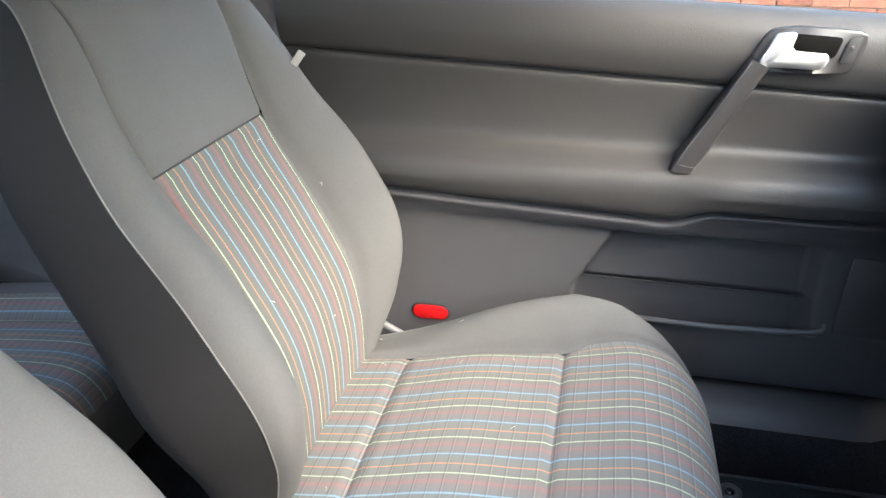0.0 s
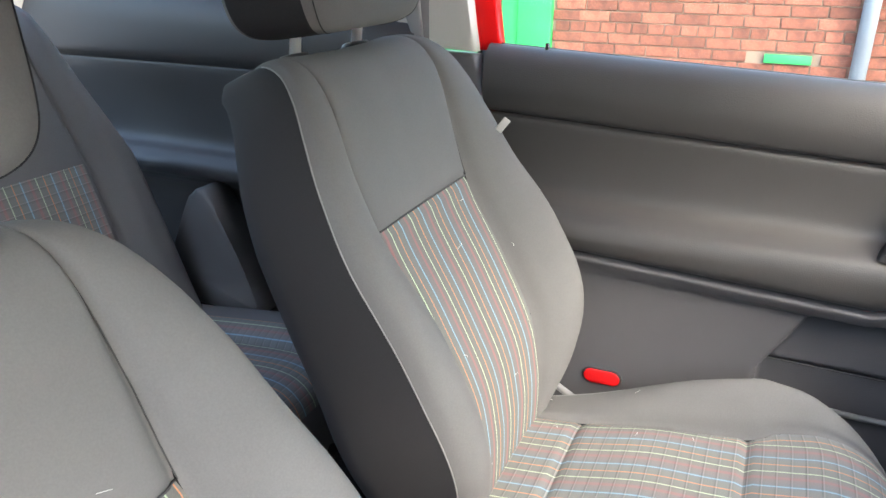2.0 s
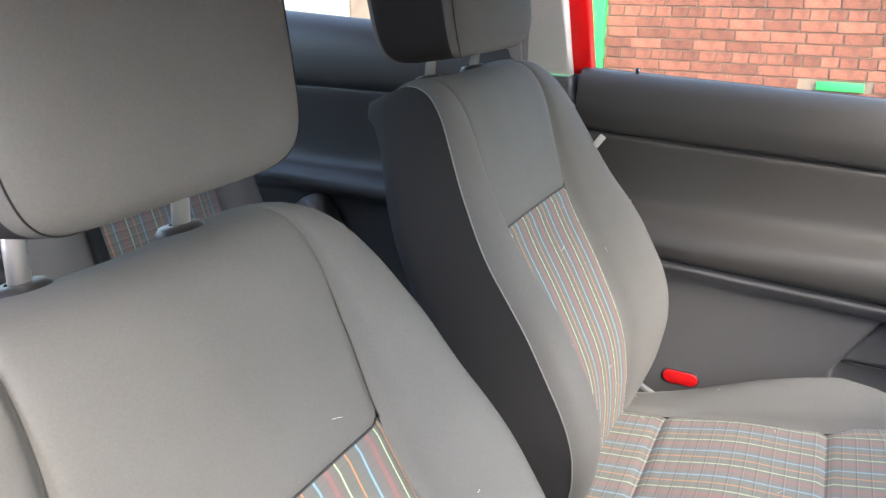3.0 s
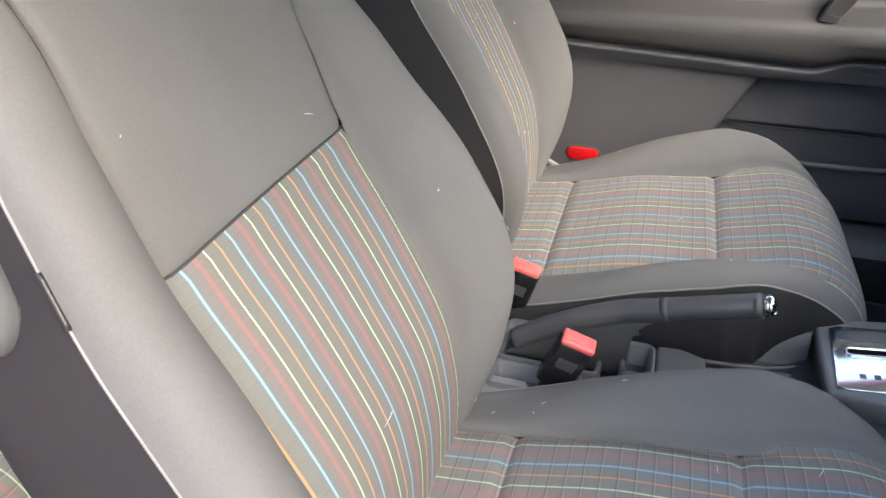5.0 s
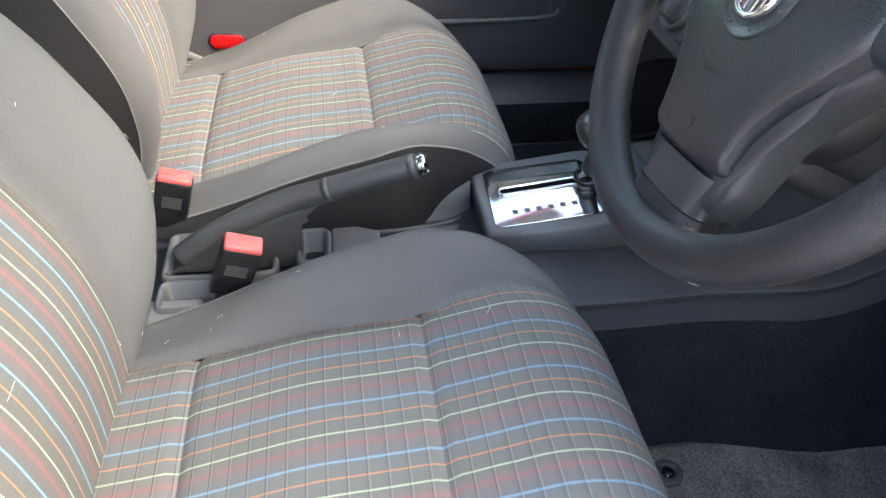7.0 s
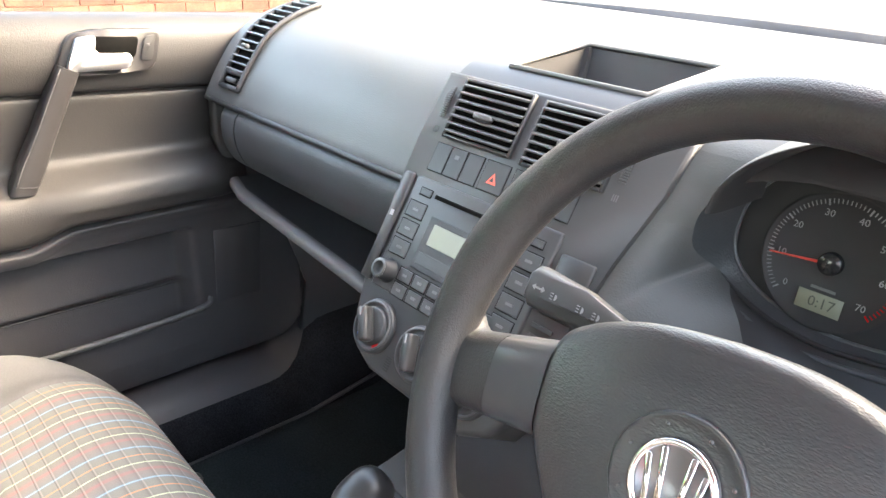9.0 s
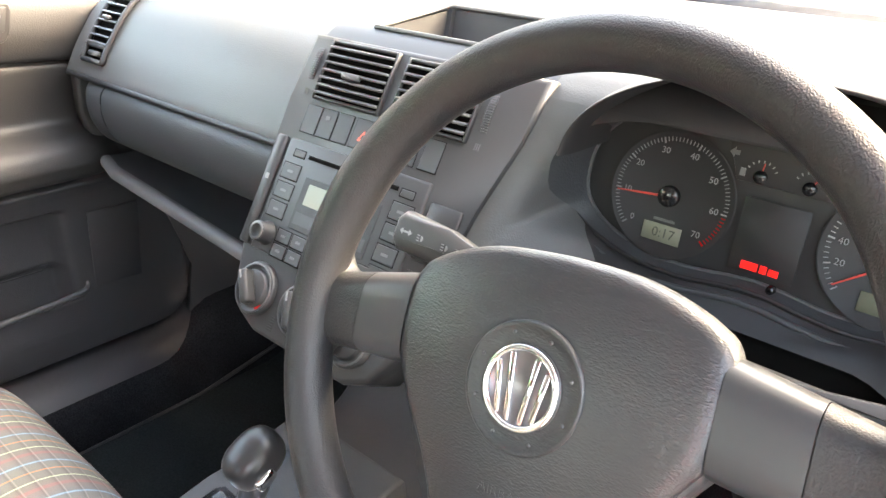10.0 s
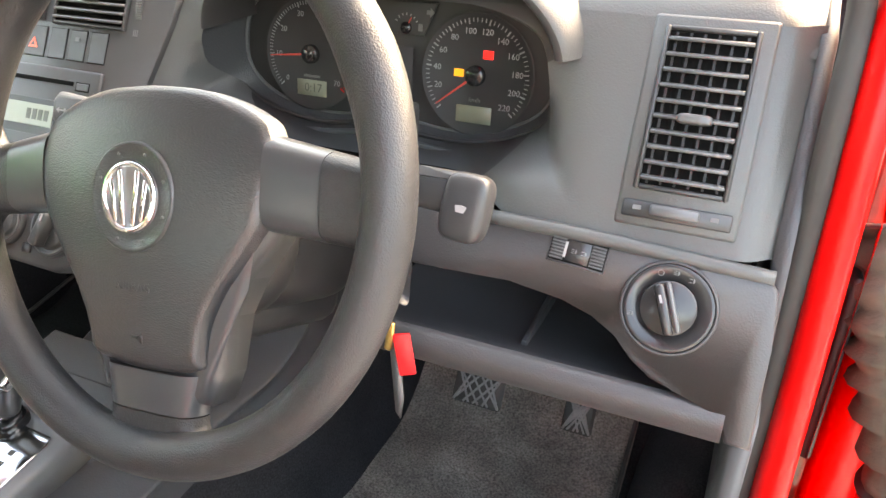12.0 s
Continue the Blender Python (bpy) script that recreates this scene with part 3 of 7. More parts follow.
        part("valance", grid(skirt_point, lin(0, 1, 8), lin(d0, plan.length, 44)), DOOR_LOW, seat, "dark plastic valance")
        # paler tube paints a highlight along the valance's top edge
        part("valance_highlight", tube([skirt_point(0, d) for d in lin(d0, plan.length, 44)], 0.0028, 8), MIDGREY, seat, "thin highlight painted along the valance edge")
    # runner under the cushion
    part("seat_base", box(cx - 0.20, cx + 0.20, py - 0.10, py + 0.33, FLOOR + 0.01, pz - 0.09, 0.012), BLACK, seat, "dark seat frame and runners")
    return seat, lean, put


driver, put_d, put_dc = front_seat(0.344, 1.0, -0.197, 0.607, "driver's grey cloth seat with striped plaid centre panels", 0.947, -0.02, -0.006, 0.020)
passenger, put_p, put_pc = front_seat(-0.334, 1.07, -0.232, 0.607, "passenger's grey cloth seat with striped plaid centre panels", 0.966, worn=True)
# cloth label on the passenger seat's side
part("airbag_tag", box(-0.0015, 0.0015, -0.006, 0.006, -0.012, 0.012, 0.001, m=Matrix.Translation((-0.578, -0.398, 1.058)) @ pose(0, 0, 0, -38, 0, 20)), material("tag_cloth", (0.3, 0.3, 0.29), 0.8), passenger, "pale woven tag")
part("side_lever", tube([(0.585, -0.362, 1.085), (0.588, -0.356, 1.05), (0.588, -0.352, 1.015), (0.585, -0.362, 0.992)], [0.003, 0.006, 0.006, 0.003], 12, smooth=16, squash=1.4), MIDGREY, driver, "mid grey backrest release lever")
part("zip", tube([put_d(back_point(8, s)) + Vector((0.001, 0.001, 0)) for s in lin(BACK0 + 0.435, BACK0 + 0.47, 8)], 0.0018, 6), BLACK, driver, "short dark zip end in the side seam")

# ---- rear bench ----
bench = thing("rear_bench", "grey cloth rear bench with striped plaid centre panels", "car seat", at=(0, -1.0, FLOOR))
RB = Line([(-1.085, 0.585), (-1.13, 0.72), (-1.175, 0.88), (-1.22, 1.03), (-1.262, 1.15), (-1.285, 1.185), (-1.33, 1.19), (-1.37, 1.16)])
RC = Line([(-1.17, 0.572), (-1.05, 0.586), (-0.86, 0.610), (-0.74, 0.618), (-0.685, 0.594), (-0.668, 0.535), (-0.69, 0.42)])


def bench_point(line, x, s, h):
    y, z = line.at(s)
    ny, nz = line.normal(s)
    if line is RB:
        ny, nz = -ny, -nz
    a = abs(abs(x) - 0.325)
    n = -0.012 * math.exp(-(((a - 0.165) / 0.008) ** 2)) + h * ramp(a, 0.17, 0.22) * (1 - ramp(a, 0.25, 0.335))
    n -= 0.05 * ramp(abs(x), 0.60, 0.665) + 0.025 * math.exp(-((x / 0.02) ** 2))
    if line is RB and abs(x) > 0.40:
        # the back narrows towards its top
        x = math.copysign(0.40 + (abs(x) - 0.40) * tab(s, (0, 0.88), (0.17, 0.84), (0.36, 0.75), (0.5, 0.50), (0.66, 0.25), (0.8, 0.2)), x)
    return (x, y + n * ny, z + n * nz)


for line, h, name, stop in ((RC, 0.012, "bench_cushion", 0.53), (RB, 0.03, "bench_back", 0.365)):
    L = line.length
    for sg in (-1, 1):
        inner, outer_ = (0.16, 0.470) if line is RB else (0.05, 0.55)
        xs = sorted((sg * inner, sg * outer_))
        part(name, grid(lambda x, s: bench_point(line, x, s, h), lin(*xs, 34), lin(0.03, stop, 60), lambda x, s: (x, s)), PLAID, bench, "striped quilted cloth panel")
        part(name, grid(lambda x, s: bench_point(line, x, s, h), lin(*xs, 24), lin(stop, L, 20)), FABRIC, bench)
        xs = sorted((sg * outer_, sg * 0.67))
        part("bench_bolster", grid(lambda x, s: bench_point(line, x, s, h), lin(*xs, 20), lin(0.0, L, 50)), FABRIC, bench, "plain grey cloth bolster")
        xs = sorted((0, sg * inner))
        part("bench_middle", grid(lambda x, s: bench_point(line, x, s, h), lin(*xs, 16), lin(0.0, L, 50)), FABRIC, bench, "plain grey cloth")
part("bench_base", box(-0.64, 0.64, -1.36, -0.71, FLOOR, 0.56, 0.01), CARPET, bench, "dark base")
for sg in (-1, 1):
    arch = [(-1.20, 0.58), (-1.165, 0.70), (-1.105, 0.825), (-1.078, 0.850), (-1.052, 0.838), (-0.992, 0.72), (-0.958, 0.63), (-0.95, 0.58)]
    part("arch_trim", prism([crom(arch, t) for t in lin(0, 7, 30)], 0.075, Matrix.Translation((sg * 0.655 - 0.0375, 0, 0)) @ basis((0, 0, 0), (0, 1, 0), (0, 0, 1), (1, 0, 0)), 0.012, 3), MIDGREY, bench, "grey plastic wheel arch trim")
# a belt lying on the bench back
belt = thing("seat_belt", "dark rear seat belt webbing lying down the bench back", "seat belt", at=(-0.16, -1.1, 0.62))
part("webbing", grid(lambda u, s: Vector(bench_point(RB, -0.145 + u, s, 0.03)) + Vector((0, 0.008, 0.004)), lin(-0.022, 0.022, 4), lin(0.05, 0.62, 30)), BLACK, belt)

# ---- passenger door ----
SEALM = material("seal_rubber", (0.032, 0.030, 0.028), 0.8, vary=0.2, vscale=20)
DX = -0.715


def tilt_z(y):
    return -0.046 * (y - 0.05)


def crease_z(y):
    return 0.812 - 0.045 * (y - 0.0) * (1 - ramp(y, 0.16, 0.24)) + 0.014 * ramp(y, 0.16, 0.24) 


def door_profile(y):
    t = tilt_z(y)
    c = crease_z(y)
    bulge = 1 - ramp(y, 0.46, 0.60)
    swell = 0.012 * ramp(y, 0.16, 0.26) * (1 - ramp(y, 0.45, 0.6))
    return [
        (DX - 0.035, 1.128 + t), (DX - 0.015, 1.139 + t), (DX + 0.006, 1.134 + t), (DX + 0.024, 1.112 + t), (DX + 0.030, 1.08 + t), (DX + 0.026, 1.055 + t),
        (DX + 0.016, 1.033 + t), (DX + 0.004, 1.0285 + t), (DX + 0.003, 1.0255 + t), (DX + 0.010, 1.018 + t), (DX + 0.004, 0.985 + t), (DX - 0.001, 0.945 + t * 0.6), (DX + 0.002, 0.915 + t * 0.2),
        (DX + 0.022 * bulge + swell, 0.897), (DX + 0.045 * bulge + swell, 0.882), (DX + 0.053 * bulge + swell, 0.860), (DX + 0.050 * bulge + swell, c + 0.022), (DX + 0.042 * bulge + swell, c + 0.006), (DX + 0.028 * bulge, c), (DX + 0.027 * bulge, c - 0.004),
        (DX + 0.036 * bulge, c - 0.012), (DX + 0.026 * bulge, c - 0.030), (DX + 0.015, 0.765), (DX + 0.013, 0.70), (DX + 0.018, 0.62), (DX + 0.022, 0.55), (DX + 0.018, 0.505), (DX + 0.004, 0.494), (DX - 0.03, 0.49),
    ]


def door_point(k, y):
    x, z = crom(door_profile(y), k)
    return Vector((x, y, z))


def in_pocket(y, z):
    """How deep the door pocket goes at (y, z): 0 outside, 1 inside."""
    left = 0.027 + (z - 0.657) * 0.56
    if z < 0.657:
        left = 0.027
    return ramp(y, left - 0.003, left + 0.006) * (1 - ramp(y, 0.396, 0.424)) * ramp(z, 0.560, 0.563) * (1 - ramp(z, 0.764, 0.774))


door = thing("passenger_door", "dark grey plastic front passenger door, closed", "car door", at=(DX - 0.02, 0.05, 0.49))
ys = lin(-0.476, 0.66, 80)
bands = (("sill_trim", 0, 8, 40, DOOR, "grey upper door trim"), ("door_insert", 8, 13, 26, DOOR, "dark insert panel"), ("armrest", 13, 19, 30, DOOR, "moulded armrest"))
for name, a, b, n, mat_, lab in bands:
    part(name, grid(lambda k, y: door_point(k, y), lin(a, b, n), ys), mat_, door, lab)


def lower_point(k, y):
    p = door_point(k, y)
    p.x -= (0.030 + 0.012 * ramp(p.z, 0.672, 0.665)) * in_pocket(y, p.z) if p.z > 0.6 else 0.042 * in_pocket(y, p.z)
    # rounded lower front corner, with a dark gap beyond it
    far = math.hypot(max(0.0, y - 0.560), max(0.0, 0.568 - p.z))
    p.x -= 0.036 * ramp(far, 0.066, 0.071)
    return p


part("lower_panel", grid(lower_point, lin(19, 28, 150), lin(-0.476, 0.66, 200)), DOOR_LOW, door, "dark lower door panel with open pocket")
part("armrest_joint", tube([door_point(18.4, y) + Vector((0.0015, 0, 0)) for y in lin(-0.474, 0.56, 50)], 0.0017, 6), SEAM, door, "dark joint under the armrest")
# pocket front wall and its lip
def front_x(z):
    return DX + 0.001 + tab(z, (0.505, 0.018), (0.55, 0.022), (0.62, 0.018))


pocket_wall = [(front_x(z), z) for z in lin(0.552, 0.611, 7)] + [(front_x(z) - 0.004, z) for z in lin(0.611, 0.565, 4)]
bm = grid(lambda y, k: (pocket_wall[k][0], y, pocket_wall[k][1]), lin(0.020, 0.430, 12), range(len(pocket_wall)))
part("pocket_front", bm, DOOR_LOW, door, "pocket wall")
part("pocket_lip", tube([(DX + 0.021, 0.09, 0.613), (DX + 0.026, 0.20, 0.6125), (DX + 0.026, 0.32, 0.614), (DX + 0.022, 0.425, 0.619), (DX + 0.014, 0.440, 0.632)], 0.0052, 10, smooth=30), MIDGREY, door, "grey pocket lip")
part("pocket_groove", tube([(DX - 0.014, 0.040, 0.668), (DX - 0.0135, 0.22, 0.666), (DX - 0.014, 0.400, 0.664)], 0.0014, 6, smooth=12), SEAM, door, "fine joint inside the pocket")
# speaker blank
sqm = basis((DX + 0.0165, 0.452, 0.615), (0, 1, 0), (0, 0.04, 1), (1, 0, 0))
bm = prism([(0, 0.004), (0.085, 0.0), (0.090, 0.14), (0.0, 0.142)], 0.0022, sqm, 0.0012)
part("speaker_cover", bm, DOOR_LOW, door, "rectangular cover plate")
# handle unit
mx = basis((0, 0, 0), (0, 1, 0), (0, 0, 1), (1, 0, 0))


def rounded(corners, r, n=5):
    """The polygon with its corners rounded off by about r."""
    out = []
    for i, p in enumerate(corners):
        p, a, b = Vector(p), Vector(corners[i - 1]), Vector(corners[(i + 1) % len(corners)])
        ra, rb = min(r, (a - p).length * 0.45), min(r, (b - p).length * 0.45)
        a, b = p + (a - p).normalized() * ra, p + (b - p).normalized() * rb
        for k in range(n + 1):
            t = k / n
            out.append(tuple(a * (1 - t) ** 2 + p * 2 * t * (1 - t) + b * t * t))
    return out


HANDLE = material("handle_plastic", (0.024, 0.023, 0.024), 0.32, vary=0.06, grain=0.1, gscale=700)
plate = rounded([(0.247, 1.062), (0.268, 1.104), (0.31, 1.109), (0.399, 1.104), (0.384, 1.046), (0.334, 1.046), (0.258, 1.043)], 0.014)
handle = part("handle_plate", prism(plate, 0.016, Matrix.Translation((DX + 0.020, 0, 0)) @ mx, 0.004, 3), HANDLE, door, "dark handle surround")
# flat black plate paints the shade of the finger recess
part("handle_recess", prism(rounded([(0.296, 1.067), (0.301, 1.100), (0.365, 1.096), (0.357, 1.067)], 0.007), 0.0012, Matrix.Translation((DX + 0.0362, 0, 0)) @ mx), VOID, handle, "finger recess, its shade a black plate")
part("release_lever", prism(rounded([(0.258, 1.054), (0.262, 1.066), (0.277, 1.100), (0.303, 1.102), (0.298, 1.077), (0.349, 1.074), (0.349, 1.060), (0.340, 1.0525)], 0.005), 0.009, Matrix.Translation((DX + 0.0365, 0, 0)) @ mx, 0.003, 3), SATINCHROME, handle, "satin chrome release lever")
part("lock_switch", prism(rounded([(0.364, 1.062), (0.373, 1.095), (0.390, 1.098), (0.381, 1.062)], 0.005), 0.0022, Matrix.Translation((DX + 0.0362, 0, 0)) @ mx, 0.0008), STACK, handle, "locking switch")
part("lock_mark", box(DX + 0.0386, DX + 0.0392, 0.3745, 0.3795, 1.082, 1.086), DIMINK, handle)


def grab_point(a, t):
    # a flat oval bar from the armrest up into the handle plate
    foot, top = Vector((DX + 0.026, 0.1745, 0.888)), Vector((DX + 0.028, 0.262, 1.058))
    c = foot.lerp(top, t)
    side = Vector((0, 0.90, -0.44 + 0.36 * (1 - ramp(t, 0.0, 0.25))))
    half = 0.0200 - 0.0045 * ramp(t, 0.0, 0.5)
    ca, sa = math.cos(a), math.sin(a)
    e = 0.55
    return c + side * (half * math.copysign(abs(ca) ** e, ca)) + Vector((0.019 * math.copysign(abs(sa) ** e, sa), 0, 0))


ring = [2 * math.pi * i / 40 for i in range(40)]
grab = grid(grab_point, ring + [2 * math.pi], lin(0, 1, 24))
for t in (0.0, 1.0):
    grab.faces.new([grab.verts.new(grab_point(a, t)) for a in (ring if t else ring[::-1])])
part("grab_handle", grab, HANDLE, door, "dark diagonal grab handle")
part("grab_line", tube([grab_point(radians(128), t) + Vector((0.0006, 0, 0)) for t in lin(0.06, 0.98, 16)], 0.0008, 5), SATIN, door)
part("handle_scratch", tube([grab_point(radians(d), 0.09 - 0.02 * math.sin(radians(d))) + Vector((0.0006, 0, 0)) for d in (120, 100, 80, 60, 48)], 0.0007, 5), DIMINK, door)
# round red reflector in the door's rear end and lock pin
rm = basis((DX + 0.019, -0.228, 0.579), (0, 1, 0), (0, 0, 1), (1, 0, 0))
stadium = [(0.019 * math.copysign(1, math.cos(a)) + 0.0145 * math.cos(a), 0.014 * math.sin(a)) for a in (2 * math.pi * i / 28 for i in range(28))]
part("reflector_rim", prism([(a * 1.1, b * 1.15) for a, b in stadium], 0.004, rm, 0.001), BLACK, door)
part("red_reflector", prism(stadium, 0.0065, rm, 0.002), RED_LENS, door, "oblong red reflector")
part("lock_pin", tube([(DX - 0.006, -0.375, 1.14), (DX - 0.006, -0.375, 1.168)], [0.0035, 0.0035, 0.0042], 10), GLOSS, door, "black lock pin")
part("glass_seal", tube([(DX - 0.03, y, 1.134 + tilt_z(y)) for y in lin(-0.47, 0.66, 20)], 0.005, 6), RUBBER, door, "black window seal")
pane = part("window_pane", box(DX - 0.038, DX - 0.034, -0.47, 0.75, 1.10, 1.47), GLASS, door, smooth=False)
pane.visible_shadow = False
part("door_skin", box(-0.82, DX - 0.045, -0.50, 0.80, 0.42, 1.085, 0.02), RED, door, "red outer door skin")

# ---- body ----
body = thing("hatchback_car", "red three-door hatchback body around the cabin", "car", at=(0, 0, 0.2))
part("cabin_floor", grid(lambda x, y: (x, y, FLOOR - 0.004 + 0.10 * ramp(y, 0.72, 1.0)), lin(-0.74, 0.74, 24), lin(-1.4, 1.02, 30)), CARPET, body, "black carpeted floor")
part("bulkhead", grid(lambda x, z: (x, 0.98, z), [-0.76, 0, 0.76], lin(0.3, 1.12, 4)), CARPET, body, "dark bulkhead")
for sg in (-1, 1):
    # sill: a rounded plastic scuff plate that runs up at the front
    def sill(k, y, sg=sg):
        up = 0.035 * ramp(y, 0.56, 0.67) ** 1.5
        x, z = crom([(0.60, FLOOR), (0.612, 0.41), (0.63, 0.445), (0.66, 0.474), (0.70, 0.487), (0.735, 0.484)], k)
        return (sg * x, y, z + up * ramp(z, FLOOR, 0.44))

    def plate_edge(y):
        # the scuff plate runs out to a point at the front
        return 2.2 + 2.7 * ramp(y, 0.50, 0.69) ** 1.6

    part("sill_carpet", grid(lambda f, y: sill(f * plate_edge(y), y), lin(0, 1, 14), lin(-0.62, 0.80, 60)), CARPET, body, "black carpet up the sill")
    part("sill_plate", grid(lambda f, y: sill(plate_edge(y) + f * (5 - plate_edge(y)), y), lin(0, 1, 16), lin(-0.62, 0.69, 60)), DOOR_LOW, body, "dark grey sill scuff plate")
part("outer_sill", box(0.735, 0.80, -0.62, 0.80, 0.22, 0.44, 0.02), RED, body, "red outer sill")
part("outer_sill", box(-0.81, -0.76, -0.62, 0.80, 0.2, 0.42, 0.02), RED, body, "red outer sill")


def roof(x, y):
    e = abs(x) / 0.60
    return (x, y, 1.475 - 0.05 * e**3 - 0.045 * ramp(y, 0.0, 0.42) - 0.05 * ramp(-y, 0.9, 1.5))


bm = grid(roof, lin(-0.60, 0.60, 16), lin(-1.20, 0.30, 20))
part("headliner", bm, LINER, body, "pale cloth headliner")
bm = grid(lambda x, y: (roof(x, y)[0] * 1.02, y, roof(x, y)[2] + 0.03), lin(-0.60, 0.60, 16), lin(-1.22, 0.32, 20))
part("roof_skin", bm, RED, body, "red roof")
for sg in (-1, 1):
    part("roof_rail", tube([(sg * 0.61, y, roof(0.6, y)[2] + 0.012) for y in lin(-1.5, 0.30, 12)], 0.03, 10), RED, body, "red roof rail")
    part("windscreen_pillar", tube([(sg * 0.61, 0.28, 1.42), (sg * 0.66, 0.62, 1.275), (sg * 0.70, 0.96, 1.13)], 0.026, 10, smooth=16), TRIM, body, "pale windscreen pillar trim")
    part("hatch_pillar", tube([(sg * 0.62, -1.45, 1.40), (sg * 0.69, -1.62, 1.16), (sg * 0.70, -1.66, 0.5)], 0.05, 10, smooth=14), TRIM, body, "rear pillar trim")
screen = part("windscreen", grid(lambda x, t: (x * (0.60 + 0.10 * t), 0.31 + 0.67 * t + 0.03 * (1 - x * x), 1.415 - 0.275 * t), lin(-1, 1, 14), lin(0, 1, 10)), GLASS, body, "clear windscreen")
screen.visible_shadow = False
part("rear_wall", grid(lambda x, z: (x, -1.62 + 0.2 * ramp(z, 0.9, 1.45), z), lin(-0.7, 0.7, 4), lin(0.3, 1.02, 6)), CARPET, body, "dark boot wall")
part("cowl", box(-0.72, 0.72, 0.985, 1.16, 1.07, 1.132, 0.01), BLACK, body, "black cowl under the windscreen")
bonnet = grid(lambda x, y: (x, y, 1.09 - 0.03 * (x / 0.7) ** 2 - 0.18 * ramp(y, 1.1, 1.9) - 0.05 * (y - 1.15)), lin(-0.72, 0.72, 14), lin(1.16, 1.95, 16))
part("bonnet", bonnet, RED, body, "red bonnet")
wiper = thing("windscreen_wiper", "black wiper arm resting at the windscreen's foot", "wiper", at=(0.05, 1.02, 1.13))
part("wiper_blade", tube([(-0.55, 1.005, 1.143), (-0.2, 1.03, 1.145), (0.18, 1.035, 1.142)], 0.007, 8, smooth=14), BLACK, wiper)
part("wiper_arm", tube([(-0.10, 1.035, 1.153), (0.08, 1.045, 1.16), (0.22, 1.06, 1.145)], [0.008, 0.012, 0.016], 8, smooth=12), BLACK, wiper)

# passenger-side pillar between door and rear window
part("pillar_trim", prism([(-0.60, 1.155), (-0.492, 1.150), (-0.500, 1.20), (-0.530, 1.42), (-0.66, 1.43), (-0.66, 1.20)], 0.03, Matrix.Translation((-0.715, 0, 0)) @ mx, 0.012, 3), TRIM, body, "pale pillar trim")
part("pillar_lower", prism([(-0.60, 1.150), (-0.490, 1.146), (-0.480, 1.05), (-0.478, 0.44), (-0.60, 0.44)], 0.03, Matrix.Translation((-0.72, 0, 0)) @ mx, 0.008, 2), DOOR_LOW, body, "dark lower pillar trim")
part("pillar_flange", prism([(-0.500, 1.14), (-0.462, 1.155), (-0.503, 1.45), (-0.545, 1.45)], 0.03, Matrix.Translation((-0.757, 0, 0)) @ mx, 0.004), RED, body, "red pillar flange")
part("door_gap_seal", tube([(-0.724, -0.481, 0.46), (-0.724, -0.481, 1.12), (-0.728, -0.484, 1.15)], 0.010, 8), RUBBER, body, "black door seal")
# black strip paints the shade in the gap behind the door
part("door_gap", box(-0.742, -0.722, -0.500, -0.468, 0.46, 1.150), RUBBER, body, "black strip as the shade in the door gap", smooth=False)
belt2 = thing("front_seat_belt", "pale passenger seat belt on the pillar", "seat belt", at=(-0.69, -0.6, 1.2))
part("webbing", box(-0.688, -0.684, -0.60, -0.575, 0.70, 1.30, 0.001), LIGHTGREY, belt2)
part("belt_guide", prism([(-0.625, 1.225), (-0.60, 1.16), (-0.585, 1.17), (-0.592, 1.235)], 0.012, Matrix.Translation((-0.688, 0, 0)) @ mx, 0.003), LIGHTGREY, belt2, "grey belt guide")

# rear side panel and its window


def quarter_profile(y):
    t = -0.06 * (y + 1.0)
    return [(-0.745, 1.226 + t), (-0.725, 1.240 + t), (-0.69, 1.222 + t), (-0.672, 1.18 + t * 0.6), (-0.672, 1.12), (-0.684, 1.096), (-0.692, 1.092), (-0.690, 1.082), (-0.700, 1.0), (-0.697, 0.93), (-0.672, 0.905), (-0.655, 0.885), (-0.658, 0.862), (-0.69, 0.842), (-0.71, 0.80), (-0.70, 0.62), (-0.69, 0.40)]


part("rear_side_panel", grid(lambda k, y: (lambda p: (p[0], y, p[1]))(crom(quarter_profile(y), k)), lin(0, 16, 80), lin(-1.62, -0.600, 30)), REAR_TRIM, body, "dark rear side trim with armrest")
qpane = part("quarter_pane", box(-0.752, -0.748, -1.5, -0.62, 1.2, 1.46), GLASS, body, smooth=False)
qpane.visible_shadow = False

# driver-side aperture: red pillar face, seal, hinge boot
part("door_post", prism([(-0.62, 0.40), (-0.50, 0.40), (-0.53, 1.0), (-0.60, 1.42), (-0.70, 1.42), (-0.66, 0.9)], 0.08, Matrix.Translation((0.70, 0, 0)) @ mx, 0.01), RED, body, "red door post")


def apillar(k, t):
    # from the sill up along the dash end to the windscreen pillar
    y, z = crom([(0.36, 0.42), (0.375, 0.60), (0.40, 0.85), (0.435, 1.05), (0.46, 1.16), (0.40, 1.30), (0.30, 1.42)], t)
    x, dy = crom([(0.722, 0.035), (0.7235, 0.0), (0.729, -0.011), (0.738, -0.014), (0.746, -0.006), (0.750, 0.03), (0.752, 0.10)], k)
    return (x + 0.012 * ramp(z, 1.1, 1.3), y + dy, z)


part("hinge_pillar", grid(apillar, lin(0, 6, 24), lin(0, 6, 40)), RED, body, "glossy red hinge pillar")
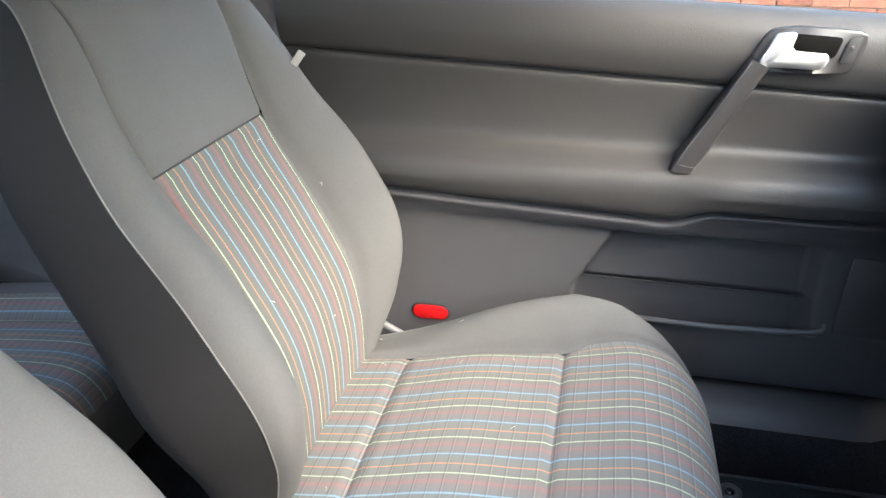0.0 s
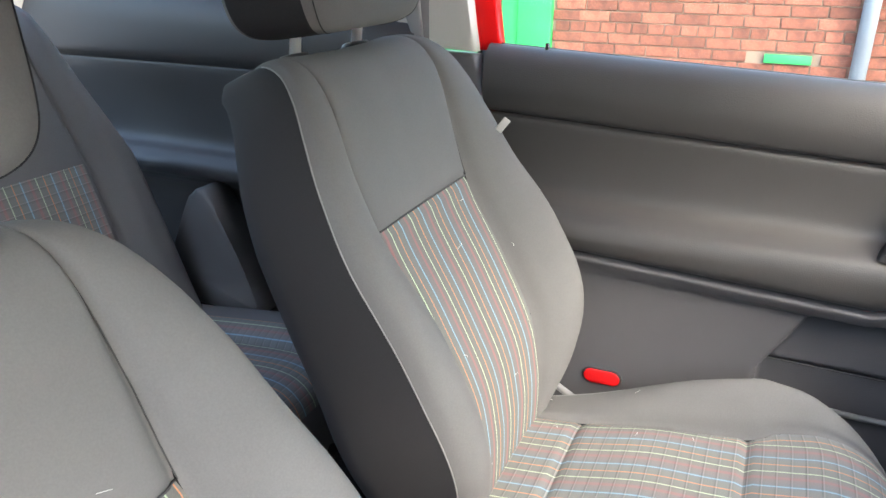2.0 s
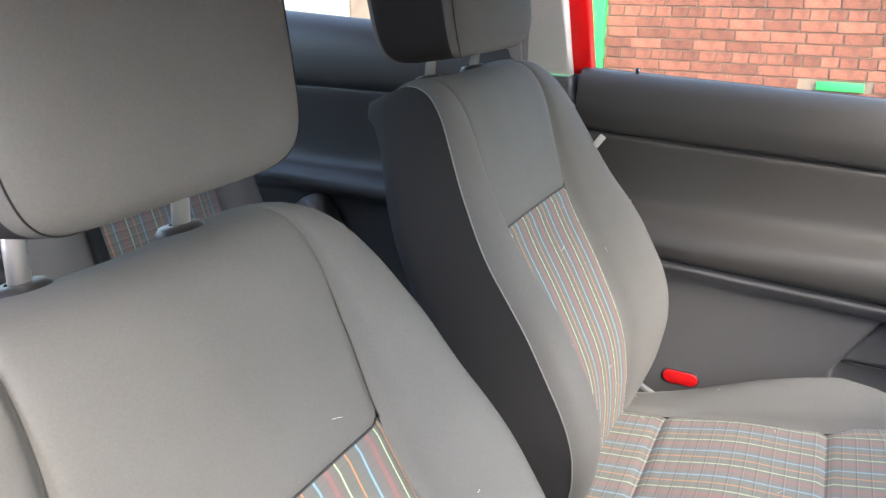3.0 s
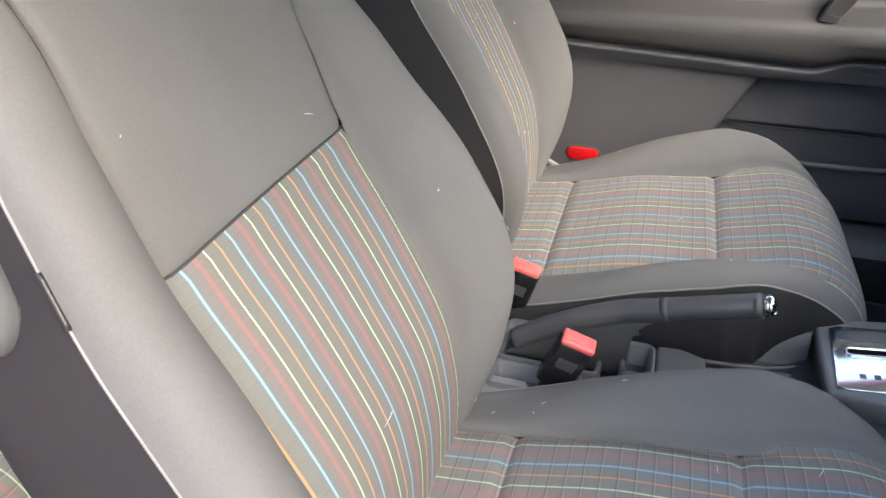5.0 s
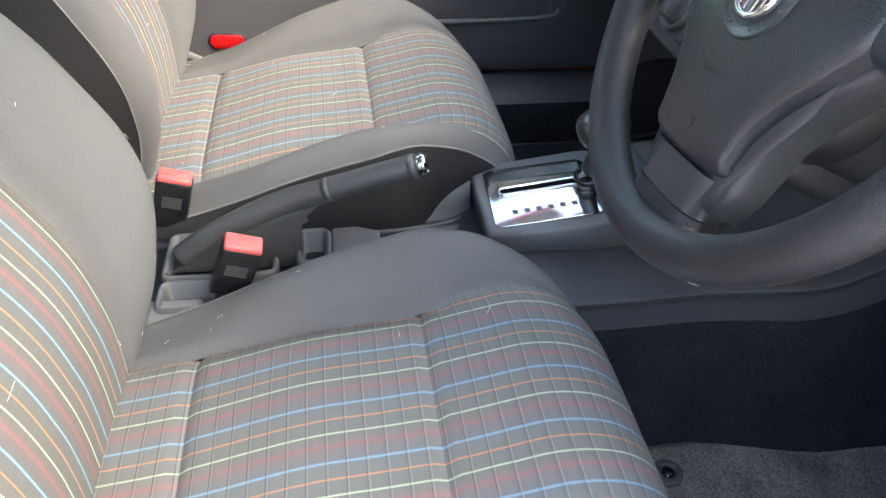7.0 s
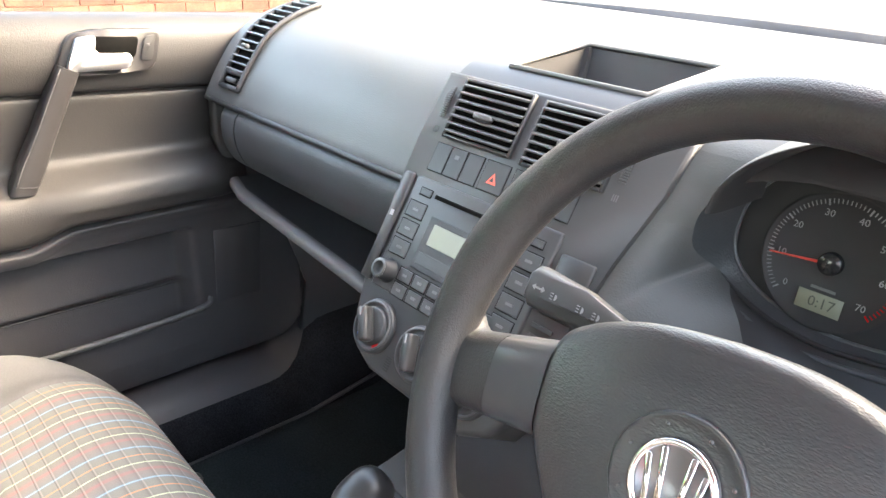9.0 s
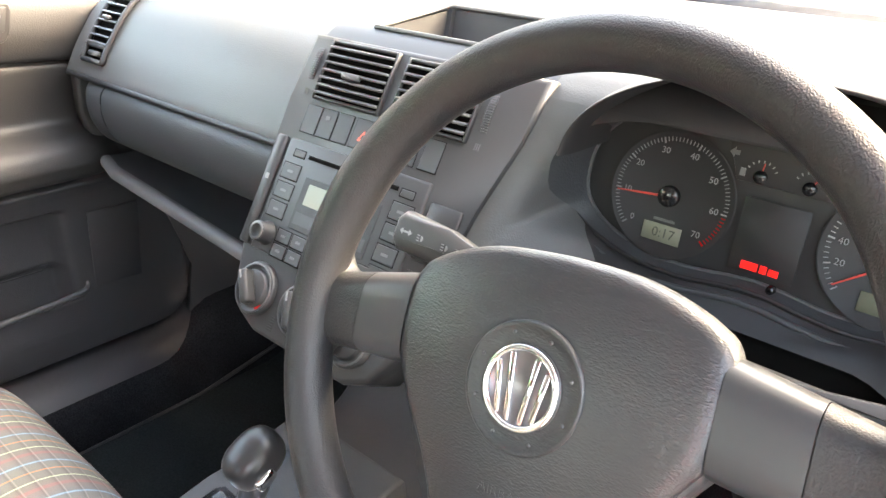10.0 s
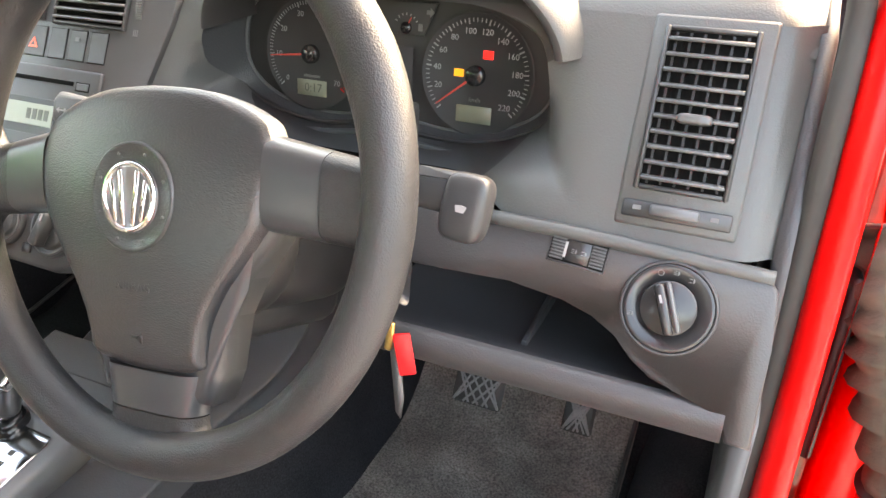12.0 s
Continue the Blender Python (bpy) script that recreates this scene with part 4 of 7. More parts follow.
part("aperture_seal", tube([(0.716, 0.395, 0.44), (0.716, 0.405, 0.62), (0.717, 0.41, 0.85), (0.716, 0.435, 1.05), (0.713, 0.46, 1.15), (0.68, 0.43, 1.29)], 0.0085, 8, smooth=30), SEALM, body, "dusty rubber door seal")
part("front_wing", box(0.776, 0.815, 0.485, 1.9, 0.35, 1.0, 0.015), RED, body, "red front wing")
part("hinge_face", grid(lambda y, z: (0.757 + 0.10 * (y - 0.42), y, z), lin(0.43, 0.62, 4), lin(0.40, 1.0, 6)), RED, body, "red hinge face")
# the driver's door, swung wide open
od = thing("driver_door", "red front driver's door standing wide open", "car door", at=(0.83, 0.46, 0.45))
om = pose(0.835, 0.45, 0, 0, 0, 18)
part("door_skin", box(0.0, 1.08, 0.04, 0.10, 0.42, 1.08, 0.02, om), RED, od, "red outer skin")
part("door_trim", box(0.02, 1.06, 0.0, 0.038, 0.46, 1.06, 0.012, om), DOOR, od, "dark inner trim")
opane = part("window_pane", box(0.02, 1.0, 0.055, 0.059, 1.08, 1.40, 0, om), GLASS, od, smooth=False)
opane.visible_shadow = False
boot = thing("wiring_boot", "dusty ribbed rubber wiring boot at the door hinge", "cable boot", at=(0.80, 0.46, 0.90))
pts = [(0.772, 0.475, 0.985), (0.782, 0.450, 0.93), (0.800, 0.438, 0.87), (0.828, 0.433, 0.79)]
rs = [0.026 + 0.006 * math.sin(i * 2.2) for i in range(26)]
part("bellows", tube([crom(pts, t) for t in np.linspace(0, 3, 26)], rs, 14), BOOT, boot, "dusty ribbed rubber")
for t in (0.02, 2.90):
    a, b = Vector(crom(pts, t)), Vector(crom(pts, t + 0.08))
    part("boot_collar", tube([a, b], 0.0345, 20), RUBBER, boot, "black rubber collar")
strap = thing("door_check_strap", "dark steel door check strap at the hinge pillar", "door check", at=(0.79, 0.44, 0.84))
part("strap", box(0.753, 0.762, 0.440, 0.475, 0.785, 0.955, 0.003), BLACK, strap)

# ---- dashboard ----
dash = thing("dashboard", "dark grey grained plastic dashboard", "dashboard", at=(0, 0.7, 0.9))
PTOP = [(0.975, 1.148), (0.85, 1.152), (0.70, 1.149), (0.60, 1.135), (0.53, 1.105), (0.487, 1.055), (0.463, 1.015), (0.457, 1.001)]
DTOP = [(0.975, 1.148), (0.85, 1.152), (0.70, 1.150), (0.62, 1.147), (0.55, 1.142), (0.51, 1.135), (0.487, 1.122), (0.4755, 1.110)]


def face_y(z):
    """The sloping front plane of the middle and driver's side."""
    return 0.454 + (z - 1.073) * 0.58


SM = basis((0, 0.454, 1.073), (1, 0, 0), (0, 0.5017, 0.865), (0, -0.865, 0.5017))


def vz(z):
    return (z - 1.073) / 0.865


def onface(x, z, n=0.0):
    return SM @ Vector((x, vz(z), n))


def end_round(x):
    return 0.018 * ramp(abs(x), 0.655, 0.70) ** 2


part("top_pad", grid(lambda x, k: (lambda p: (x, p[0], p[1] - end_round(x)))(crom(PTOP, k)), lin(-0.678, -0.112, 40), lin(0, 7, 44)), DASH, dash, "grained top pad over the glove box")


def top_point(x, k):
    y, z = crom(DTOP, k)
    return (x, y, z - end_round(x))


# the top behind the middle vents, split round the open tray
for x0, x1, a, b in ((-0.112, -0.060, 0, 4.3), (0.100, 0.172, 0, 4.3), (0.172, 0.70, 0, 7), (-0.060, 0.100, 0, 2.85)):
    driver_side = x1 == 0.70
    ob = part("top_pad", grid(top_point, lin(x0, x1, 140 if driver_side else 8), lin(a, b, 70 if driver_side else 24)), DASH, dash, "grained top pad")
    if driver_side:
        driver_pad = ob
for x0, x1, a in ((-0.112, -0.060, 4.3), (-0.060, 0.100, 5.0), (0.100, 0.172, 4.3)):
    part("vent_bridge", grid(top_point, lin(x0, x1, 8), lin(a, 7, 20)), STACK, dash, "smooth dark bridge over the vents")
ya, yb = crom(DTOP, 5.0), crom(DTOP, 2.85)
bm = bmesh.new()
t0 = [(-0.060, ya[0], ya[1]), (0.100, ya[0], ya[1]), (0.100, yb[0], yb[1]), (-0.060, yb[0], yb[1])]
t1 = [(-0.052, ya[0] + 0.012, 1.100), (0.092, ya[0] + 0.012, 1.100), (0.092, yb[0] - 0.02, 1.105), (-0.052, yb[0] - 0.02, 1.105)]
va, vb = [bm.verts.new(p) for p in t0], [bm.verts.new(p) for p in t1]
for i in range(4):
    bm.faces.new((va[i], va[(i + 1) % 4], vb[(i + 1) % 4], vb[i]))
bm.faces.new(vb)
bmesh.ops.bevel(bm, geom=[e for e in bm.edges if len(e.link_faces) == 2], offset=0.006, segments=2, affect="EDGES")
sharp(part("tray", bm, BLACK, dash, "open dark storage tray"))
part("tray_rim", tube([Vector(p) + Vector((0, 0, 0.001)) for p in t0], 0.003, 6, closed=True), DASH, dash)

# glove box side
part("pad_edge", tube([(x, 0.4575, 0.9985) for x in lin(-0.672, -0.115, 20)], 0.0042, 8), BLACK, dash, "dark joint")
GLOVE = [(0.462, 0.996), (0.451, 0.985), (0.447, 0.965), (0.450, 0.94), (0.462, 0.915), (0.482, 0.898), (0.52, 0.888), (0.60, 0.882)]
part("glove_panel", grid(lambda x, k: (lambda p: (x, p[0], p[1]))(crom(GLOVE, k)), lin(-0.560, -0.112, 24), lin(0, 7, 30)), DASH_LOW, dash, "dark glove box panel")
part("glove_end", grid(lambda x, k: (lambda p: (x, p[0] + 0.05 * ramp(-x, 0.60, 0.68), p[1]))(crom(GLOVE, k)), lin(-0.676, -0.563, 14), lin(0, 7, 30)), DASH_LOW, dash, "dark end panel")


def shelf_z(x):
    return 0.011 - 0.085 * (x + 0.60)


part("shelf_floor", grid(lambda x, k: (lambda p: (x, p[0], p[1] + shelf_z(x)))(crom([(0.478, 0.846), (0.52, 0.842), (0.62, 0.846), (0.72, 0.85), (0.76, 0.89)], k)), lin(-0.66, -0.08, 20), lin(0, 4, 14)), DASH_LOW, dash, "open shelf under the glove box")
# lip in light grey: the light it catches is put into the colour
part("shelf_lip", grid(lambda x, k: (lambda p: (x, p[0] + 0.012 * ramp(-x, 0.60, 0.655), p[1] + shelf_z(x)))(crom([(0.480, 0.8465), (0.472, 0.8475), (0.4645, 0.8435), (0.4640, 0.834), (0.470, 0.827), (0.50, 0.824)], k)), lin(-0.655, -0.08, 24), lin(0, 5, 20)), LIGHTGREY, dash, "rounded shelf lip, paler grey for the light on it")
part("shelf_under", grid(lambda x, k: (x, 0.50 + 0.25 * k, 0.824 + shelf_z(x) - 0.03 * k), lin(-0.655, -0.08, 4), lin(0, 1, 4)), BLACK, dash)
part("dash_end", prism([(0.50, 0.83), (0.468, 0.93), (0.470, 1.0), (0.50, 1.06), (0.56, 1.11), (0.72, 1.13), (0.90, 1.11), (0.9, 0.85)], 0.02, Matrix.Translation((-0.695, 0, 0)) @ mx, 0.006), DASH_LOW, dash, "dark end of the dashboard")


def air_vent(m, w, h, slats, name, parent, fins=0):
    """A louvred vent on the face of m: black throat, frame, slats, thumb tab."""
    v = part(name, prism([(-w / 2, -h / 2), (w / 2, -h / 2), (w / 2, h / 2), (-w / 2, h / 2)], 0.0012, m @ pose(0, 0, 0.0008), 0), VOID, parent, "black vent throat", smooth=False)
    t = 0.0035
    for x0, x1, y0, y1 in ((-w / 2 - t, -w / 2, -h / 2 - t, h / 2 + t), (w / 2, w / 2 + t, -h / 2 - t, h / 2 + t), (-w / 2, w / 2, h / 2, h / 2 + t), (-w / 2, w / 2, -h / 2 - t, -h / 2)):
        part("vent_frame", box(x0, x1, y0, y1, -0.004, 0.0042, 0.0010, m, seg=1), STACK, v)
    for i in range(fins):
        x = -w / 2 + w * (i + 0.5) / fins
        part("fin", box(x - 0.0009, x + 0.0009, -h / 2 + 0.001, h / 2 - 0.001, 0.0010, 0.0026, m=m), BLACK, v, smooth=False)
    for i in range(slats):
        y = -h / 2 + h * (i + 0.5) / slats
        part("slat", box(-w / 2, w / 2, -0.0042, 0.0042, -0.0012, 0.0012, 0.0006, m @ pose(0, y, 0.0030, 112, 0, 0), seg=1), SATIN, v)
    part("thumb_tab", blob(0.012, 0.0035, 0.0045, m @ pose(0, -h * 0.06, 0.0068), 0.6, 0.5, 16, 8), SATIN, v, "grey thumb tab")
    return v


# middle stack
part("centre_console_face", prism([(x, vz(z)) for x, z in ((-0.116, 1.124), (-0.1185, 1.06), (-0.116, 1.0), (-0.112, 0.93), (-0.100, 0.893), (-0.080, 0.868), (-0.05, 0.858), (0.08, 0.857), (0.108, 0.868), (0.124, 0.893), (0.136, 0.95), (0.150, 1.02), (0.166, 1.075), (0.176, 1.124))], 0.048, SM @ pose(0, 0, -0.042), 0.006, 3), STACK, dash, "dark grey centre stack")
air_vent(SM @ pose(-0.038, vz(1.0925), 0.006), 0.087, 0.056, 7, "air_vent", dash)
air_vent(SM @ pose(0.0685, vz(1.0905), 0.006), 0.087, 0.056, 7, "air_vent", dash)
for x, z, sg in ((-0.0985, 1.096, -1), (0.1275, 1.089, 1)):
    wm = SM @ pose(x, vz(z), -0.0365)
    tw = part("vent_wheel", revolve([(0.0, -0.0035), (0.044, -0.0035), (0.045, -0.002), (0.045, 0.002), (0.044, 0.0035), (0.0, 0.0035)], wm @ pose(0, 0, 0, 0, 90, 0), 120), BLACK, dash, "ribbed thumb wheel")
    for i in range(15):
        part("rib", box(-0.0036, 0.0036, -0.0007, 0.0007, 0.0440, 0.0460, m=wm @ pose(0, 0, 0, -21 + 3 * i, 0, 0)), SLAT, tw, smooth=False)
    for d in (-0.0022, 0.0, 0.0022):
        part("vent_mark", box(d - 0.0005, d + 0.0005, -0.003, 0.003, 0, 0.0005, m=SM @ pose(x, vz(z - 0.026), 0.0062)), DIMINK, dash, smooth=False)
# switch row
for i, x in enumerate((-0.076, -0.053, -0.030, 0.0, 0.032, 0.058, 0.085)):
    w = 0.0105 if i != 3 else 0.0150
    part("switch_gap", box(-w - 0.0006, w + 0.0006, -0.0151, 0.0151, 0, 0.0004, 0, SM @ pose(x, vz(1.047), 0.006)), VOID, dash, smooth=False)
    sw = part("dash_switch", box(-w, w, -0.0145, 0.0145, 0, 0.0010, 0.0004, SM @ pose(x, vz(1.047), 0.006), seg=1), STACK, dash, "blank dash switch" if i not in (1, 3, 5) else "dash switch", smooth=False)
    if i == 3:
        tri = [(0, 0.0055), (-0.0062, -0.005), (0.0062, -0.005)]
        part("hazard_mark", prism(tri, 0.0006, SM @ pose(x, vz(1.0455), 0.0071)), glowing("hazard_red", (0.7, 0.12, 0.08), 0.02), sw, "red hazard triangle", smooth=False)
        part("hazard_inner", prism([(a * 0.45, b * 0.45 - 0.0006) for a, b in tri], 0.0004, SM @ pose(x, vz(1.0455), 0.0077)), STACK, sw, smooth=False)
    elif i in (1, 5):
        part("switch_mark", box(-0.003, 0.003, -0.002, 0.002, 0, 0.0005, m=SM @ pose(x, vz(1.052), 0.0071)), DIMINK, sw, smooth=False)
# radio
radio = thing("car_radio", "dark grey car radio with small display and buttons", "radio", at=onface(0.0, 0.98))
part("radio_face", box(-0.092, 0.099, vz(0.924), vz(1.027), -0.004, 0.0095, 0.0025, SM), STACK, radio, "radio front")
part("disc_slot", box(-0.056, 0.066, vz(1.013), vz(1.0165), 0.0088, 0.0102, m=SM), VOID, radio, "dark disc slot", smooth=False)


def key(x0, x1, z0, z1, mark=0.0):
    """A flush key in a fine dark gap, with a short printed bar."""
    b = part("radio_button", box(x0, x1, vz(z0), vz(z1), 0.0085, 0.0104, 0.0006, SM, seg=1), STACK, radio, smooth=False)
    part("button_gap", box(x0 - 0.0008, x1 + 0.0008, vz(z0) - 0.0008, vz(z1) + 0.0008, 0.0085, 0.0098, m=SM), VOID, b, smooth=False)
    if mark:
        x, z = (x0 + x1) / 2, (z0 + z1) / 2
        part("button_mark", box(x - mark, x + mark, vz(z - 0.0011), vz(z + 0.0011), 0.0100, 0.0108, m=SM), DIMINK, b, smooth=False)


key(-0.078, -0.062, 1.012, 1.018)
key(0.070, 0.086, 1.010, 1.016)
part("display_bezel", box(-0.050, 0.056, vz(0.952), vz(0.999), 0.0085, 0.0102, 0.001, SM, seg=1), BLACK, radio, "dark display surround", smooth=False)
part("display", box(-0.041, 0.047, vz(0.975), vz(0.9935), 0.0098, 0.0106, 0.0003, SM, seg=1), LCD, radio, "pale green display", smooth=False)
for k in range(4):
    part("display_bar", box(0.012 + 0.008 * k, 0.0175 + 0.008 * k, vz(0.980), vz(0.989), 0.0106, 0.0109, m=SM), LCD_INK, radio, smooth=False)
for sg, x in ((-1, -0.0735), (1, 0.0785)):
    for k in range(4 if sg > 0 else 3):
        z = 0.998 - 0.0175 * k
        key(x - 0.0125, x + 0.0125, z - 0.0068, z + 0.0068, 0.004)
key(-0.046, 0.052, 0.957, 0.968)
for k in range(6):
    for j in range(2):
        x, z = -0.050 + 0.0225 * k, 0.9435 - 0.0135 * j
        key(x - 0.0098, x + 0.0098, z - 0.0055, z + 0.0055, 0.003)
km = SM @ pose(-0.0745, vz(0.9405), 0.009)
kn = part("volume_knob", revolve([(0.0125, 0), (0.0125, 0.002), (0.0108, 0.004), (0.0102, 0.013), (0.0092, 0.0145), (0.0068, 0.0148), (0.0066, 0.0125), (0, 0.0125)], km, 32), BLACK, radio, "round black volume knob")
part("knob_ring", revolve([(0.0068, 0.0146), (0.0095, 0.0146), (0.0098, 0.0152), (0.0070, 0.0154)], km, 32), SATIN, kn)
# slim panel at the stack's edge
part("edge_panel", box(-0.1115, -0.097, vz(0.925), vz(1.027), 0.004, 0.0105, 0.002, SM, seg=1), STACK, dash, "slim side panel")
part("edge_mark", box(-0.106, -0.101, vz(0.985), vz(0.990), 0.0105, 0.0109, m=SM), WHITEINK, dash, smooth=False)
part("card_slot", box(0.1045, 0.1405, vz(0.968), vz(1.014), 0.004, 0.0095, 0.002, SM, seg=1), BLACK, dash, "small dark card holder")
for k in range(2):
    part("card_rib", box(0.116 + k * 0.010, 0.1175 + k * 0.010, vz(0.972), vz(1.000), 0.0095, 0.0105, m=SM), STACK, dash, smooth=False)
for k in range(5):
    part("grille_rib", box(0.106, 0.128, vz(0.925 + 0.008 * k), vz(0.928 + 0.008 * k), 0.004, 0.0085, m=SM), BLACK, dash, smooth=False)
# heater controls
for i, x in enumerate((-0.0615, 0.006, 0.0735)):
    hm = SM @ pose(x, vz(0.893), 0.006)
    hk = part("heater_knob", revolve([(0.0275, 0.0), (0.0275, 0.003), (0.0255, 0.006), (0.0235, 0.0065), (0.0225, 0.004), (0.019, 0.004), (0.0185, 0.008), (0.017, 0.009), (0, 0.009)], hm, 40), STACK, dash, "round heater knob")
    part("knob_ring", revolve([(0.0232, 0.0064), (0.0252, 0.0064), (0.0255, 0.0072), (0.0235, 0.0074)], hm, 40), SATIN, hk)
    turn = pose(0, 0, 0, 0, 0, (35, 20, -20)[i])
    part("knob_grip", box(-0.0055, 0.0055, -0.0175, 0.0175, 0.008, 0.022, 0.003, hm @ turn), STACK, hk, "raised grip")
    part("knob_mark", box(-0.001, 0.001, 0.008, 0.0165, 0.0218, 0.0224, m=hm @ turn), WHITEINK, hk, smooth=False)
    for s0, c in ((-1, BLUEINK), (1, RED_LENS)):
        if i == 0:
            part("knob_band", box(-0.004, 0.004, -0.0012, 0.0012, 0.0041, 0.0048, m=hm @ pose(0, 0, 0, 0, 0, 40 * s0 + 180) @ pose(0, 0.0208, 0)), c, hk, smooth=False)
for k in range(6):
    part("heater_slit", box(-0.0305, -0.0235, vz(0.8655 + 0.0022 * k), vz(0.8667 + 0.0022 * k), 0.0055, 0.0066, m=SM), BLACK, dash, smooth=False)
part("heater_button", box(0.034, 0.046, vz(0.868), vz(0.876), 0.005, 0.008, 0.001, SM, seg=1), BLACK, dash)

# driver's side face with the opening for the dials
CX, CZ = 0.357, 1.048


def opening(a):
    c, s_ = math.cos(a), math.sin(a)
    x = 0.166 * math.copysign(abs(c) ** 0.72, c)
    z = (0.080 if s_ > 0 else 0.062) * math.copysign(abs(s_) ** 0.80, s_)
    if s_ < 0:
        z += 0.010 * math.exp(-((x / 0.05) ** 2))
    return x, z


def outer_rect(a):
    c, s_ = math.cos(a), math.sin(a)
    hx, hz0, hz1 = 0.223, 0.0735, 0.064
    k = min(hx / max(abs(c), 1e-6), (hz1 if s_ > 0 else hz0) / max(abs(s_), 1e-6))
    return k * c, k * s_


def lens_y(z):
    return 0.512 + 0.16 * z


def sink(a):
    """How far the lower edge of the opening is drawn back to the lens."""
    return 0.86 * ramp(-math.sin(a), -0.25, 0.55)


def rim_y(a):
    x, z = opening(a)
    y = face_y(CZ + z) + 0.006
    return y + sink(a) * (lens_y(z) - y)


def face_ring(a, t):
    x0, z0 = opening(a)
    x1, z1 = outer_rect(a)
    x, z = x0 + (x1 - x0) * t, z0 + (z1 - z0) * t
    y = face_y(CZ + z) + 0.006 * (1 - t) ** 3
    middle = 1 - ramp(abs(x + 0.02), 0.10, 0.19)
    k = sink(a) * ((1 - t) ** 4.5 * (1 - middle) + middle * (1 - 0.25 * t))
    return (CX + x, y + k * (lens_y(z) - y), CZ + z)


corners = [math.atan2(sz, sx) % (2 * math.pi) for sx in (-0.223, 0.223) for sz in (-0.0735, 0.064)]
angs = sorted([2 * math.pi * i / 96 for i in range(96)] + corners)
low_angs = [a for a in angs if radians(212) < a < radians(330)]
up_angs = [a for a in angs if a >= low_angs[-1]] + [a for a in angs if a <= low_angs[0]]
# dark lining colour that also carries the shade under the hood
LINING_SHADE = material("hood_lining_shade", (0.026, 0.024, 0.024), 0.6, vary=0.08, vscale=5, grain=0.15, gscale=600)
top_angs = [a for a in angs if radians(14) <= a <= radians(177)]
part("dial_surround", grid(face_ring, [a for a in up_angs if a >= low_angs[-1]] + [a for a in angs if a <= top_angs[0]], lin(0, 1, 14)), DASH, dash, "grained plastic around the dials")
part("dial_surround", grid(face_ring, [a for a in angs if top_angs[-1] <= a <= low_angs[0]], lin(0, 1, 14)), DASH, dash, "grained plastic around the dials")


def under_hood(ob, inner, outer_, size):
    """Faces inside the hood's arch take the second, shade-dark material, the rest the first."""
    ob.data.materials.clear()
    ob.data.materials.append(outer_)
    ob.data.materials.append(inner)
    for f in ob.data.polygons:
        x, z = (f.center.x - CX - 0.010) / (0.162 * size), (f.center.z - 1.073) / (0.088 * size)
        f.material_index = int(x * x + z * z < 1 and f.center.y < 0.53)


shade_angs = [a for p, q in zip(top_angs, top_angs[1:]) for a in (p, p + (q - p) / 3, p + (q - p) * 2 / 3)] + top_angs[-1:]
under_hood(part("dial_shade", grid(face_ring, shade_angs, lin(0, 1, 28)), LINING_SHADE, dash, "lining over the dials, dark with the hood's shade"), LINING_SHADE, DASH, 1.012)
under_hood(driver_pad, LINING_SHADE, DASH, 1.012)
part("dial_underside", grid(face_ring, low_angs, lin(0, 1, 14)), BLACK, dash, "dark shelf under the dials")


def bowl(a, t):
    x, z = opening(a)
    k = 1 - 0.065 * t
    y0 = rim_y(a)
    y1 = lens_y(z * k)
    return (CX + x * k, y0 + (y1 - y0) * t, CZ + z * k)


part("dial_bowl", grid(bowl, angs, lin(0, 1, 8), wrap=True), DASH_LOW, dash, "dark bowl round the dials")
bm = grid(lambda a, t: bowl(a, 1.0) if t else (CX, 0.512, CZ), angs, [0, 1], wrap=True)
bmesh.ops.remove_doubles(bm, verts=bm.verts, dist=1e-6)
part("dial_lens_back", bm, DIALFACE, dash, "glossy black dial panel")
part("lens_edge", tube([Vector(bowl(a, 0.93)) for a in angs], 0.0016, 6, closed=True), SATIN, dash, "thin pale lens edge")


for drop, r, mat_ in ((0.0, 0.0022, BLACK), (0.0075, 0.0030, DASH_LOW)):
    low_edge = [Vector((CX + opening(a)[0] * (1 + drop), rim_y(a) - 0.002 - drop, CZ + opening(a)[1] - drop)) for a in lin(radians(207), radians(333), 60)]
    part("cluster_lip", tube(low_edge, [0.0004, r, r, r, r, r, r, 0.0004], 8), mat_, dash, "dark lip under the dials")


HOOD = material("hood_plastic", (0.060, 0.060, 0.058), 0.5, vary=0.08, vscale=4, grain=0.22, gscale=650, kind="leather")


def hood(a, k):
    sec = [(0.96, 0.520), (0.970, 0.475), (0.982, 0.456), (1.00, 0.4475), (1.022, 0.450), (1.045, 0.475), (1.07, 0.53), (1.06, 0.60), (1.0, 0.68)]
    sc, y = crom(sec, k)
    if k > 3:
        sc = 1 + (sc - 1) * (0.9 + 2.0 * ramp(math.cos(a), -0.4, 0.75))
    b = 0.088 if k < 6 else 0.088 * (1 - 0.12 * ramp(k, 6, 8))
    return (CX + 0.010 + 0.162 * sc * math.cos(a), y, 1.073 + b * sc * math.sin(a))


part("dial_hood", grid(hood, lin(radians(5), radians(178), 64), lin(3.6, 8, 30)), HOOD, dash, "arched grained hood over the dials")
part("hood_lining", grid(hood, lin(radians(5), radians(178), 64), lin(0, 3.6, 20)), LINING_SHADE, dash, "hood underside with its shade in the colour")
for sg, a in ((1, radians(5)), (-1, radians(178))):
    bm = bmesh.new()
    vs = [bm.verts.new(hood(a, k)) for k in lin(0, 7, 18)]
    bm.faces.new(vs)
    part("hood_end", bm, BLACK, dash)
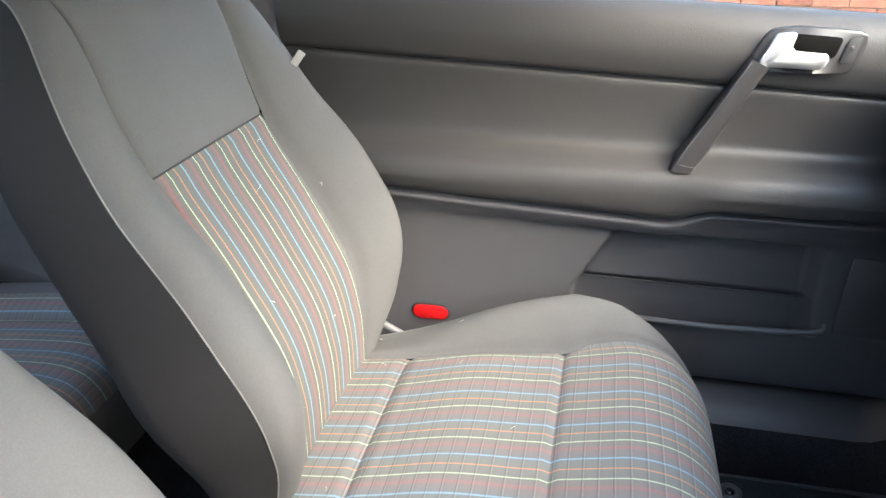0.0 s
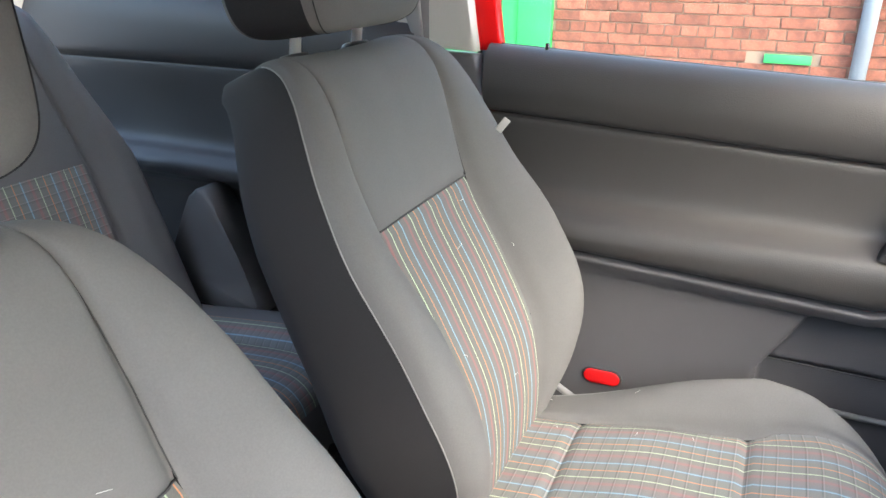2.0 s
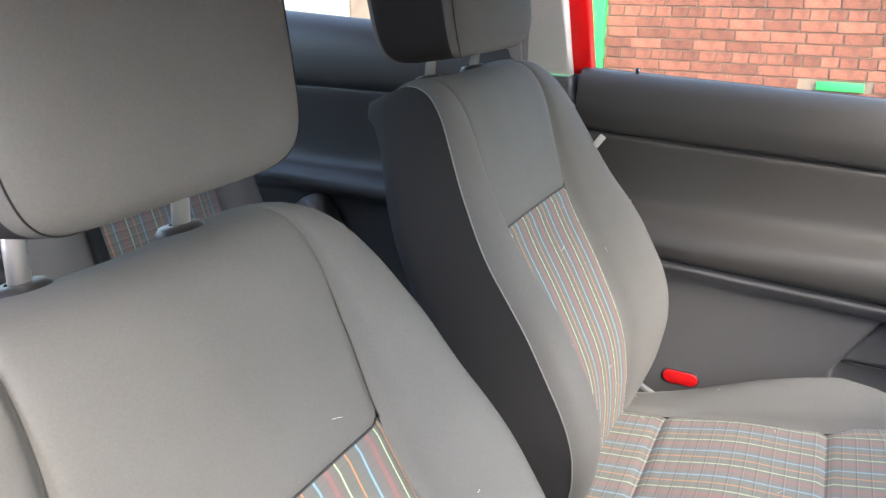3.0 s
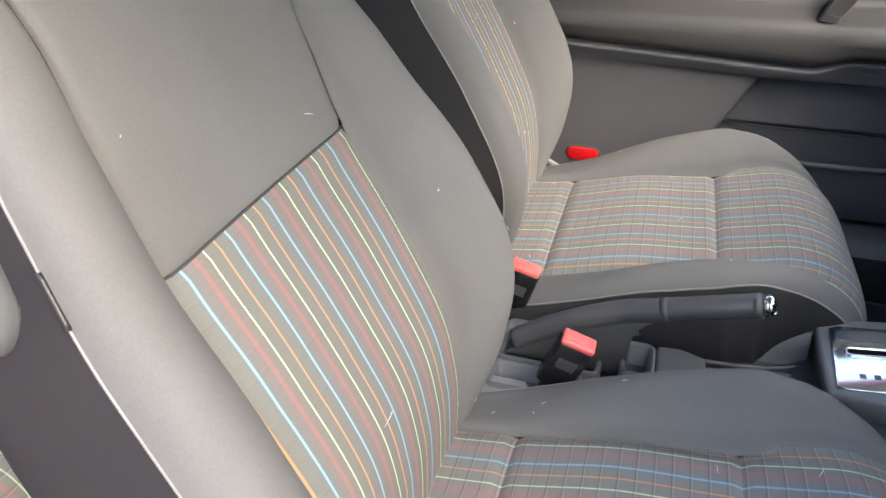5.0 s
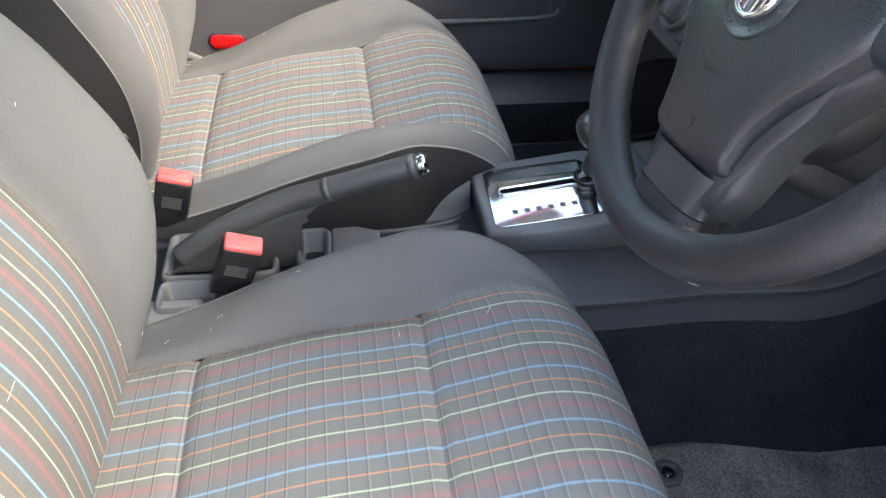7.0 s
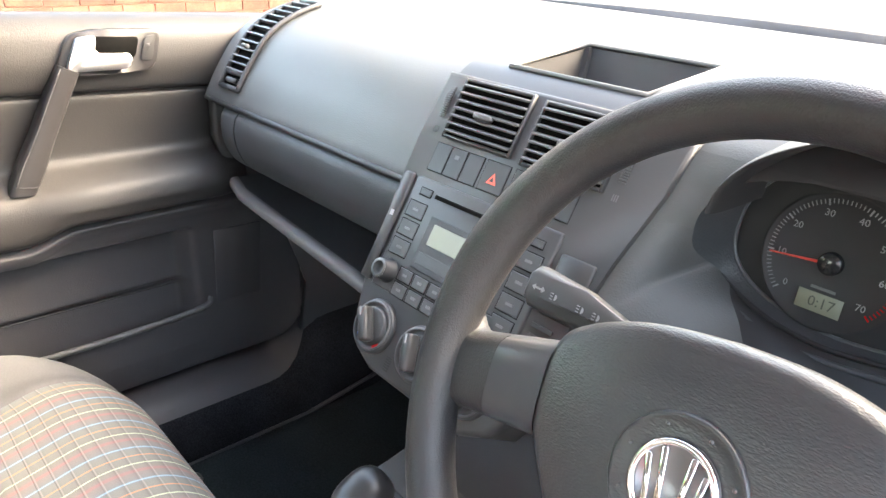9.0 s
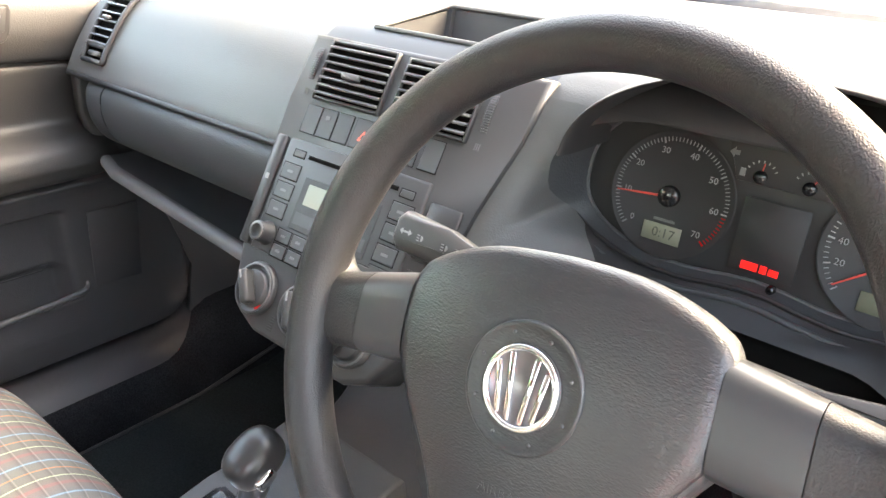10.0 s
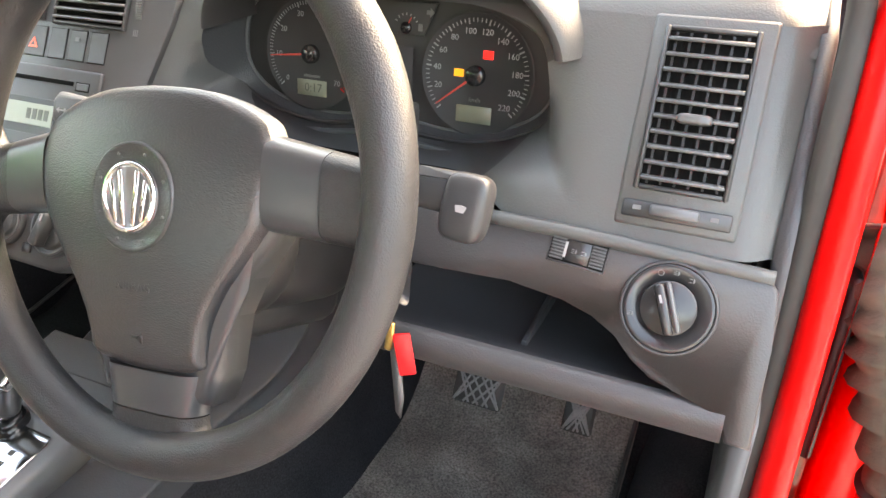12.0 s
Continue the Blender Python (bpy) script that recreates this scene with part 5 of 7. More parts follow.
# right of the dials: face with the outer vent, then the pad's rounded end
part("end_face", grid(lambda x, z: (x, face_y(z) + 0.014 * ramp(x, 0.672, 0.702) ** 2, z), lin(0.580, 0.702, 20), lin(0.9745, 1.1115, 8)), DASH, dash, "grained plastic face")
part("left_face", grid(lambda x, z: (x, face_y(z), z), lin(0.12, 0.134, 3), lin(0.9745, 1.1115, 6)), DASH, dash)
part("under_lip", tube([(x, face_y(0.974) - 0.002, 0.974 - 0.03 * (x - 0.5) * ramp(x, 0.5, 0.7)) for x in lin(0.50, 0.702, 18)], 0.0056, 10), DASH, dash, "rounded lower edge of the pad")
vm = SM @ pose(0.632, vz(1.0565), 0.001)
part("vent_bezel", box(-0.041, 0.042, vz(0.984) - vz(1.0565), 0.0665, -0.006, 0.0008, 0.003, vm, seg=2), DASH, dash, "raised vent surround")
outer = air_vent(vm, 0.056, 0.108, 10, "air_vent", dash, fins=6)
part("vent_panel", box(-0.036, 0.037, vz(0.9895) - vz(1.0565), vz(0.9995) - vz(1.0565), 0, 0.004, 0.001, vm, seg=1), STACK, outer)
part("vent_slider", box(-0.017, 0.016, vz(0.9915) - vz(1.0565), vz(0.9985) - vz(1.0565), 0.003, 0.0075, 0.0015, vm, seg=1), SATIN, outer, "ribbed slider")
for x in (-0.026, 0.026):
    part("vent_mark", box(x - 0.0028, x + 0.0028, vz(0.9938) - vz(1.0565), vz(0.9965) - vz(1.0565), 0.004, 0.0046, m=vm), DIMINK, outer, smooth=False)
# passenger's outer vent runs up over the pad's curve
VX0, VX1 = -0.628, -0.574


def on_pad(x, k, n=0.0):
    y, z = crom(PTOP, k)
    y2, z2 = crom(PTOP, k + 0.01)
    d = math.hypot(y2 - y, z2 - z)
    return Vector((x, y + n * (z2 - z) / d, z - n * (y2 - y) / d))


pv = part("air_vent", grid(lambda x, k: on_pad(x, k, 0.0012), lin(VX0, VX1, 4), lin(2.9, 5.72, 24)), VOID, dash, "black vent throat")
for i in range(12):
    k = 3.02 + 2.15 * i / 11
    a, b = on_pad(0, k, 0.001), on_pad(0, k + 0.02, 0.0085)
    bm = bmesh.new()
    d = Vector((0, 0.0009, 0.0009))
    vs = [bm.verts.new(Vector((x, p.y, p.z)) + sg * d) for sg in (-1, 1) for x, p in ((VX0, a), (VX1, a), (VX1, b), (VX0, b))]
    for q in ((0, 1, 2, 3), (7, 6, 5, 4), (0, 4, 5, 1), (1, 5, 6, 2), (2, 6, 7, 3), (3, 7, 4, 0)):
        bm.faces.new([vs[j] for j in q])
    part("slat", bm, SATIN, pv, smooth=False)
for x in (VX0 - 0.002, VX1 + 0.002):
    part("vent_frame", tube([on_pad(x, k, 0.004) for k in lin(2.85, 5.75, 24)], 0.0042, 8), STACK, pv)
for k in (2.85, 5.26, 5.75):
    part("vent_frame", tube([on_pad(VX0 - 0.002, k, 0.004), on_pad(VX1 + 0.002, k, 0.004)], 0.0040, 8), STACK, pv)
part("vent_slider", tube([on_pad(-0.614, 5.5, 0.004), on_pad(-0.588, 5.5, 0.004)], 0.0042, 8), SATIN, pv, "ribbed slider")
part("thumb_tab", tube([on_pad(-0.609, 4.55, 0.010), on_pad(-0.593, 4.55, 0.010)], 0.0036, 8), SATIN, pv)

# driver's lower panel
LOWER = material("lower_panel_plastic", (0.040, 0.038, 0.040), 0.47, vary=0.07, vscale=4, grain=0.25, gscale=650, kind="leather")
LM = basis((0, face_y(0.972) - 0.0, 0.972), (1, 0, 0), (0, 0.5017, 0.865), (0, -0.865, 0.5017))
low = [(0.435, -0.001), (0.60, -0.002), (0.700, -0.005), (0.706, -0.012), (0.709, -0.05), (0.709, -0.118), (0.692, -0.118), (0.688, -0.098), (0.654, -0.092), (0.638, -0.088), (0.622, -0.078), (0.608, -0.064), (0.592, -0.052), (0.568, -0.045), (0.525, -0.043), (0.474, -0.045), (0.435, -0.046)]
part("lower_panel", prism(low, 0.018, LM @ pose(0, 0, -0.016), 0.003, 2), LOWER, dash, "grey lower panel")
bm = grid(lambda x, k: (lambda p: (x, p[0], p[1]))(crom([(0.352, 0.889), (0.345, 0.888), (0.3385, 0.881), (0.340, 0.868), (0.350, 0.861), (0.40, 0.860), (0.50, 0.868)], k)), lin(0.415, 0.690, 20), lin(0, 6, 22))
part("shelf_lip", bm, LOWER, dash, "rounded lip of the driver's shelf")
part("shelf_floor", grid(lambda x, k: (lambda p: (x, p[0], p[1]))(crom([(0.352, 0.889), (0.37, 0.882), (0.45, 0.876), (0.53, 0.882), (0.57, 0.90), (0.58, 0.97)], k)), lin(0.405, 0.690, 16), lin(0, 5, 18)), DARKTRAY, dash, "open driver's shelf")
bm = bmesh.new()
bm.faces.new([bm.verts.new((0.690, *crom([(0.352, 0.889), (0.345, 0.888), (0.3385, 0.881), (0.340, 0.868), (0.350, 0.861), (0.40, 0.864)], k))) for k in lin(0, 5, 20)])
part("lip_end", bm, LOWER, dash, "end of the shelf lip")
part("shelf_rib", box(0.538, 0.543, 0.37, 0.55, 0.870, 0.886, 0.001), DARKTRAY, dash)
part("dash_end", prism([(0.345, 0.866), (0.406, 0.975), (0.482, 1.106), (0.62, 1.130), (0.95, 1.125), (0.95, 0.866)], 0.011, Matrix.Translation((0.6985, 0, 0)) @ mx, 0.005), LOWER, dash, "grey end of the dashboard")
part("kick_trim", prism([(0.365, 0.44), (0.39, 0.60), (0.375, 0.86), (0.50, 0.87), (0.72, 0.86), (0.72, 0.44)], 0.014, Matrix.Translation((0.700, 0, 0)) @ mx, 0.004), MIDGREY, dash, "grey kick panel")
part("kick_trim", prism([(0.60, 0.40), (0.64, 0.60), (0.56, 0.84), (0.97, 0.86), (0.97, 0.40)], 0.014, Matrix.Translation((-0.705, 0, 0)) @ mx, 0.004), DOOR_LOW, dash, "dark kick panel")
# lamp switch
SWITCH = material("switch_gloss", (0.022, 0.021, 0.022), 0.24, vary=0.06, vscale=20)
lm = basis(LM @ Vector((0.6405, -0.0375, 0.002)), (1, 0, 0), (0, 0.5017, 0.865), (0, -0.865, 0.5017)) @ Matrix.Scale(0.87, 4)
ls = part("light_switch", revolve([(0.0352, -0.002), (0.0352, 0.0022), (0.0340, 0.0036), (0.0320, 0.0034), (0.0235, 0.0024), (0.0230, 0.0010), (0.0, 0.0010)], lm, 56), SWITCH, dash, "round glossy light switch")
part("switch_bezel", revolve([(0.0350, 0.0010), (0.0354, 0.0030), (0.0364, 0.0034), (0.0376, 0.0022), (0.0384, -0.0010)], lm, 56), LOWER, ls, "moulded bezel ring")
part("switch_dial", revolve([(0.0222, 0.001), (0.0222, 0.0044), (0.0205, 0.0062), (0, 0.0062)], lm, 44), SWITCH, ls, "glossy rotary dial")
turn = lm @ pose(0, 0, 0, 0, 0, 22)
part("switch_grip", box(-0.0068, 0.0012, -0.0205, 0.0205, 0.0055, 0.0175, 0.0028, turn), SWITCH, ls, "raised grip")
part("switch_grip", box(0.0022, 0.0062, -0.0200, 0.0200, 0.0055, 0.0120, 0.0016, turn), SATIN, ls, "paler grip flank")
part("switch_mark", box(-0.0040, -0.0022, 0.0050, 0.0115, 0.0173, 0.0178, m=turn), WHITEINK, ls, smooth=False)


def lamp_icon(m, rays, mat_, parent):
    """A small lamp: a half disc with short strokes beside it."""
    half_ = [(0.0014 * math.cos(t), 0.0019 * math.sin(t)) for t in lin(-1.571, 1.571, 8)]
    part("lamp_mark", prism(half_, 0.0005, m), mat_, parent, smooth=False)
    for q in range(rays):
        part("lamp_mark", box(-0.0032, -0.0008, -0.0003, 0.0003, 0, 0.0005, 0, m @ pose(0, -0.0014 + 0.0028 * q / max(1, rays - 1), 0)), mat_, parent, smooth=False)


ring_ = [(0.0022 * math.cos(a), 0.0022 * math.sin(a), 0) for a in lin(0, 6.283, 17)[:-1]]
sm_ = lm @ pose(0, 0, 0, 0, 0, 22) @ pose(0, 0.0285, 0.0032)
part("off_mark", tube([sm_ @ Vector(p) for p in ring_], 0.0003, 5, closed=True), DIMINK, ls, smooth=False)
for a, n in ((-4, 3), (-30, 2), (110, 3)):
    lamp_icon(lm @ pose(0, 0, 0, 0, 0, a) @ pose(0, 0.0285, 0.0032, 0, 0, -a), n, DIMINK, ls)
# instrument dimmer
dm = basis(LM @ Vector((0.572, -0.0125, 0.002)), (1, 0, 0), (0, 0.5017, 0.865), (0, -0.865, 0.5017)) @ pose(0, 0, 0, 0, 0, -4) @ Matrix.Scale(0.88, 4)
di = part("dimmer", box(-0.0235, 0.0235, -0.0110, 0.0110, -0.002, 0.0010, 0.0006, dm, seg=1), VOID, dash, "black headlamp and dimmer thumb wheels")
part("dimmer_frame", tube([dm @ Vector((x, y, 0.0012)) for x, y in ((-0.0238, -0.0113), (0.0238, -0.0113), (0.0238, 0.0113), (-0.0238, 0.0113))], 0.0011, 6, closed=True), LOWER, di)
part("dimmer_panel", box(-0.0100, 0.0105, -0.0092, 0.0092, 0.0006, 0.0022, 0.0006, dm, seg=1), SWITCH, di, "glossy middle panel")
for x0 in (-0.0168, 0.0168):
    part("thumb_wheel", box(x0 - 0.0058, x0 + 0.0058, -0.0094, 0.0094, 0.0004, 0.0022, 0.0006, dm, seg=1), BLACK, di, "ribbed thumb wheel")
    for k in range(7):
        y = -0.0081 + 0.0027 * k
        part("rib", box(x0 - 0.0056, x0 + 0.0056, y - 0.0006, y + 0.0006, 0.0020, 0.0036, m=dm), SLAT, di, smooth=False)
part("dimmer_mark", box(-0.0112, -0.0092, -0.0065, 0.0065, 0.0022, 0.0030, m=dm), WHITEINK, di, smooth=False)
lamp_icon(dm @ pose(-0.0020, 0.0, 0.0022), 3, DIMINK, di)
lamp_icon(dm @ pose(0.0062, 0.0, 0.0022), 2, DIMINK, di)

# ---- dials ----
cluster = thing("instrument_cluster", "dark instrument cluster with two round dials", "instrument cluster", at=(CX, 0.515, 1.0))


def dial(cx, cz, r, first, last, step, texts, needle, name, ticks, label):
    m = basis((cx, 0.5085 + 0.16 * (cz - CZ), cz), (1, 0, 0), (0, 0.158, 0.9875), (0, -0.9875, 0.158))
    d = part(name, revolve([(0, 0.0), (r, 0.0), (r + 0.001, 0.0012), (r + 0.002, 0.0005)], m, 56), DIALFACE, cluster, label)
    a0, a1 = 222, -42
    for i in range(ticks + 1):
        a = a0 + (a1 - a0) * i / ticks
        big = i % (ticks // (len(texts) - 1)) == 0
        ln = 0.0048 if big else 0.0034
        w = 0.0006 if big else 0.00034
        mat_ = DIALINK if i < ticks * 0.86 or name == "speed_dial" else RED_LENS
        part("tick", box(r - 0.003 - ln, r - 0.003, -w, w, 0.0006, 0.0011, m=m @ pose(0, 0, 0, 0, 0, a)), mat_, d, smooth=False)
    for i, tx in enumerate(texts):
        a = radians(a0 + (a1 - a0) * i / (len(texts) - 1))
        if tx:
            rr = r - 0.0135
            part("numeral", words(tx, 0.0074, m @ pose(rr * math.cos(a), rr * math.sin(a), 0.0009), 0.0002), DIALINK, d, smooth=False)
    nd = part("needle", prism([(-0.002, -0.0011), (r - 0.006, -0.0004), (r - 0.006, 0.0004), (-0.002, 0.0011)], 0.0012, m @ pose(0, 0, 0.0035, 0, 0, needle)), NEEDLE, d, "red needle", smooth=False)
    part("needle_hub", revolve([(0.0088, 0.001), (0.0085, 0.006), (0.0075, 0.007), (0, 0.007)], m, 28), GLOSS, d, "black hub")
    return m, d


m1, d1 = dial(0.2765, 1.046, 0.0505, 0, 70, 10, [str(10 * i) for i in range(8)], 186, "rev_dial", 70, "rev counter")
m2, d2 = dial(0.4430, 1.044, 0.0505, 0, 220, 20, ["", "20", "40", "60", "80", "100", "120", "140", "160", "180", "200", "220"], 218, "speed_dial", 55, "speedometer")
part("lcd", box(-0.0165, 0.0165, -0.0075, 0.0075, 0.0008, 0.0016, 0.0004, m1 @ pose(0, -0.0315, 0), seg=1), LCD, d1, "pale green display")
part("lcd_text", words("0:17", 0.0115, m1 @ pose(0.002, -0.0315, 0.0018), 0.0001), LCD_INK, d1, smooth=False)
part("dial_bars", box(-0.009, 0.009, -0.0011, 0.0011, 0.0008, 0.0012, m=m1 @ pose(0, -0.0205, 0)), DIMINK, d1, smooth=False)
part("lcd", box(-0.0165, 0.0165, -0.0075, 0.0075, 0.0008, 0.0016, 0.0004, m2 @ pose(0, -0.0335, 0), seg=1), material("dim_lcd", (0.12, 0.125, 0.09), 0.3), d2, "dim display")
part("dial_bars", words("km/h", 0.0055, m2 @ pose(0, -0.021, 0.0009), 0.0001), DIMINK, d2, smooth=False)
part("warning_lamp", box(-0.0045, 0.0045, -0.0035, 0.0035, 0.0008, 0.0014, m=m2 @ pose(0.010, 0.018, 0)), RED_GLOW, d2, "lit red warning lamp", smooth=False)
part("warning_lamp", box(-0.0045, 0.0045, -0.0032, 0.0032, 0.0008, 0.0014, m=m2 @ pose(-0.016, 0.001, 0)), AMBER_GLOW, d2, "lit amber engine lamp", smooth=False)
mc = basis((CX + 0.001, 0.5085 + 0.16 * 0.0, CZ), (1, 0, 0), (0, 0.158, 0.9875), (0, -0.9875, 0.158))
part("middle_display", box(-0.0245, 0.0245, -0.044, 0.014, 0.0, 0.0012, 0.0008, mc, seg=1), DIALFACE, cluster, "dark middle display")
part("red_readout", box(-0.0145, -0.002, -0.0405, -0.0345, 0.0013, 0.0018, m=mc), RED_GLOW, cluster, "lit red readout", smooth=False)
part("red_readout", box(0.0, 0.005, -0.0405, -0.0345, 0.0013, 0.0018, m=mc), RED_GLOW, cluster, "lit red readout", smooth=False)
part("red_readout", box(0.0065, 0.0135, -0.0405, -0.0355, 0.0013, 0.0018, m=mc), RED_GLOW, cluster, "lit red readout", smooth=False)
part("middle_pod", prism([(-0.034, 0.024), (0.034, 0.024), (0.046, 0.052), (-0.046, 0.052)], 0.002, mc, 0.0008), DIALFACE, cluster, "small gauges over the display")
for sg in (-1, 1):
    gm = mc @ pose(sg * 0.0175, 0.030, 0.0022)
    for i in range(7):
        a = 150 - 20 * i
        part("tick", box(0.0105, 0.0125, -0.0004, 0.0004, 0, 0.0005, m=gm @ pose(0, 0, 0, 0, 0, a)), WHITEINK, cluster, smooth=False)
    part("needle", box(0, 0.0105, -0.0004, 0.0004, 0.0008, 0.0014, m=gm @ pose(0, 0, 0, 0, 0, 84 if sg < 0 else 60)), NEEDLE, cluster, smooth=False)
    part("needle_hub", revolve([(0.005, 0), (0.005, 0.002), (0, 0.0024)], gm, 18), GLOSS, cluster)
    part("indicator_mark", prism([(-0.004, 0), (0, 0.004), (0, 0.0018), (0.0035, 0.0018), (0.0035, -0.0018), (0, -0.0018), (0, -0.004)], 0.0004, mc @ pose(sg * 0.040, 0.044, 0.0021, 0, 0, 0 if sg < 0 else 180)), DIMINK, cluster, smooth=False)
    part("gauge_mark", box(-0.002, 0.002, -0.003, 0.003, 0, 0.0004, m=mc @ pose(sg * 0.031, 0.031, 0.0021)), DIMINK, cluster, smooth=False)
part("reset_knob", revolve([(0.0035, 0), (0.0032, 0.006), (0, 0.0065)], mc @ pose(0.012, -0.050, 0), 16), GLOSS, cluster)
# black box and back sheet: painted shade in the column gap under the dials
part("column_shade", box(0.19, 0.47, 0.47, 0.53, 0.915, 0.976, 0.01), VOID, dash, "black box as the shade above the column")
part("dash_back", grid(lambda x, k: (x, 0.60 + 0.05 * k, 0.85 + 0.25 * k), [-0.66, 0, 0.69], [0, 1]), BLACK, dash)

# ---- steering wheel ----
wa, wb = radians(24), radians(-2.5)
WN = Vector((math.cos(wa) * math.sin(wb), -math.cos(wa) * math.cos(wb), math.sin(wa)))
WU = Vector((math.cos(wb), math.sin(wb), 0))
WV = WN.cross(WU)
WM = basis((0.327, 0.242, 1.033), WU, WV, WN) @ pose(0, 0, 0, 0, 0, 7.5)
wheel = thing("steering_wheel", "dark grey grained three-spoke steering wheel with wide airbag cover", "steering wheel", at=(0.327, 0.242, 1.033))


def rim(a, p):
    # thumb rests swell just above the side spokes
    d = min(abs((math.degrees(a) - c + 180) % 360 - 180) for c in (24, 156))
    r = 0.0152 + 0.0022 * math.exp(-((d / 13) ** 2))
    q = 0.0165
    R = 0.190 - 0.0155
    return WM @ Vector(((R + r * math.cos(p)) * math.cos(a), (R + r * math.cos(p)) * math.sin(a), q * math.sin(p)))


bm = grid(lambda p, a: rim(a, p), [2 * math.pi * i / 22 for i in range(22)], [2 * math.pi * i / 120 for i in range(121)], wrap=True)
bmesh.ops.remove_doubles(bm, verts=bm.verts, dist=1e-5)
part("rim", bm, WHEELSKIN, wheel, "grained rim")


def pad_w(u, v):
    return 0.0145 - 1.0 * u * u - 2.2 * max(v + 0.01, 0) ** 2 - 0.9 * min(v + 0.01, 0) ** 2


PAD = [(0.0, 0.0625), (0.035, 0.0605), (0.060, 0.0548), (0.080, 0.0465), (0.0915, 0.0372), (0.0965, 0.0180), (0.0925, -0.014), (0.085, -0.028), (0.073, -0.046), (0.060, -0.064), (0.050, -0.085), (0.0465, -0.104), (0.0445, -0.114), (0.022, -0.1180), (0.0, -0.119)]
PADL = PAD + [(-u, v) for u, v in PAD[-2:0:-1]]
pad_out = [crom(PADL + PADL[:1], t) for t in np.linspace(0, len(PADL), 113)[:-1]]


def pad_point(i, t):
    u, v = pad_out[int(i) % 112]
    k = min(t, 1.0)
    uu, vv = u * k, -0.012 + (v + 0.012) * k
    w = pad_w(uu, vv) - 0.004 * max(0, (k - 0.93) / 0.07) ** 2
    if t > 1:
        w -= 0.03 * (t - 1)
    return WM @ Vector((uu, vv, w))


bm = grid(pad_point, list(range(112)), [0.001, 0.2, 0.4, 0.55, 0.7, 0.8, 0.88, 0.94, 0.97, 0.99, 1.0, 1.5], wrap=True)
bmesh.ops.contextual_create(bm, geom=[e for e in bm.edges if e.is_boundary and (e.verts[0].co - WM @ Vector((0, -0.012, 0.0145))).length < 0.01])
cover = part("airbag_cover", bm, PADSKIN, wheel, "grained airbag cover")
part("cover_text", words("AIRBAG", 0.0085, WM @ pose(0.0, -0.064, pad_w(0, -0.064) - 0.0002), 0.0004), PADSKIN, cover)
part("horn_mark", prism([(-0.004, -0.001), (0.001, -0.001), (0.005, -0.004), (0.005, 0.004), (0.001, 0.001), (-0.004, 0.001)], 0.0006, WM @ pose(0, -0.097, pad_w(0, -0.097) - 0.0001)), PADSKIN, cover)
# badge: a chrome ring with plain slanted bars in a shallow dish
bmx = WM @ pose(0.0, -0.008, 0.0)
part("badge_dish", revolve([(0.0350, 0.0105), (0.0346, 0.0142), (0.0335, 0.0152), (0.0318, 0.0142), (0.024, 0.0138), (0, 0.0138)], bmx, 48), PADSKIN, wheel, "shallow dish round the badge")
bmx2 = bmx @ pose(0, 0, -0.0022)
badge = part("badge", revolve([(0.0225, 0.0150), (0.0225, 0.0185), (0.0212, 0.0195), (0.0198, 0.0190), (0.0192, 0.0176), (0, 0.0176)], bmx2, 48), material("badge_grey", (0.20, 0.20, 0.205), 0.3, metal=0.6), wheel, "round chrome badge")
part("badge_ring", revolve([(0.0188, 0.0176), (0.0192, 0.0196), (0.0210, 0.0202), (0.0224, 0.0192), (0.0226, 0.0175)], bmx2, 48), CHROME, badge, "chrome ring")
for (a, b), (c, d) in (((-0.0105, -0.0145), (-0.0145, 0.0105)), ((-0.0040, -0.0170), (-0.0075, 0.0160)), ((0.0040, -0.0170), (0.0075, 0.0160)), ((0.0105, -0.0145), (0.0145, 0.0105))):
    dx, dy = c - a, d - b
    ln = math.hypot(dx, dy)
    part("badge_bar", box(-0.0008, ln + 0.0008, -0.0017, 0.0017, 0.0174, 0.0194, 0.0006, bmx2 @ pose(a, b, 0, 0, 0, math.degrees(math.atan2(dy, dx))), seg=1), CHROME, badge)
for i in range(8):
    a = radians(22.5 + 45 * i)
    part("dish_dot", revolve([(0.0012, 0.0136), (0.0010, 0.0146), (0, 0.0147)], bmx @ pose(0.0285 * math.cos(a), 0.0285 * math.sin(a), 0), 10), SATIN, cover)


def spoke(k, t, sg):
    """Side spoke: t runs from the cover to the rim, k round its section."""
    u = 0.090 + 0.090 * t
    top = 0.0345 - 0.018 * t + 0.038 * ramp(t, 0.68, 1.0) ** 1.6
    bot = -0.0235 - 0.008 * t - 0.026 * ramp(t, 0.72, 1.0) ** 1.6
    w0 = pad_w(0.092, 0.005) * (1 - ramp(t, 0, 0.8)) + 0.004 * ramp(t, 0, 0.9)
    a = 2 * math.pi * k
    c, s_ = math.cos(a), math.sin(a)
    v = (top + bot) / 2 + (top - bot) / 2 * math.copysign(abs(c) ** 0.55, c)
    w = w0 - 0.012 + 0.012 * math.copysign(abs(s_) ** 0.75, s_) - 0.006 * abs(c) ** 4
    return WM @ Vector((sg * u, v, w))


for sg in (-1, 1):
    part("spoke_trim", grid(lambda k, t: spoke(k, t, sg), [i / 40 for i in range(40)], lin(0.02, 0.46, 10), wrap=True), SPOKETRIM, wheel, "smooth grey spoke trim")
    part("spoke", grid(lambda k, t: spoke(k, t, sg), [i / 40 for i in range(40)], lin(0.466, 1.0, 16), wrap=True), WHEELSKIN, wheel, "grained spoke end")


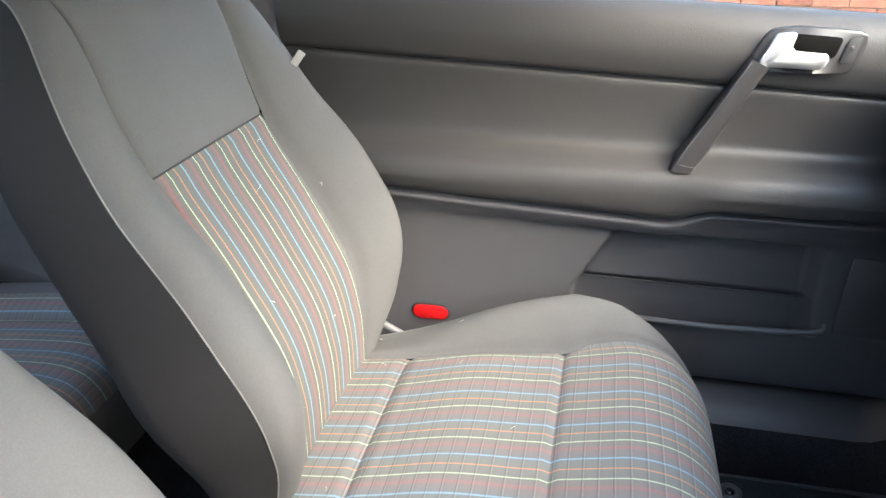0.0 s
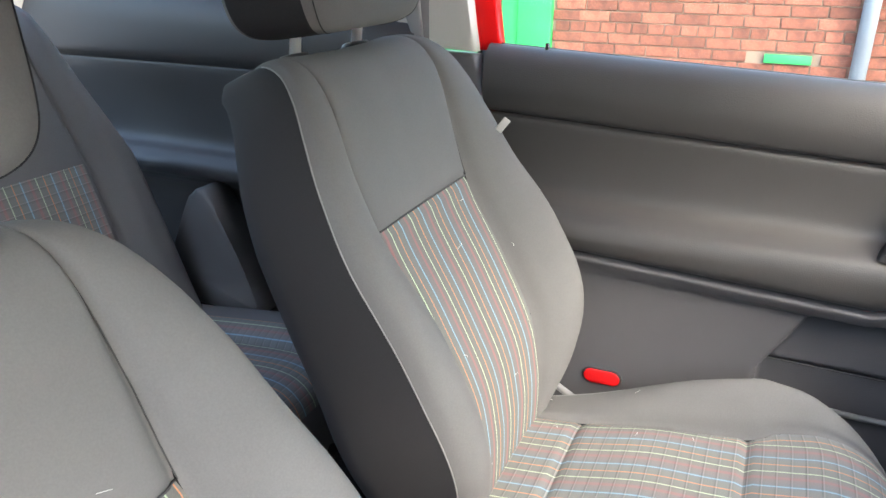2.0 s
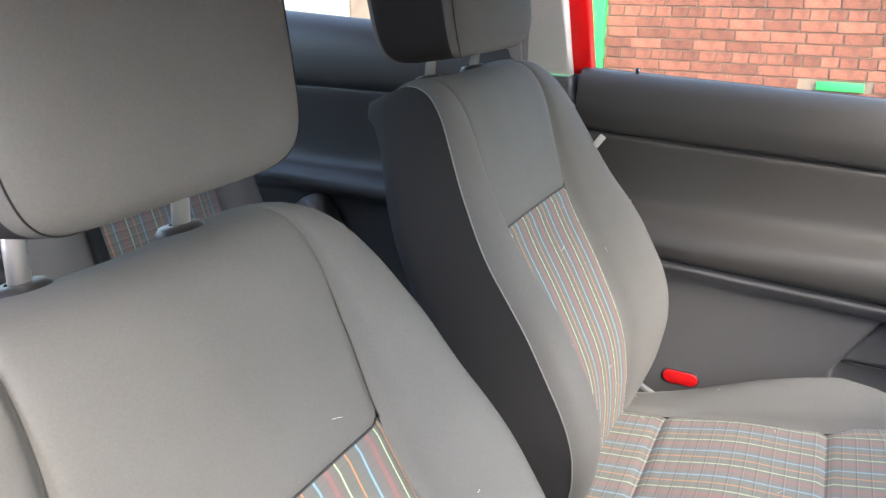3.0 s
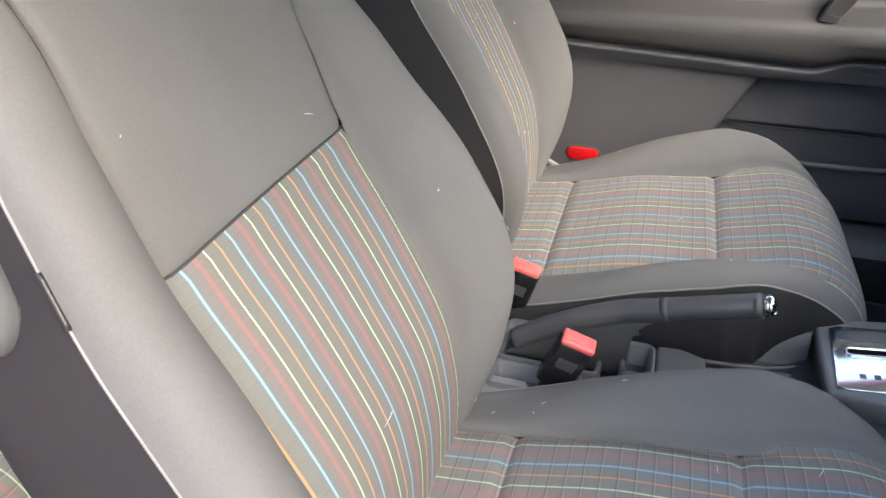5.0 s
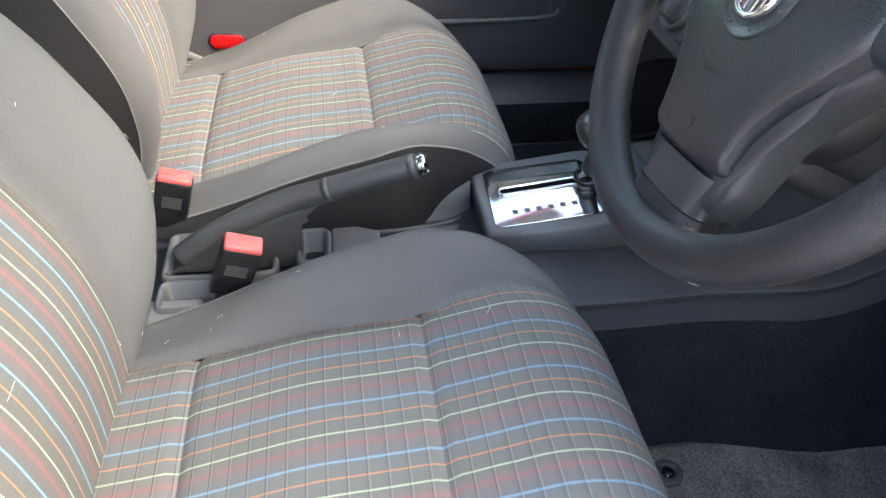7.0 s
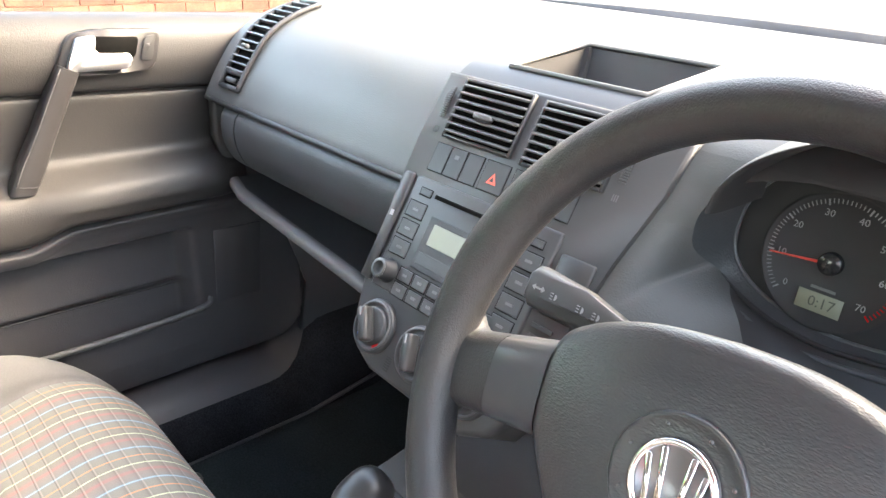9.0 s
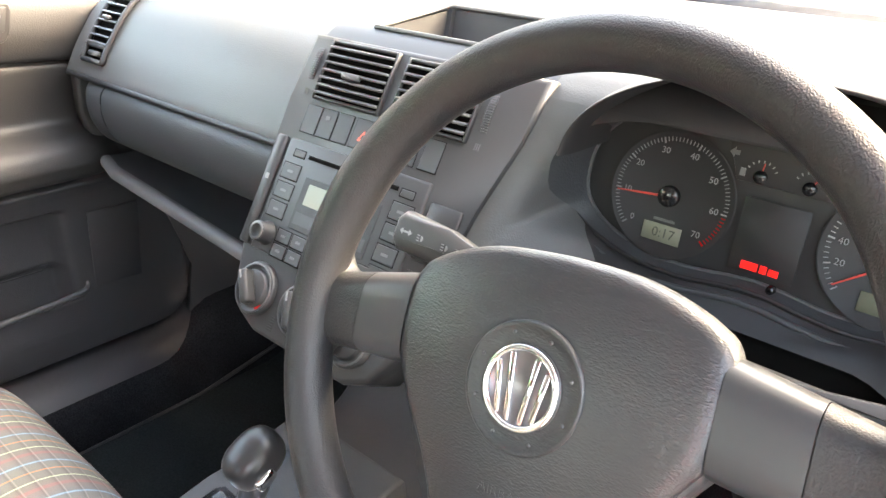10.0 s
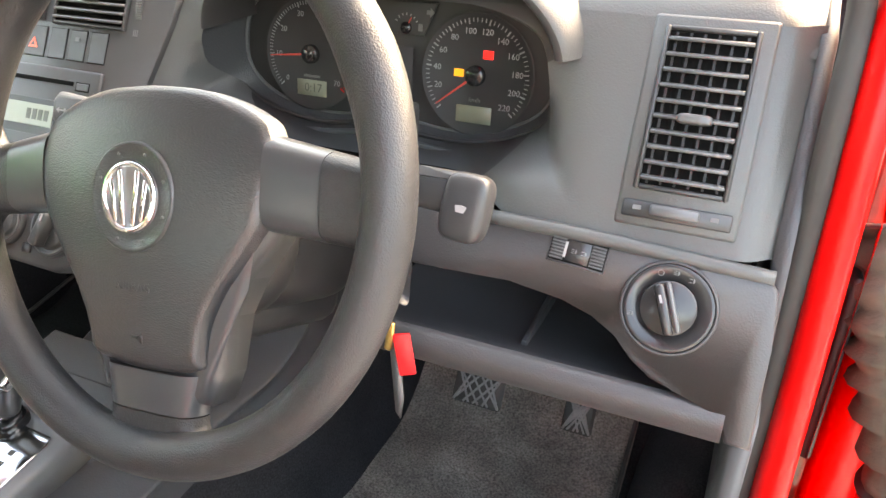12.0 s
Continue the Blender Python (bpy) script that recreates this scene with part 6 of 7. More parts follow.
def low_spoke(k, t):
    v = -0.116 - 0.062 * t
    half = 0.0425 - 0.004 * ramp(t, 0, 0.5) + 0.030 * ramp(t, 0.55, 1.0) ** 1.7
    w0 = pad_w(0, -0.12) - 0.003 + (0.002 - pad_w(0, -0.12)) * ramp(t, 0, 1)
    a = 2 * math.pi * k
    c, s_ = math.cos(a), math.sin(a)
    return WM @ Vector((half * math.copysign(abs(c) ** 0.55, c), v, w0 - 0.010 + 0.011 * math.copysign(abs(s_) ** 0.7, s_) - 0.006 * abs(c) ** 4))


part("spoke_trim", grid(low_spoke, [i / 40 for i in range(40)], lin(0.06, 0.50, 10), wrap=True), SPOKETRIM, wheel, "smooth grey lower spoke trim")
part("spoke", grid(low_spoke, [i / 40 for i in range(40)], lin(0.515, 1.0, 14), wrap=True), WHEELSKIN, wheel, "grained lower spoke")
part("wheel_back", blob(0.075, 0.075, 0.035, WM @ pose(0, -0.02, -0.045), 0.6, 0.8), BLACK, wheel, "dark wheel hub")
# skirt under the cover, set back between the spokes
skirt = [(0.10, 0.0), (0.088, -0.03), (0.07, -0.055), (0.058, -0.08), (0.053, -0.118), (0.045, -0.14), (-0.045, -0.14), (-0.053, -0.118), (-0.058, -0.08), (-0.07, -0.055), (-0.088, -0.03), (-0.10, 0.0)]
part("hub_skirt", prism(skirt, 0.030, WM @ pose(0, 0, -0.036), 0.008, 2), SPOKETRIM, wheel, "smooth grey hub shroud")

# ---- steering column and stalks ----
column = thing("steering_column", "dark plastic steering column shroud", "steering column", at=(0.327, 0.36, 0.95))
cm = basis(Vector((0.327, 0.242, 1.033)) - 0.03 * WV - 0.105 * WN, WU, WV, WN)
part("shroud", blob(0.062, 0.058, 0.085, cm, 0.35, 0.55, 40, 20), BLACK, column, "dark column shroud")
part("lower_shroud", box(-0.048, 0.048, -0.075, -0.02, -0.075, 0.062, 0.016, cm, seg=3), BLACK, column, "lower shroud")
part("ignition_lock", revolve([(0.019, -0.02), (0.019, 0.012), (0.017, 0.015), (0.0, 0.015)], basis((0.436, 0.338, 0.943), (1, 0, 0), (0, 0.4, 0.92), (0.45, -0.82, 0.36)), 28), BLACK, column, "black ignition lock")


def stalk(sg, m, name, label):
    s = thing(name, label, "control stalk", at=m.translation)
    arm = [(0, 0), (0.045, 0.003), (0.075, 0.010), (0.118, 0.013), (0.124, 0.006), (0.124, -0.010), (0.118, -0.017), (0.070, -0.018), (0.04, -0.012), (0, -0.008)]
    part("stalk_body", prism([(sg * a, b) for a, b in arm], 0.013, m @ pose(0, 0, -0.0065), 0.0055, 3), STACK, s, "stalk")
    return s


ml = basis((0.268, 0.330, 1.033), (1, 0, 0), (0, 0.42, 0.907), (0, -0.907, 0.42)) @ pose(0, 0, 0, 0, 0, 0)
sl = stalk(-1, ml, "indicator_stalk", "dark indicator and light stalk beside the wheel")
part("arrow_mark", prism([(-0.0058, 0), (-0.003, 0.0022), (-0.003, 0.0007), (0.003, 0.0007), (0.003, 0.0022), (0.0058, 0), (0.003, -0.0022), (0.003, -0.0007), (-0.003, -0.0007), (-0.003, -0.0022)], 0.0005, ml @ pose(-0.111, -0.002, 0.0064)), WHITEINK, sl, smooth=False)
half = [(0.0019 * math.cos(t), 0.0022 * math.sin(t)) for t in lin(-1.571, 1.571, 9)]
for dx, turn in ((-0.096, 0), (-0.073, 0), (-0.060, 0)):
    part("lamp_mark", prism(half, 0.0005, ml @ pose(dx, -0.003, 0.0064, 0, 0, turn)), WHITEINK, sl, smooth=False)
for dx in (-0.0985, -0.0757, -0.0627):
    for j in range(3):
        part("lamp_mark", box(-0.0014, 0.0010, -0.0003, 0.0003, 0, 0.0005, 0, ml @ pose(dx, -0.0050 + 0.0020 * j, 0.0064)), WHITEINK, sl, smooth=False)
mr = basis((0.398, 0.338, 1.028), (1, 0, 0), (0, 0.42, 0.907), (0, -0.907, 0.42)) @ pose(0, 0, 0, 0, 0, -4)
sr = stalk(1, mr, "wiper_stalk", "grey wiper stalk beside the wheel")
part("stalk_end", blob(0.016, 0.023, 0.012, mr @ pose(0.112, -0.010, 0.0), 0.45, 0.5, 24, 12), STACK, sr, "grey stalk end")
part("wiper_mark", prism([(-0.0028, -0.0022), (0.0028, -0.0022), (0.004, 0.002), (0.0, 0.0027), (-0.004, 0.002)], 0.0005, mr @ pose(0.112, -0.011, 0.0122)), WHITEINK, sr, smooth=False)

# ---- keys ----
keys = thing("car_keys", "car key in the ignition with ring and red tag hanging", "keys", at=(0.43, 0.33, 0.92))
part("key_head", blob(0.015, 0.008, 0.017, pose(0.443, 0.312, 0.938, 20, 20, 15), 0.5, 0.6, 24, 14), BLACK, keys, "black key head")
part("key_badge", revolve([(0.0065, 0), (0.007, 0.0012), (0, 0.0013)], pose(0.443, 0.3035, 0.942, 70, 0, 10), 20), material("pale_badge", (0.6, 0.62, 0.7), 0.3, metal=0.5), keys, "round pale badge")
part("key_ring", tube([(0.449 + 0.009 * math.cos(a), 0.309 + 0.004 * math.sin(a), 0.922 + 0.011 * math.sin(a)) for a in lin(0, 6.28, 25)[:-1]], 0.001, 8, closed=True), STEEL, keys, "steel ring")
part("key_clip", box(-0.003, 0.003, -0.002, 0.002, -0.013, 0.013, 0.0015, pose(0.456, 0.312, 0.905, 0, 10, 0)), material("brass", (0.75, 0.5, 0.18), 0.3, metal=1.0), keys, "brass clip")
part("red_tag", box(-0.0065, 0.0065, -0.0015, 0.0015, -0.019, 0.019, 0.001, pose(0.466, 0.315, 0.889, 0, -6, 25)), material("red_tag_plastic", (0.7, 0.01, 0.015), 0.4), keys, "bright red tag")
part("spare_key", prism([(-0.004, 0), (0.004, 0), (0.0055, -0.05), (0.002, -0.072), (-0.002, -0.066)], 0.002, pose(0.458, 0.316, 0.896, 90, 0, 0)), SATIN, keys, "hanging key blade")

# ---- centre console ----
console = thing("centre_console", "dark plastic centre console with grey storage trays", "centre console", at=(0.01, 0.0, FLOOR))


def tunnel(k, y):
    base = crom([(-0.165, FLOOR), (-0.15, 0.47), (-0.125, 0.545), (-0.10, 0.565), (0.115, 0.565), (0.14, 0.545), (0.165, 0.47), (0.185, FLOOR)], k)
    wide = 1 + 0.25 * ramp(y, 0.36, 0.60)
    x = 0.01 + (base[0] - 0.01) * wide
    return (x, y, base[1] + (0.035 * ramp(y, 0.10, 0.2) + 0.02 * ramp(y, 0.3, 0.6)) * ramp(base[1], 0.46, 0.56) + 0.10 * ramp(y, 0.5, 0.72) * ramp(base[1], 0.46, 0.56))


TUNNEL = material("tunnel_plastic", (0.038, 0.040, 0.045), 0.45, vary=0.08, vscale=5, grain=0.2, gscale=500, kind="leather")
part("tunnel_cover", grid(tunnel, lin(1.75, 5.25, 30), lin(-0.75, 0.70, 60)), TUNNEL, console, "dark tunnel cover")
part("tunnel_carpet", grid(tunnel, lin(0, 1.75, 10), lin(-0.75, 0.95, 60)), CARPET, console, "black tunnel carpet")
part("tunnel_carpet", grid(tunnel, lin(5.25, 7, 10), lin(-0.75, 0.95, 60)), CARPET, console, "black tunnel carpet")
# selector surround: raised sloping block
gm = basis((-0.025, 0.150, 0.622), (1, 0, 0), (0, 0.992, 0.125), (0, -0.125, 0.992))
block = [(-0.088, 0.0), (0.060, 0.0), (0.066, 0.05), (0.074, 0.15), (0.082, 0.27), (-0.100, 0.27), (-0.098, 0.15), (-0.096, 0.05)]
SURROUND = material("selector_plastic", (0.130, 0.133, 0.137), 0.45, vary=0.06, grain=0.1, gscale=700)
part("selector_surround", prism([(-0.088, 0.0), (0.060, 0.0), (0.066, 0.05), (0.0755, 0.172), (-0.0985, 0.172), (-0.096, 0.15), (-0.094, 0.05)], 0.040, gm @ pose(0, 0, -0.036), 0.007, 3), SURROUND, console, "grey selector surround")
part("console_front", prism([(0.0758, 0.1735), (0.084, 0.29), (-0.102, 0.29), (-0.0988, 0.1735)], 0.038, gm @ pose(0, 0, -0.036), 0.006, 3), DASH_LOW, console, "dark console front")
part("surround_skirt", prism([(a * 1.02, b) for a, b in block], 0.05, gm @ pose(0, 0.002, -0.090), 0.004), DOOR_LOW, console, "dark skirt")
part("surround_joint", tube([gm @ Vector((-0.099, 0.235, 0.0022)), gm @ Vector((0.080, 0.235, 0.0022))], 0.0009, 5), SEAM, console)
sel = part("selector_plate", prism([(-0.070, 0.016), (0.048, 0.010), (0.0515, 0.02), (0.054, 0.140), (0.050, 0.150), (-0.066, 0.154), (-0.073, 0.146), (-0.076, 0.026)], 0.0035, gm @ pose(0, 0, 0.0035), 0.0012), CHROME, console, "chrome selector plate")
part("gate", prism([(-0.068, 0.022), (-0.046, 0.020), (-0.043, 0.145), (-0.064, 0.147)], 0.0008, gm @ pose(0, 0, 0.0070)), GLOSS, sel, "glossy dark strip", smooth=False)
slot = [(-0.020 + 0.0075 * math.cos(a), (0.036 if math.sin(a) < 0 else 0.142) + 0.0075 * math.sin(a)) for a in lin(0, 6.283, 25)[:-1]]
part("gate_slot", prism(slot, 0.0008, gm @ pose(0, 0, 0.0071)), VOID, sel, "black lever slot", smooth=False)
part("slot_rim", tube([gm @ Vector((x * 1.0, y, 0.0078)) for x, y in slot], 0.0022, 8, closed=True), CHROME, sel, "raised chrome slot rim")
for k in range(6):
    y = 0.040 + 0.0155 * k
    part("gear_mark", box(0.022, 0.030, y - 0.0035, y + 0.0035, 0.0069, 0.0076, m=gm), DIMINK, sel, smooth=False)
KNOB = material("worn_black_knob", (0.03, 0.03, 0.031), 0.3, vary=0.1)
lever = thing("gear_selector", "black automatic gear selector with chrome button", "gear lever", at=gm @ Vector((-0.014, 0.144, 0)))
part("boot", blob(0.020, 0.020, 0.012, gm @ pose(-0.012, 0.148, 0.012), 0.6, 0.7, 20, 10), GLOSS, lever, "glossy black collar")
part("collar", revolve([(0.011, 0.0), (0.0115, 0.018), (0.010, 0.026), (0, 0.027)], gm @ pose(-0.012, 0.147, 0.012, -6, 0, 0), 20), CHROME, lever, "chrome collar")
part("knob", tube([gm @ Vector(p) for p in ((-0.008, 0.150, 0.030), (0.000, 0.155, 0.054), (0.008, 0.161, 0.080), (0.014, 0.163, 0.102), (0.018, 0.156, 0.115))], [0.0145, 0.0155, 0.0165, 0.0185, 0.0155], 18, smooth=18), KNOB, lever, "black grip")
part("knob_head", blob(0.024, 0.032, 0.023, gm @ pose(0.018, 0.152, 0.108, 18, 0, 0), 0.7, 0.8, 24, 14), KNOB, lever, "rounded grip head")
part("release_button", blob(0.0055, 0.012, 0.008, gm @ pose(0.0400, 0.146, 0.098, 20, 0, 0), 0.5, 0.6, 16, 8), CHROME, lever, "chrome release button")
# rear storage trays either side of the handbrake
tray_out = [(-0.072, -0.262), (0.092, -0.262), (0.100, -0.25), (0.098, -0.045), (0.068, 0.148), (-0.086, 0.148), (-0.080, -0.045), (-0.078, -0.25)]
part("tray_base", prism(tray_out, 0.014, pose(0, 0, 0.550), 0.004), MIDGREY, console, "grey console base")


def pan(x0, x1, y0, y1, z0, z1, wall, name, mat_, label):
    """An open tray: a ring of rounded walls round a sunken floor."""
    bm = bmesh.new()
    loops = []
    for inset, z, r in ((0, z0, 0.012), (0, z1 - 0.004, 0.012), (0.003, z1, 0.010), (wall - 0.003, z1, 0.008), (wall, z1 - 0.004, 0.007), (wall + 0.003, z0 + 0.004, 0.006), (wall + 0.010, z0 + 0.001, 0.004)):
        ring = []
        for cx, cy, a0 in ((x1 - inset - r, y1 - inset - r, 0), (x0 + inset + r, y1 - inset - r, 90), (x0 + inset + r, y0 + inset + r, 180), (x1 - inset - r, y0 + inset + r, 270)):
            ring += [bm.verts.new((cx + r * math.cos(radians(a0 + 22.5 * q)), cy + r * math.sin(radians(a0 + 22.5 * q)), z)) for q in range(5)]
        loops.append(ring)
    for A, B in zip(loops, loops[1:]):
        for i in range(20):
            bm.faces.new((A[i], A[(i + 1) % 20], B[(i + 1) % 20], B[i]))
    bm.faces.new(loops[-1])
    return part(name, bm, mat_, console, label)


for x0, x1, y0, y1 in ((-0.052, 0.038, -0.248, -0.110), (0.040, 0.094, -0.248, -0.130)):
    pan(x0, x1, y0, y1, 0.562, 0.592, 0.007, "storage_tray", MIDGREY, "grey-rimmed storage tray")
    part("tray_floor", box(x0 + 0.014, x1 - 0.014, y0 + 0.014, y1 - 0.014, 0.5632, 0.5660), DARKTRAY, console, "dark tray floor", smooth=False)
# grey holder with a dark opening in front of the handbrake
pan(-0.036, 0.034, -0.088, -0.044, 0.562, 0.601, 0.007, "coin_holder", MIDGREY, "grey coin holder")
part("holder_floor", box(-0.026, 0.024, -0.078, -0.054, 0.5635, 0.5665), VOID, console, "dark opening", smooth=False)
part("holder_block", prism([(-0.036, -0.0435), (0.036, -0.0435), (0.040, -0.012), (0.030, 0.018), (-0.026, 0.018), (-0.038, -0.012)], 0.037, pose(0, 0, 0.563), 0.007, 3), MIDGREY, console, "grey holder block")
# open cubby between the holder and the selector, with sloping sides


def cubby(k, y):
    top = 0.566 + 0.050 * ramp(y, 0.03, 0.16) + 0.012 * (y - 0.02)
    x, h = crom([(-0.100, top), (-0.094, top), (-0.088, top - 0.010), (-0.080, 0.571), (-0.066, 0.565), (0.050, 0.565), (0.062, 0.571), (0.068, top - 0.010), (0.074, top), (0.080, top)], k)
    return (x, y, max(h, 0.5645))


part("cubby", grid(cubby, lin(0, 9, 46), lin(0.018, 0.148, 20)), MIDGREY, console, "open dark grey cubby")
for x in (-0.098, 0.078):
    part("cubby_edge", tube([(x, y, 0.566 + 0.050 * ramp(y, 0.03, 0.16) + 0.012 * (y - 0.02)) for y in lin(0.018, 0.150, 16)], 0.0028, 8), SATIN, console, "rounded cubby edge")
LEVER = material("lever_plastic", (0.044, 0.044, 0.045), 0.48, vary=0.06, grain=0.15, gscale=700)
brake = thing("handbrake", "dark grey plastic handbrake lever with chrome button", "handbrake", at=(0.005, -0.20, 0.58))
hbp = [(-0.004, -0.226, 0.590), (-0.005, -0.186, 0.6175), (-0.005, -0.132, 0.6465), (-0.003, -0.09, 0.666), (0.006, -0.05, 0.6835), (0.012, -0.02, 0.696), (0.018, 0.012, 0.7085), (0.0225, 0.055, 0.7225)]
part("lever_body", tube(hbp, [0.0150, 0.0160, 0.0160, 0.0152, 0.0140, 0.0136, 0.0138, 0.0142], 20, smooth=48, squash=1.06), LEVER, brake, "moulded lever grip")
skirt_out = [(-0.246, 0.572), (-0.222, 0.590), (-0.184, 0.617), (-0.132, 0.645), (-0.090, 0.665), (-0.052, 0.680), (-0.040, 0.678), (-0.066, 0.656), (-0.078, 0.634), (-0.080, 0.572)]
side = [crom(skirt_out, t) for t in lin(0, 9, 40)]
sharp(part("lever_skirt", prism(side, 0.026, Matrix.Translation((-0.0165, 0, 0)) @ mx, 0.006, 3), LEVER, brake, "broad lever skirt"), 20)
hb0, hb1 = Vector(hbp[6]), Vector(hbp[7])
hd = (hb1 - hb0).normalized()
part("grip_ring", tube([Vector(crom(hbp, 4.10)), Vector(crom(hbp, 4.34))], 0.01455, 20, squash=1.06), LEVER, brake, "joint band")
part("end_ring", tube([hb1 - 0.006 * hd, hb1 + 0.003 * hd], 0.0149, 20), LEVER, brake, "end collar")
part("button", tube([hb1 + 0.003 * hd, hb1 + 0.013 * hd, hb1 + 0.017 * hd], [0.0125, 0.0125, 0.0095], 18), CHROME, brake, "chrome push button")
for k in (0.004, 0.010):
    part("button_groove", tube([hb1 + k * hd, hb1 + (k + 0.0012) * hd], 0.0128, 18), BLACK, brake)


def buckle(p, tiltx, tilty, label):
    m = Matrix.Translation(p) @ pose(0, 0, 0, tiltx, tilty, 0)
    b = thing("seat_belt_buckle", label, "seat belt buckle", "belt buckles", at=p)
    part("buckle_body", box(-0.012, 0.012, -0.022, 0.022, -0.080, 0.0, 0.005, m, seg=3), GLOSS, b, "black buckle body")
    part("buckle_button", box(-0.0112, 0.0112, -0.0205, 0.0205, -0.004, 0.0055, 0.003, m, seg=2), RED_PLASTIC, b, "red release button")
    part("buckle_press", box(-0.0035, 0.0070, -0.0145, 0.0145, 0.004, 0.0068, 0.0015, m, seg=1), RED_PLASTIC, b)
    part("buckle_text", box(0.0119, 0.0125, -0.012, 0.012, -0.042, -0.024, 0, m), material("buckle_marks", (0.04, 0.04, 0.04), 0.6), b, smooth=False)
    part("buckle_stalk", box(-0.005, 0.005, -0.012, 0.012, -0.15, -0.07, 0.002, m, seg=1), BLACK, b, "belt stalk")
    return b


buckle((0.082, -0.138, 0.670), -20, 10, "red-buttoned black seat belt buckle beside the driver's seat")
buckle((-0.076, -0.232, 0.660), -16, 6, "red-buttoned black seat belt buckle beside the passenger seat")
# chrome-grey hinge covers behind the cushions
part("hinge_cover", box(0.068, 0.106, -0.262, -0.195, 0.555, 0.586, 0.006, pose(0, 0, 0)), LIGHTGREY, driver, "light grey hinge strip")
part("hinge_cover", box(-0.006, 0.006, -0.040, 0.040, -0.005, 0.005, 0.003, m=Matrix.Translation((-0.618, -0.278, 0.579)) @ pose(0, 0, 0, -29, 0, 0)), LIGHTGREY, passenger, "pale hinge strip")
part("seat_rail_cover", box(-0.068, -0.05, -0.28, 0.15, 0.50, 0.575, 0.006), BLACK, passenger, "dark side cover")

# ---- footwells ----


def floor_mat(x0, x1, y0, y1, z, mat_, name, label, eyes):
    t = thing(name, label, "floor mat", at=((x0 + x1) / 2, (y0 + y1) / 2, z))

    def fn(u, v):
        x, y = x0 + (x1 - x0) * u, y0 + (y1 - y0) * v
        h = 0.006 * min(1, 30 * min(u, 1 - u)) * min(1, 40 * min(v, 1 - v))
        return (x, y, z + h + 0.004 * noise.noise((x * 9, y * 9, 1)) + 0.10 * ramp(y, 0.72, 1.0))

    part("mat_carpet", grid(fn, lin(0, 1, 40), lin(0, 1, 50)), mat_, t, label)
    edge = [fn(0.01, 0.01), fn(0.5, 0.004), fn(0.99, 0.01), fn(0.996, 0.5), fn(0.99, 0.99), fn(0.5, 0.996), fn(0.01, 0.99), fn(0.004, 0.5)]
    part("mat_binding", tube([Vector(p) + Vector((0, 0, 0.001)) for p in edge], 0.0042, 8, closed=True), DASH_LOW, t, "bound edge")
    for ex, ey in eyes:
        mm = pose(ex, ey, z + 0.007)
        e = part("mat_eyelet", revolve([(0.009, 0.0), (0.0095, 0.0045), (0.013, 0.0055), (0.019, 0.004), (0.020, 0.0)], mm, 28), DASH_LOW, t, "round black fixing")
        part("eyelet_knob", revolve([(0.0085, 0), (0.008, 0.004), (0.0, 0.005)], mm, 20), GLOSS, e)
    return t


floor_mat(0.185, 0.590, 0.340, 0.86, FLOOR + 0.010, MAT_GREY, "driver_floor_mat", "worn grey carpet floor mat in the driver's footwell", [(0.232, 0.362)])
floor_mat(-0.602, -0.165, 0.285, 0.86, FLOOR + 0.010, MAT_DARK, "passenger_floor_mat", "dark carpet floor mat in the passenger footwell", [(-0.553, 0.313)])
for k, (x, y, z, w, h) in enumerate(((0.375, 0.70, 0.525, 0.075, 0.055), (0.515, 0.745, 0.49, 0.045, 0.062))):
    pm = basis((x, y, z), (1, 0, 0), (0, 0.55, 0.835), (0, -0.835, 0.55))
    pd = thing("pedal", "black rubber brake pedal with diamond ribs" if k == 0 else "black rubber accelerator pedal with diamond ribs", "pedal", "pedals", at=(x, y, z))
    part("pedal_pad", box(-w / 2, w / 2, -h / 2, h / 2, -0.008, 0.0, 0.005, pm), RUBBER, pd, "rubber pad")
    for i in range(5):
        for sgn in (-1, 1):
            c = -w / 2 + w * (i + 0.5) / 5
            part("pedal_rib", tube([pm @ Vector((max(-w / 2 + 0.003, min(w / 2 - 0.003, c - sgn * h * 0.35)), -h * 0.45, 0.001)), pm @ Vector((max(-w / 2 + 0.003, min(w / 2 - 0.003, c + sgn * h * 0.35)), h * 0.45, 0.001))], 0.0016, 6), LIGHTGREY, pd)
    part("pedal_arm", tube([pm @ Vector((0, 0, -0.01)), pm @ Vector((0, 0.10, -0.09)), pm @ Vector((0, 0.22, -0.12))], 0.008, 8), BLACK, pd, "steel arm")

# lint on the seat cloth
rng = random.Random(7)
bm = bmesh.new()
for put_, fn, smax in ((put_d, back_point, 0.6), (put_p, back_point, 0.6), (put_dc, cushion_point, 0.5), (put_pc, cushion_point, 0.5)):
    for i in range(9):
        k, s_ = rng.uniform(-7, 7), rng.uniform(0.05, smax)
        a, b = Vector(put_(fn(k, s_))), Vector(put_(fn(k + rng.uniform(-0.25, 0.25), s_ + rng.uniform(-0.008, 0.008))))
        up = Vector((0, 0.0012, 0.0012))
        tube([a + up, (a + b) / 2 + 1.4 * up, b + up], 0.00025, 4, bm=bm)
solo("lint", bm, LINT, "tiny pale lint fibres on the seat cloth", "lint", "stuff")

# ---- bricks of the yard wall ----


def brick_mesh(l, h):
    bm = box(0, 0.018, -l / 2, l / 2, -h / 2, h / 2, 0.003, seg=1)
    me = bpy.data.meshes.new("brick")
    bm.to_mesh(me)
    bm.free()
    me.materials.append(BRICKV)
    return me


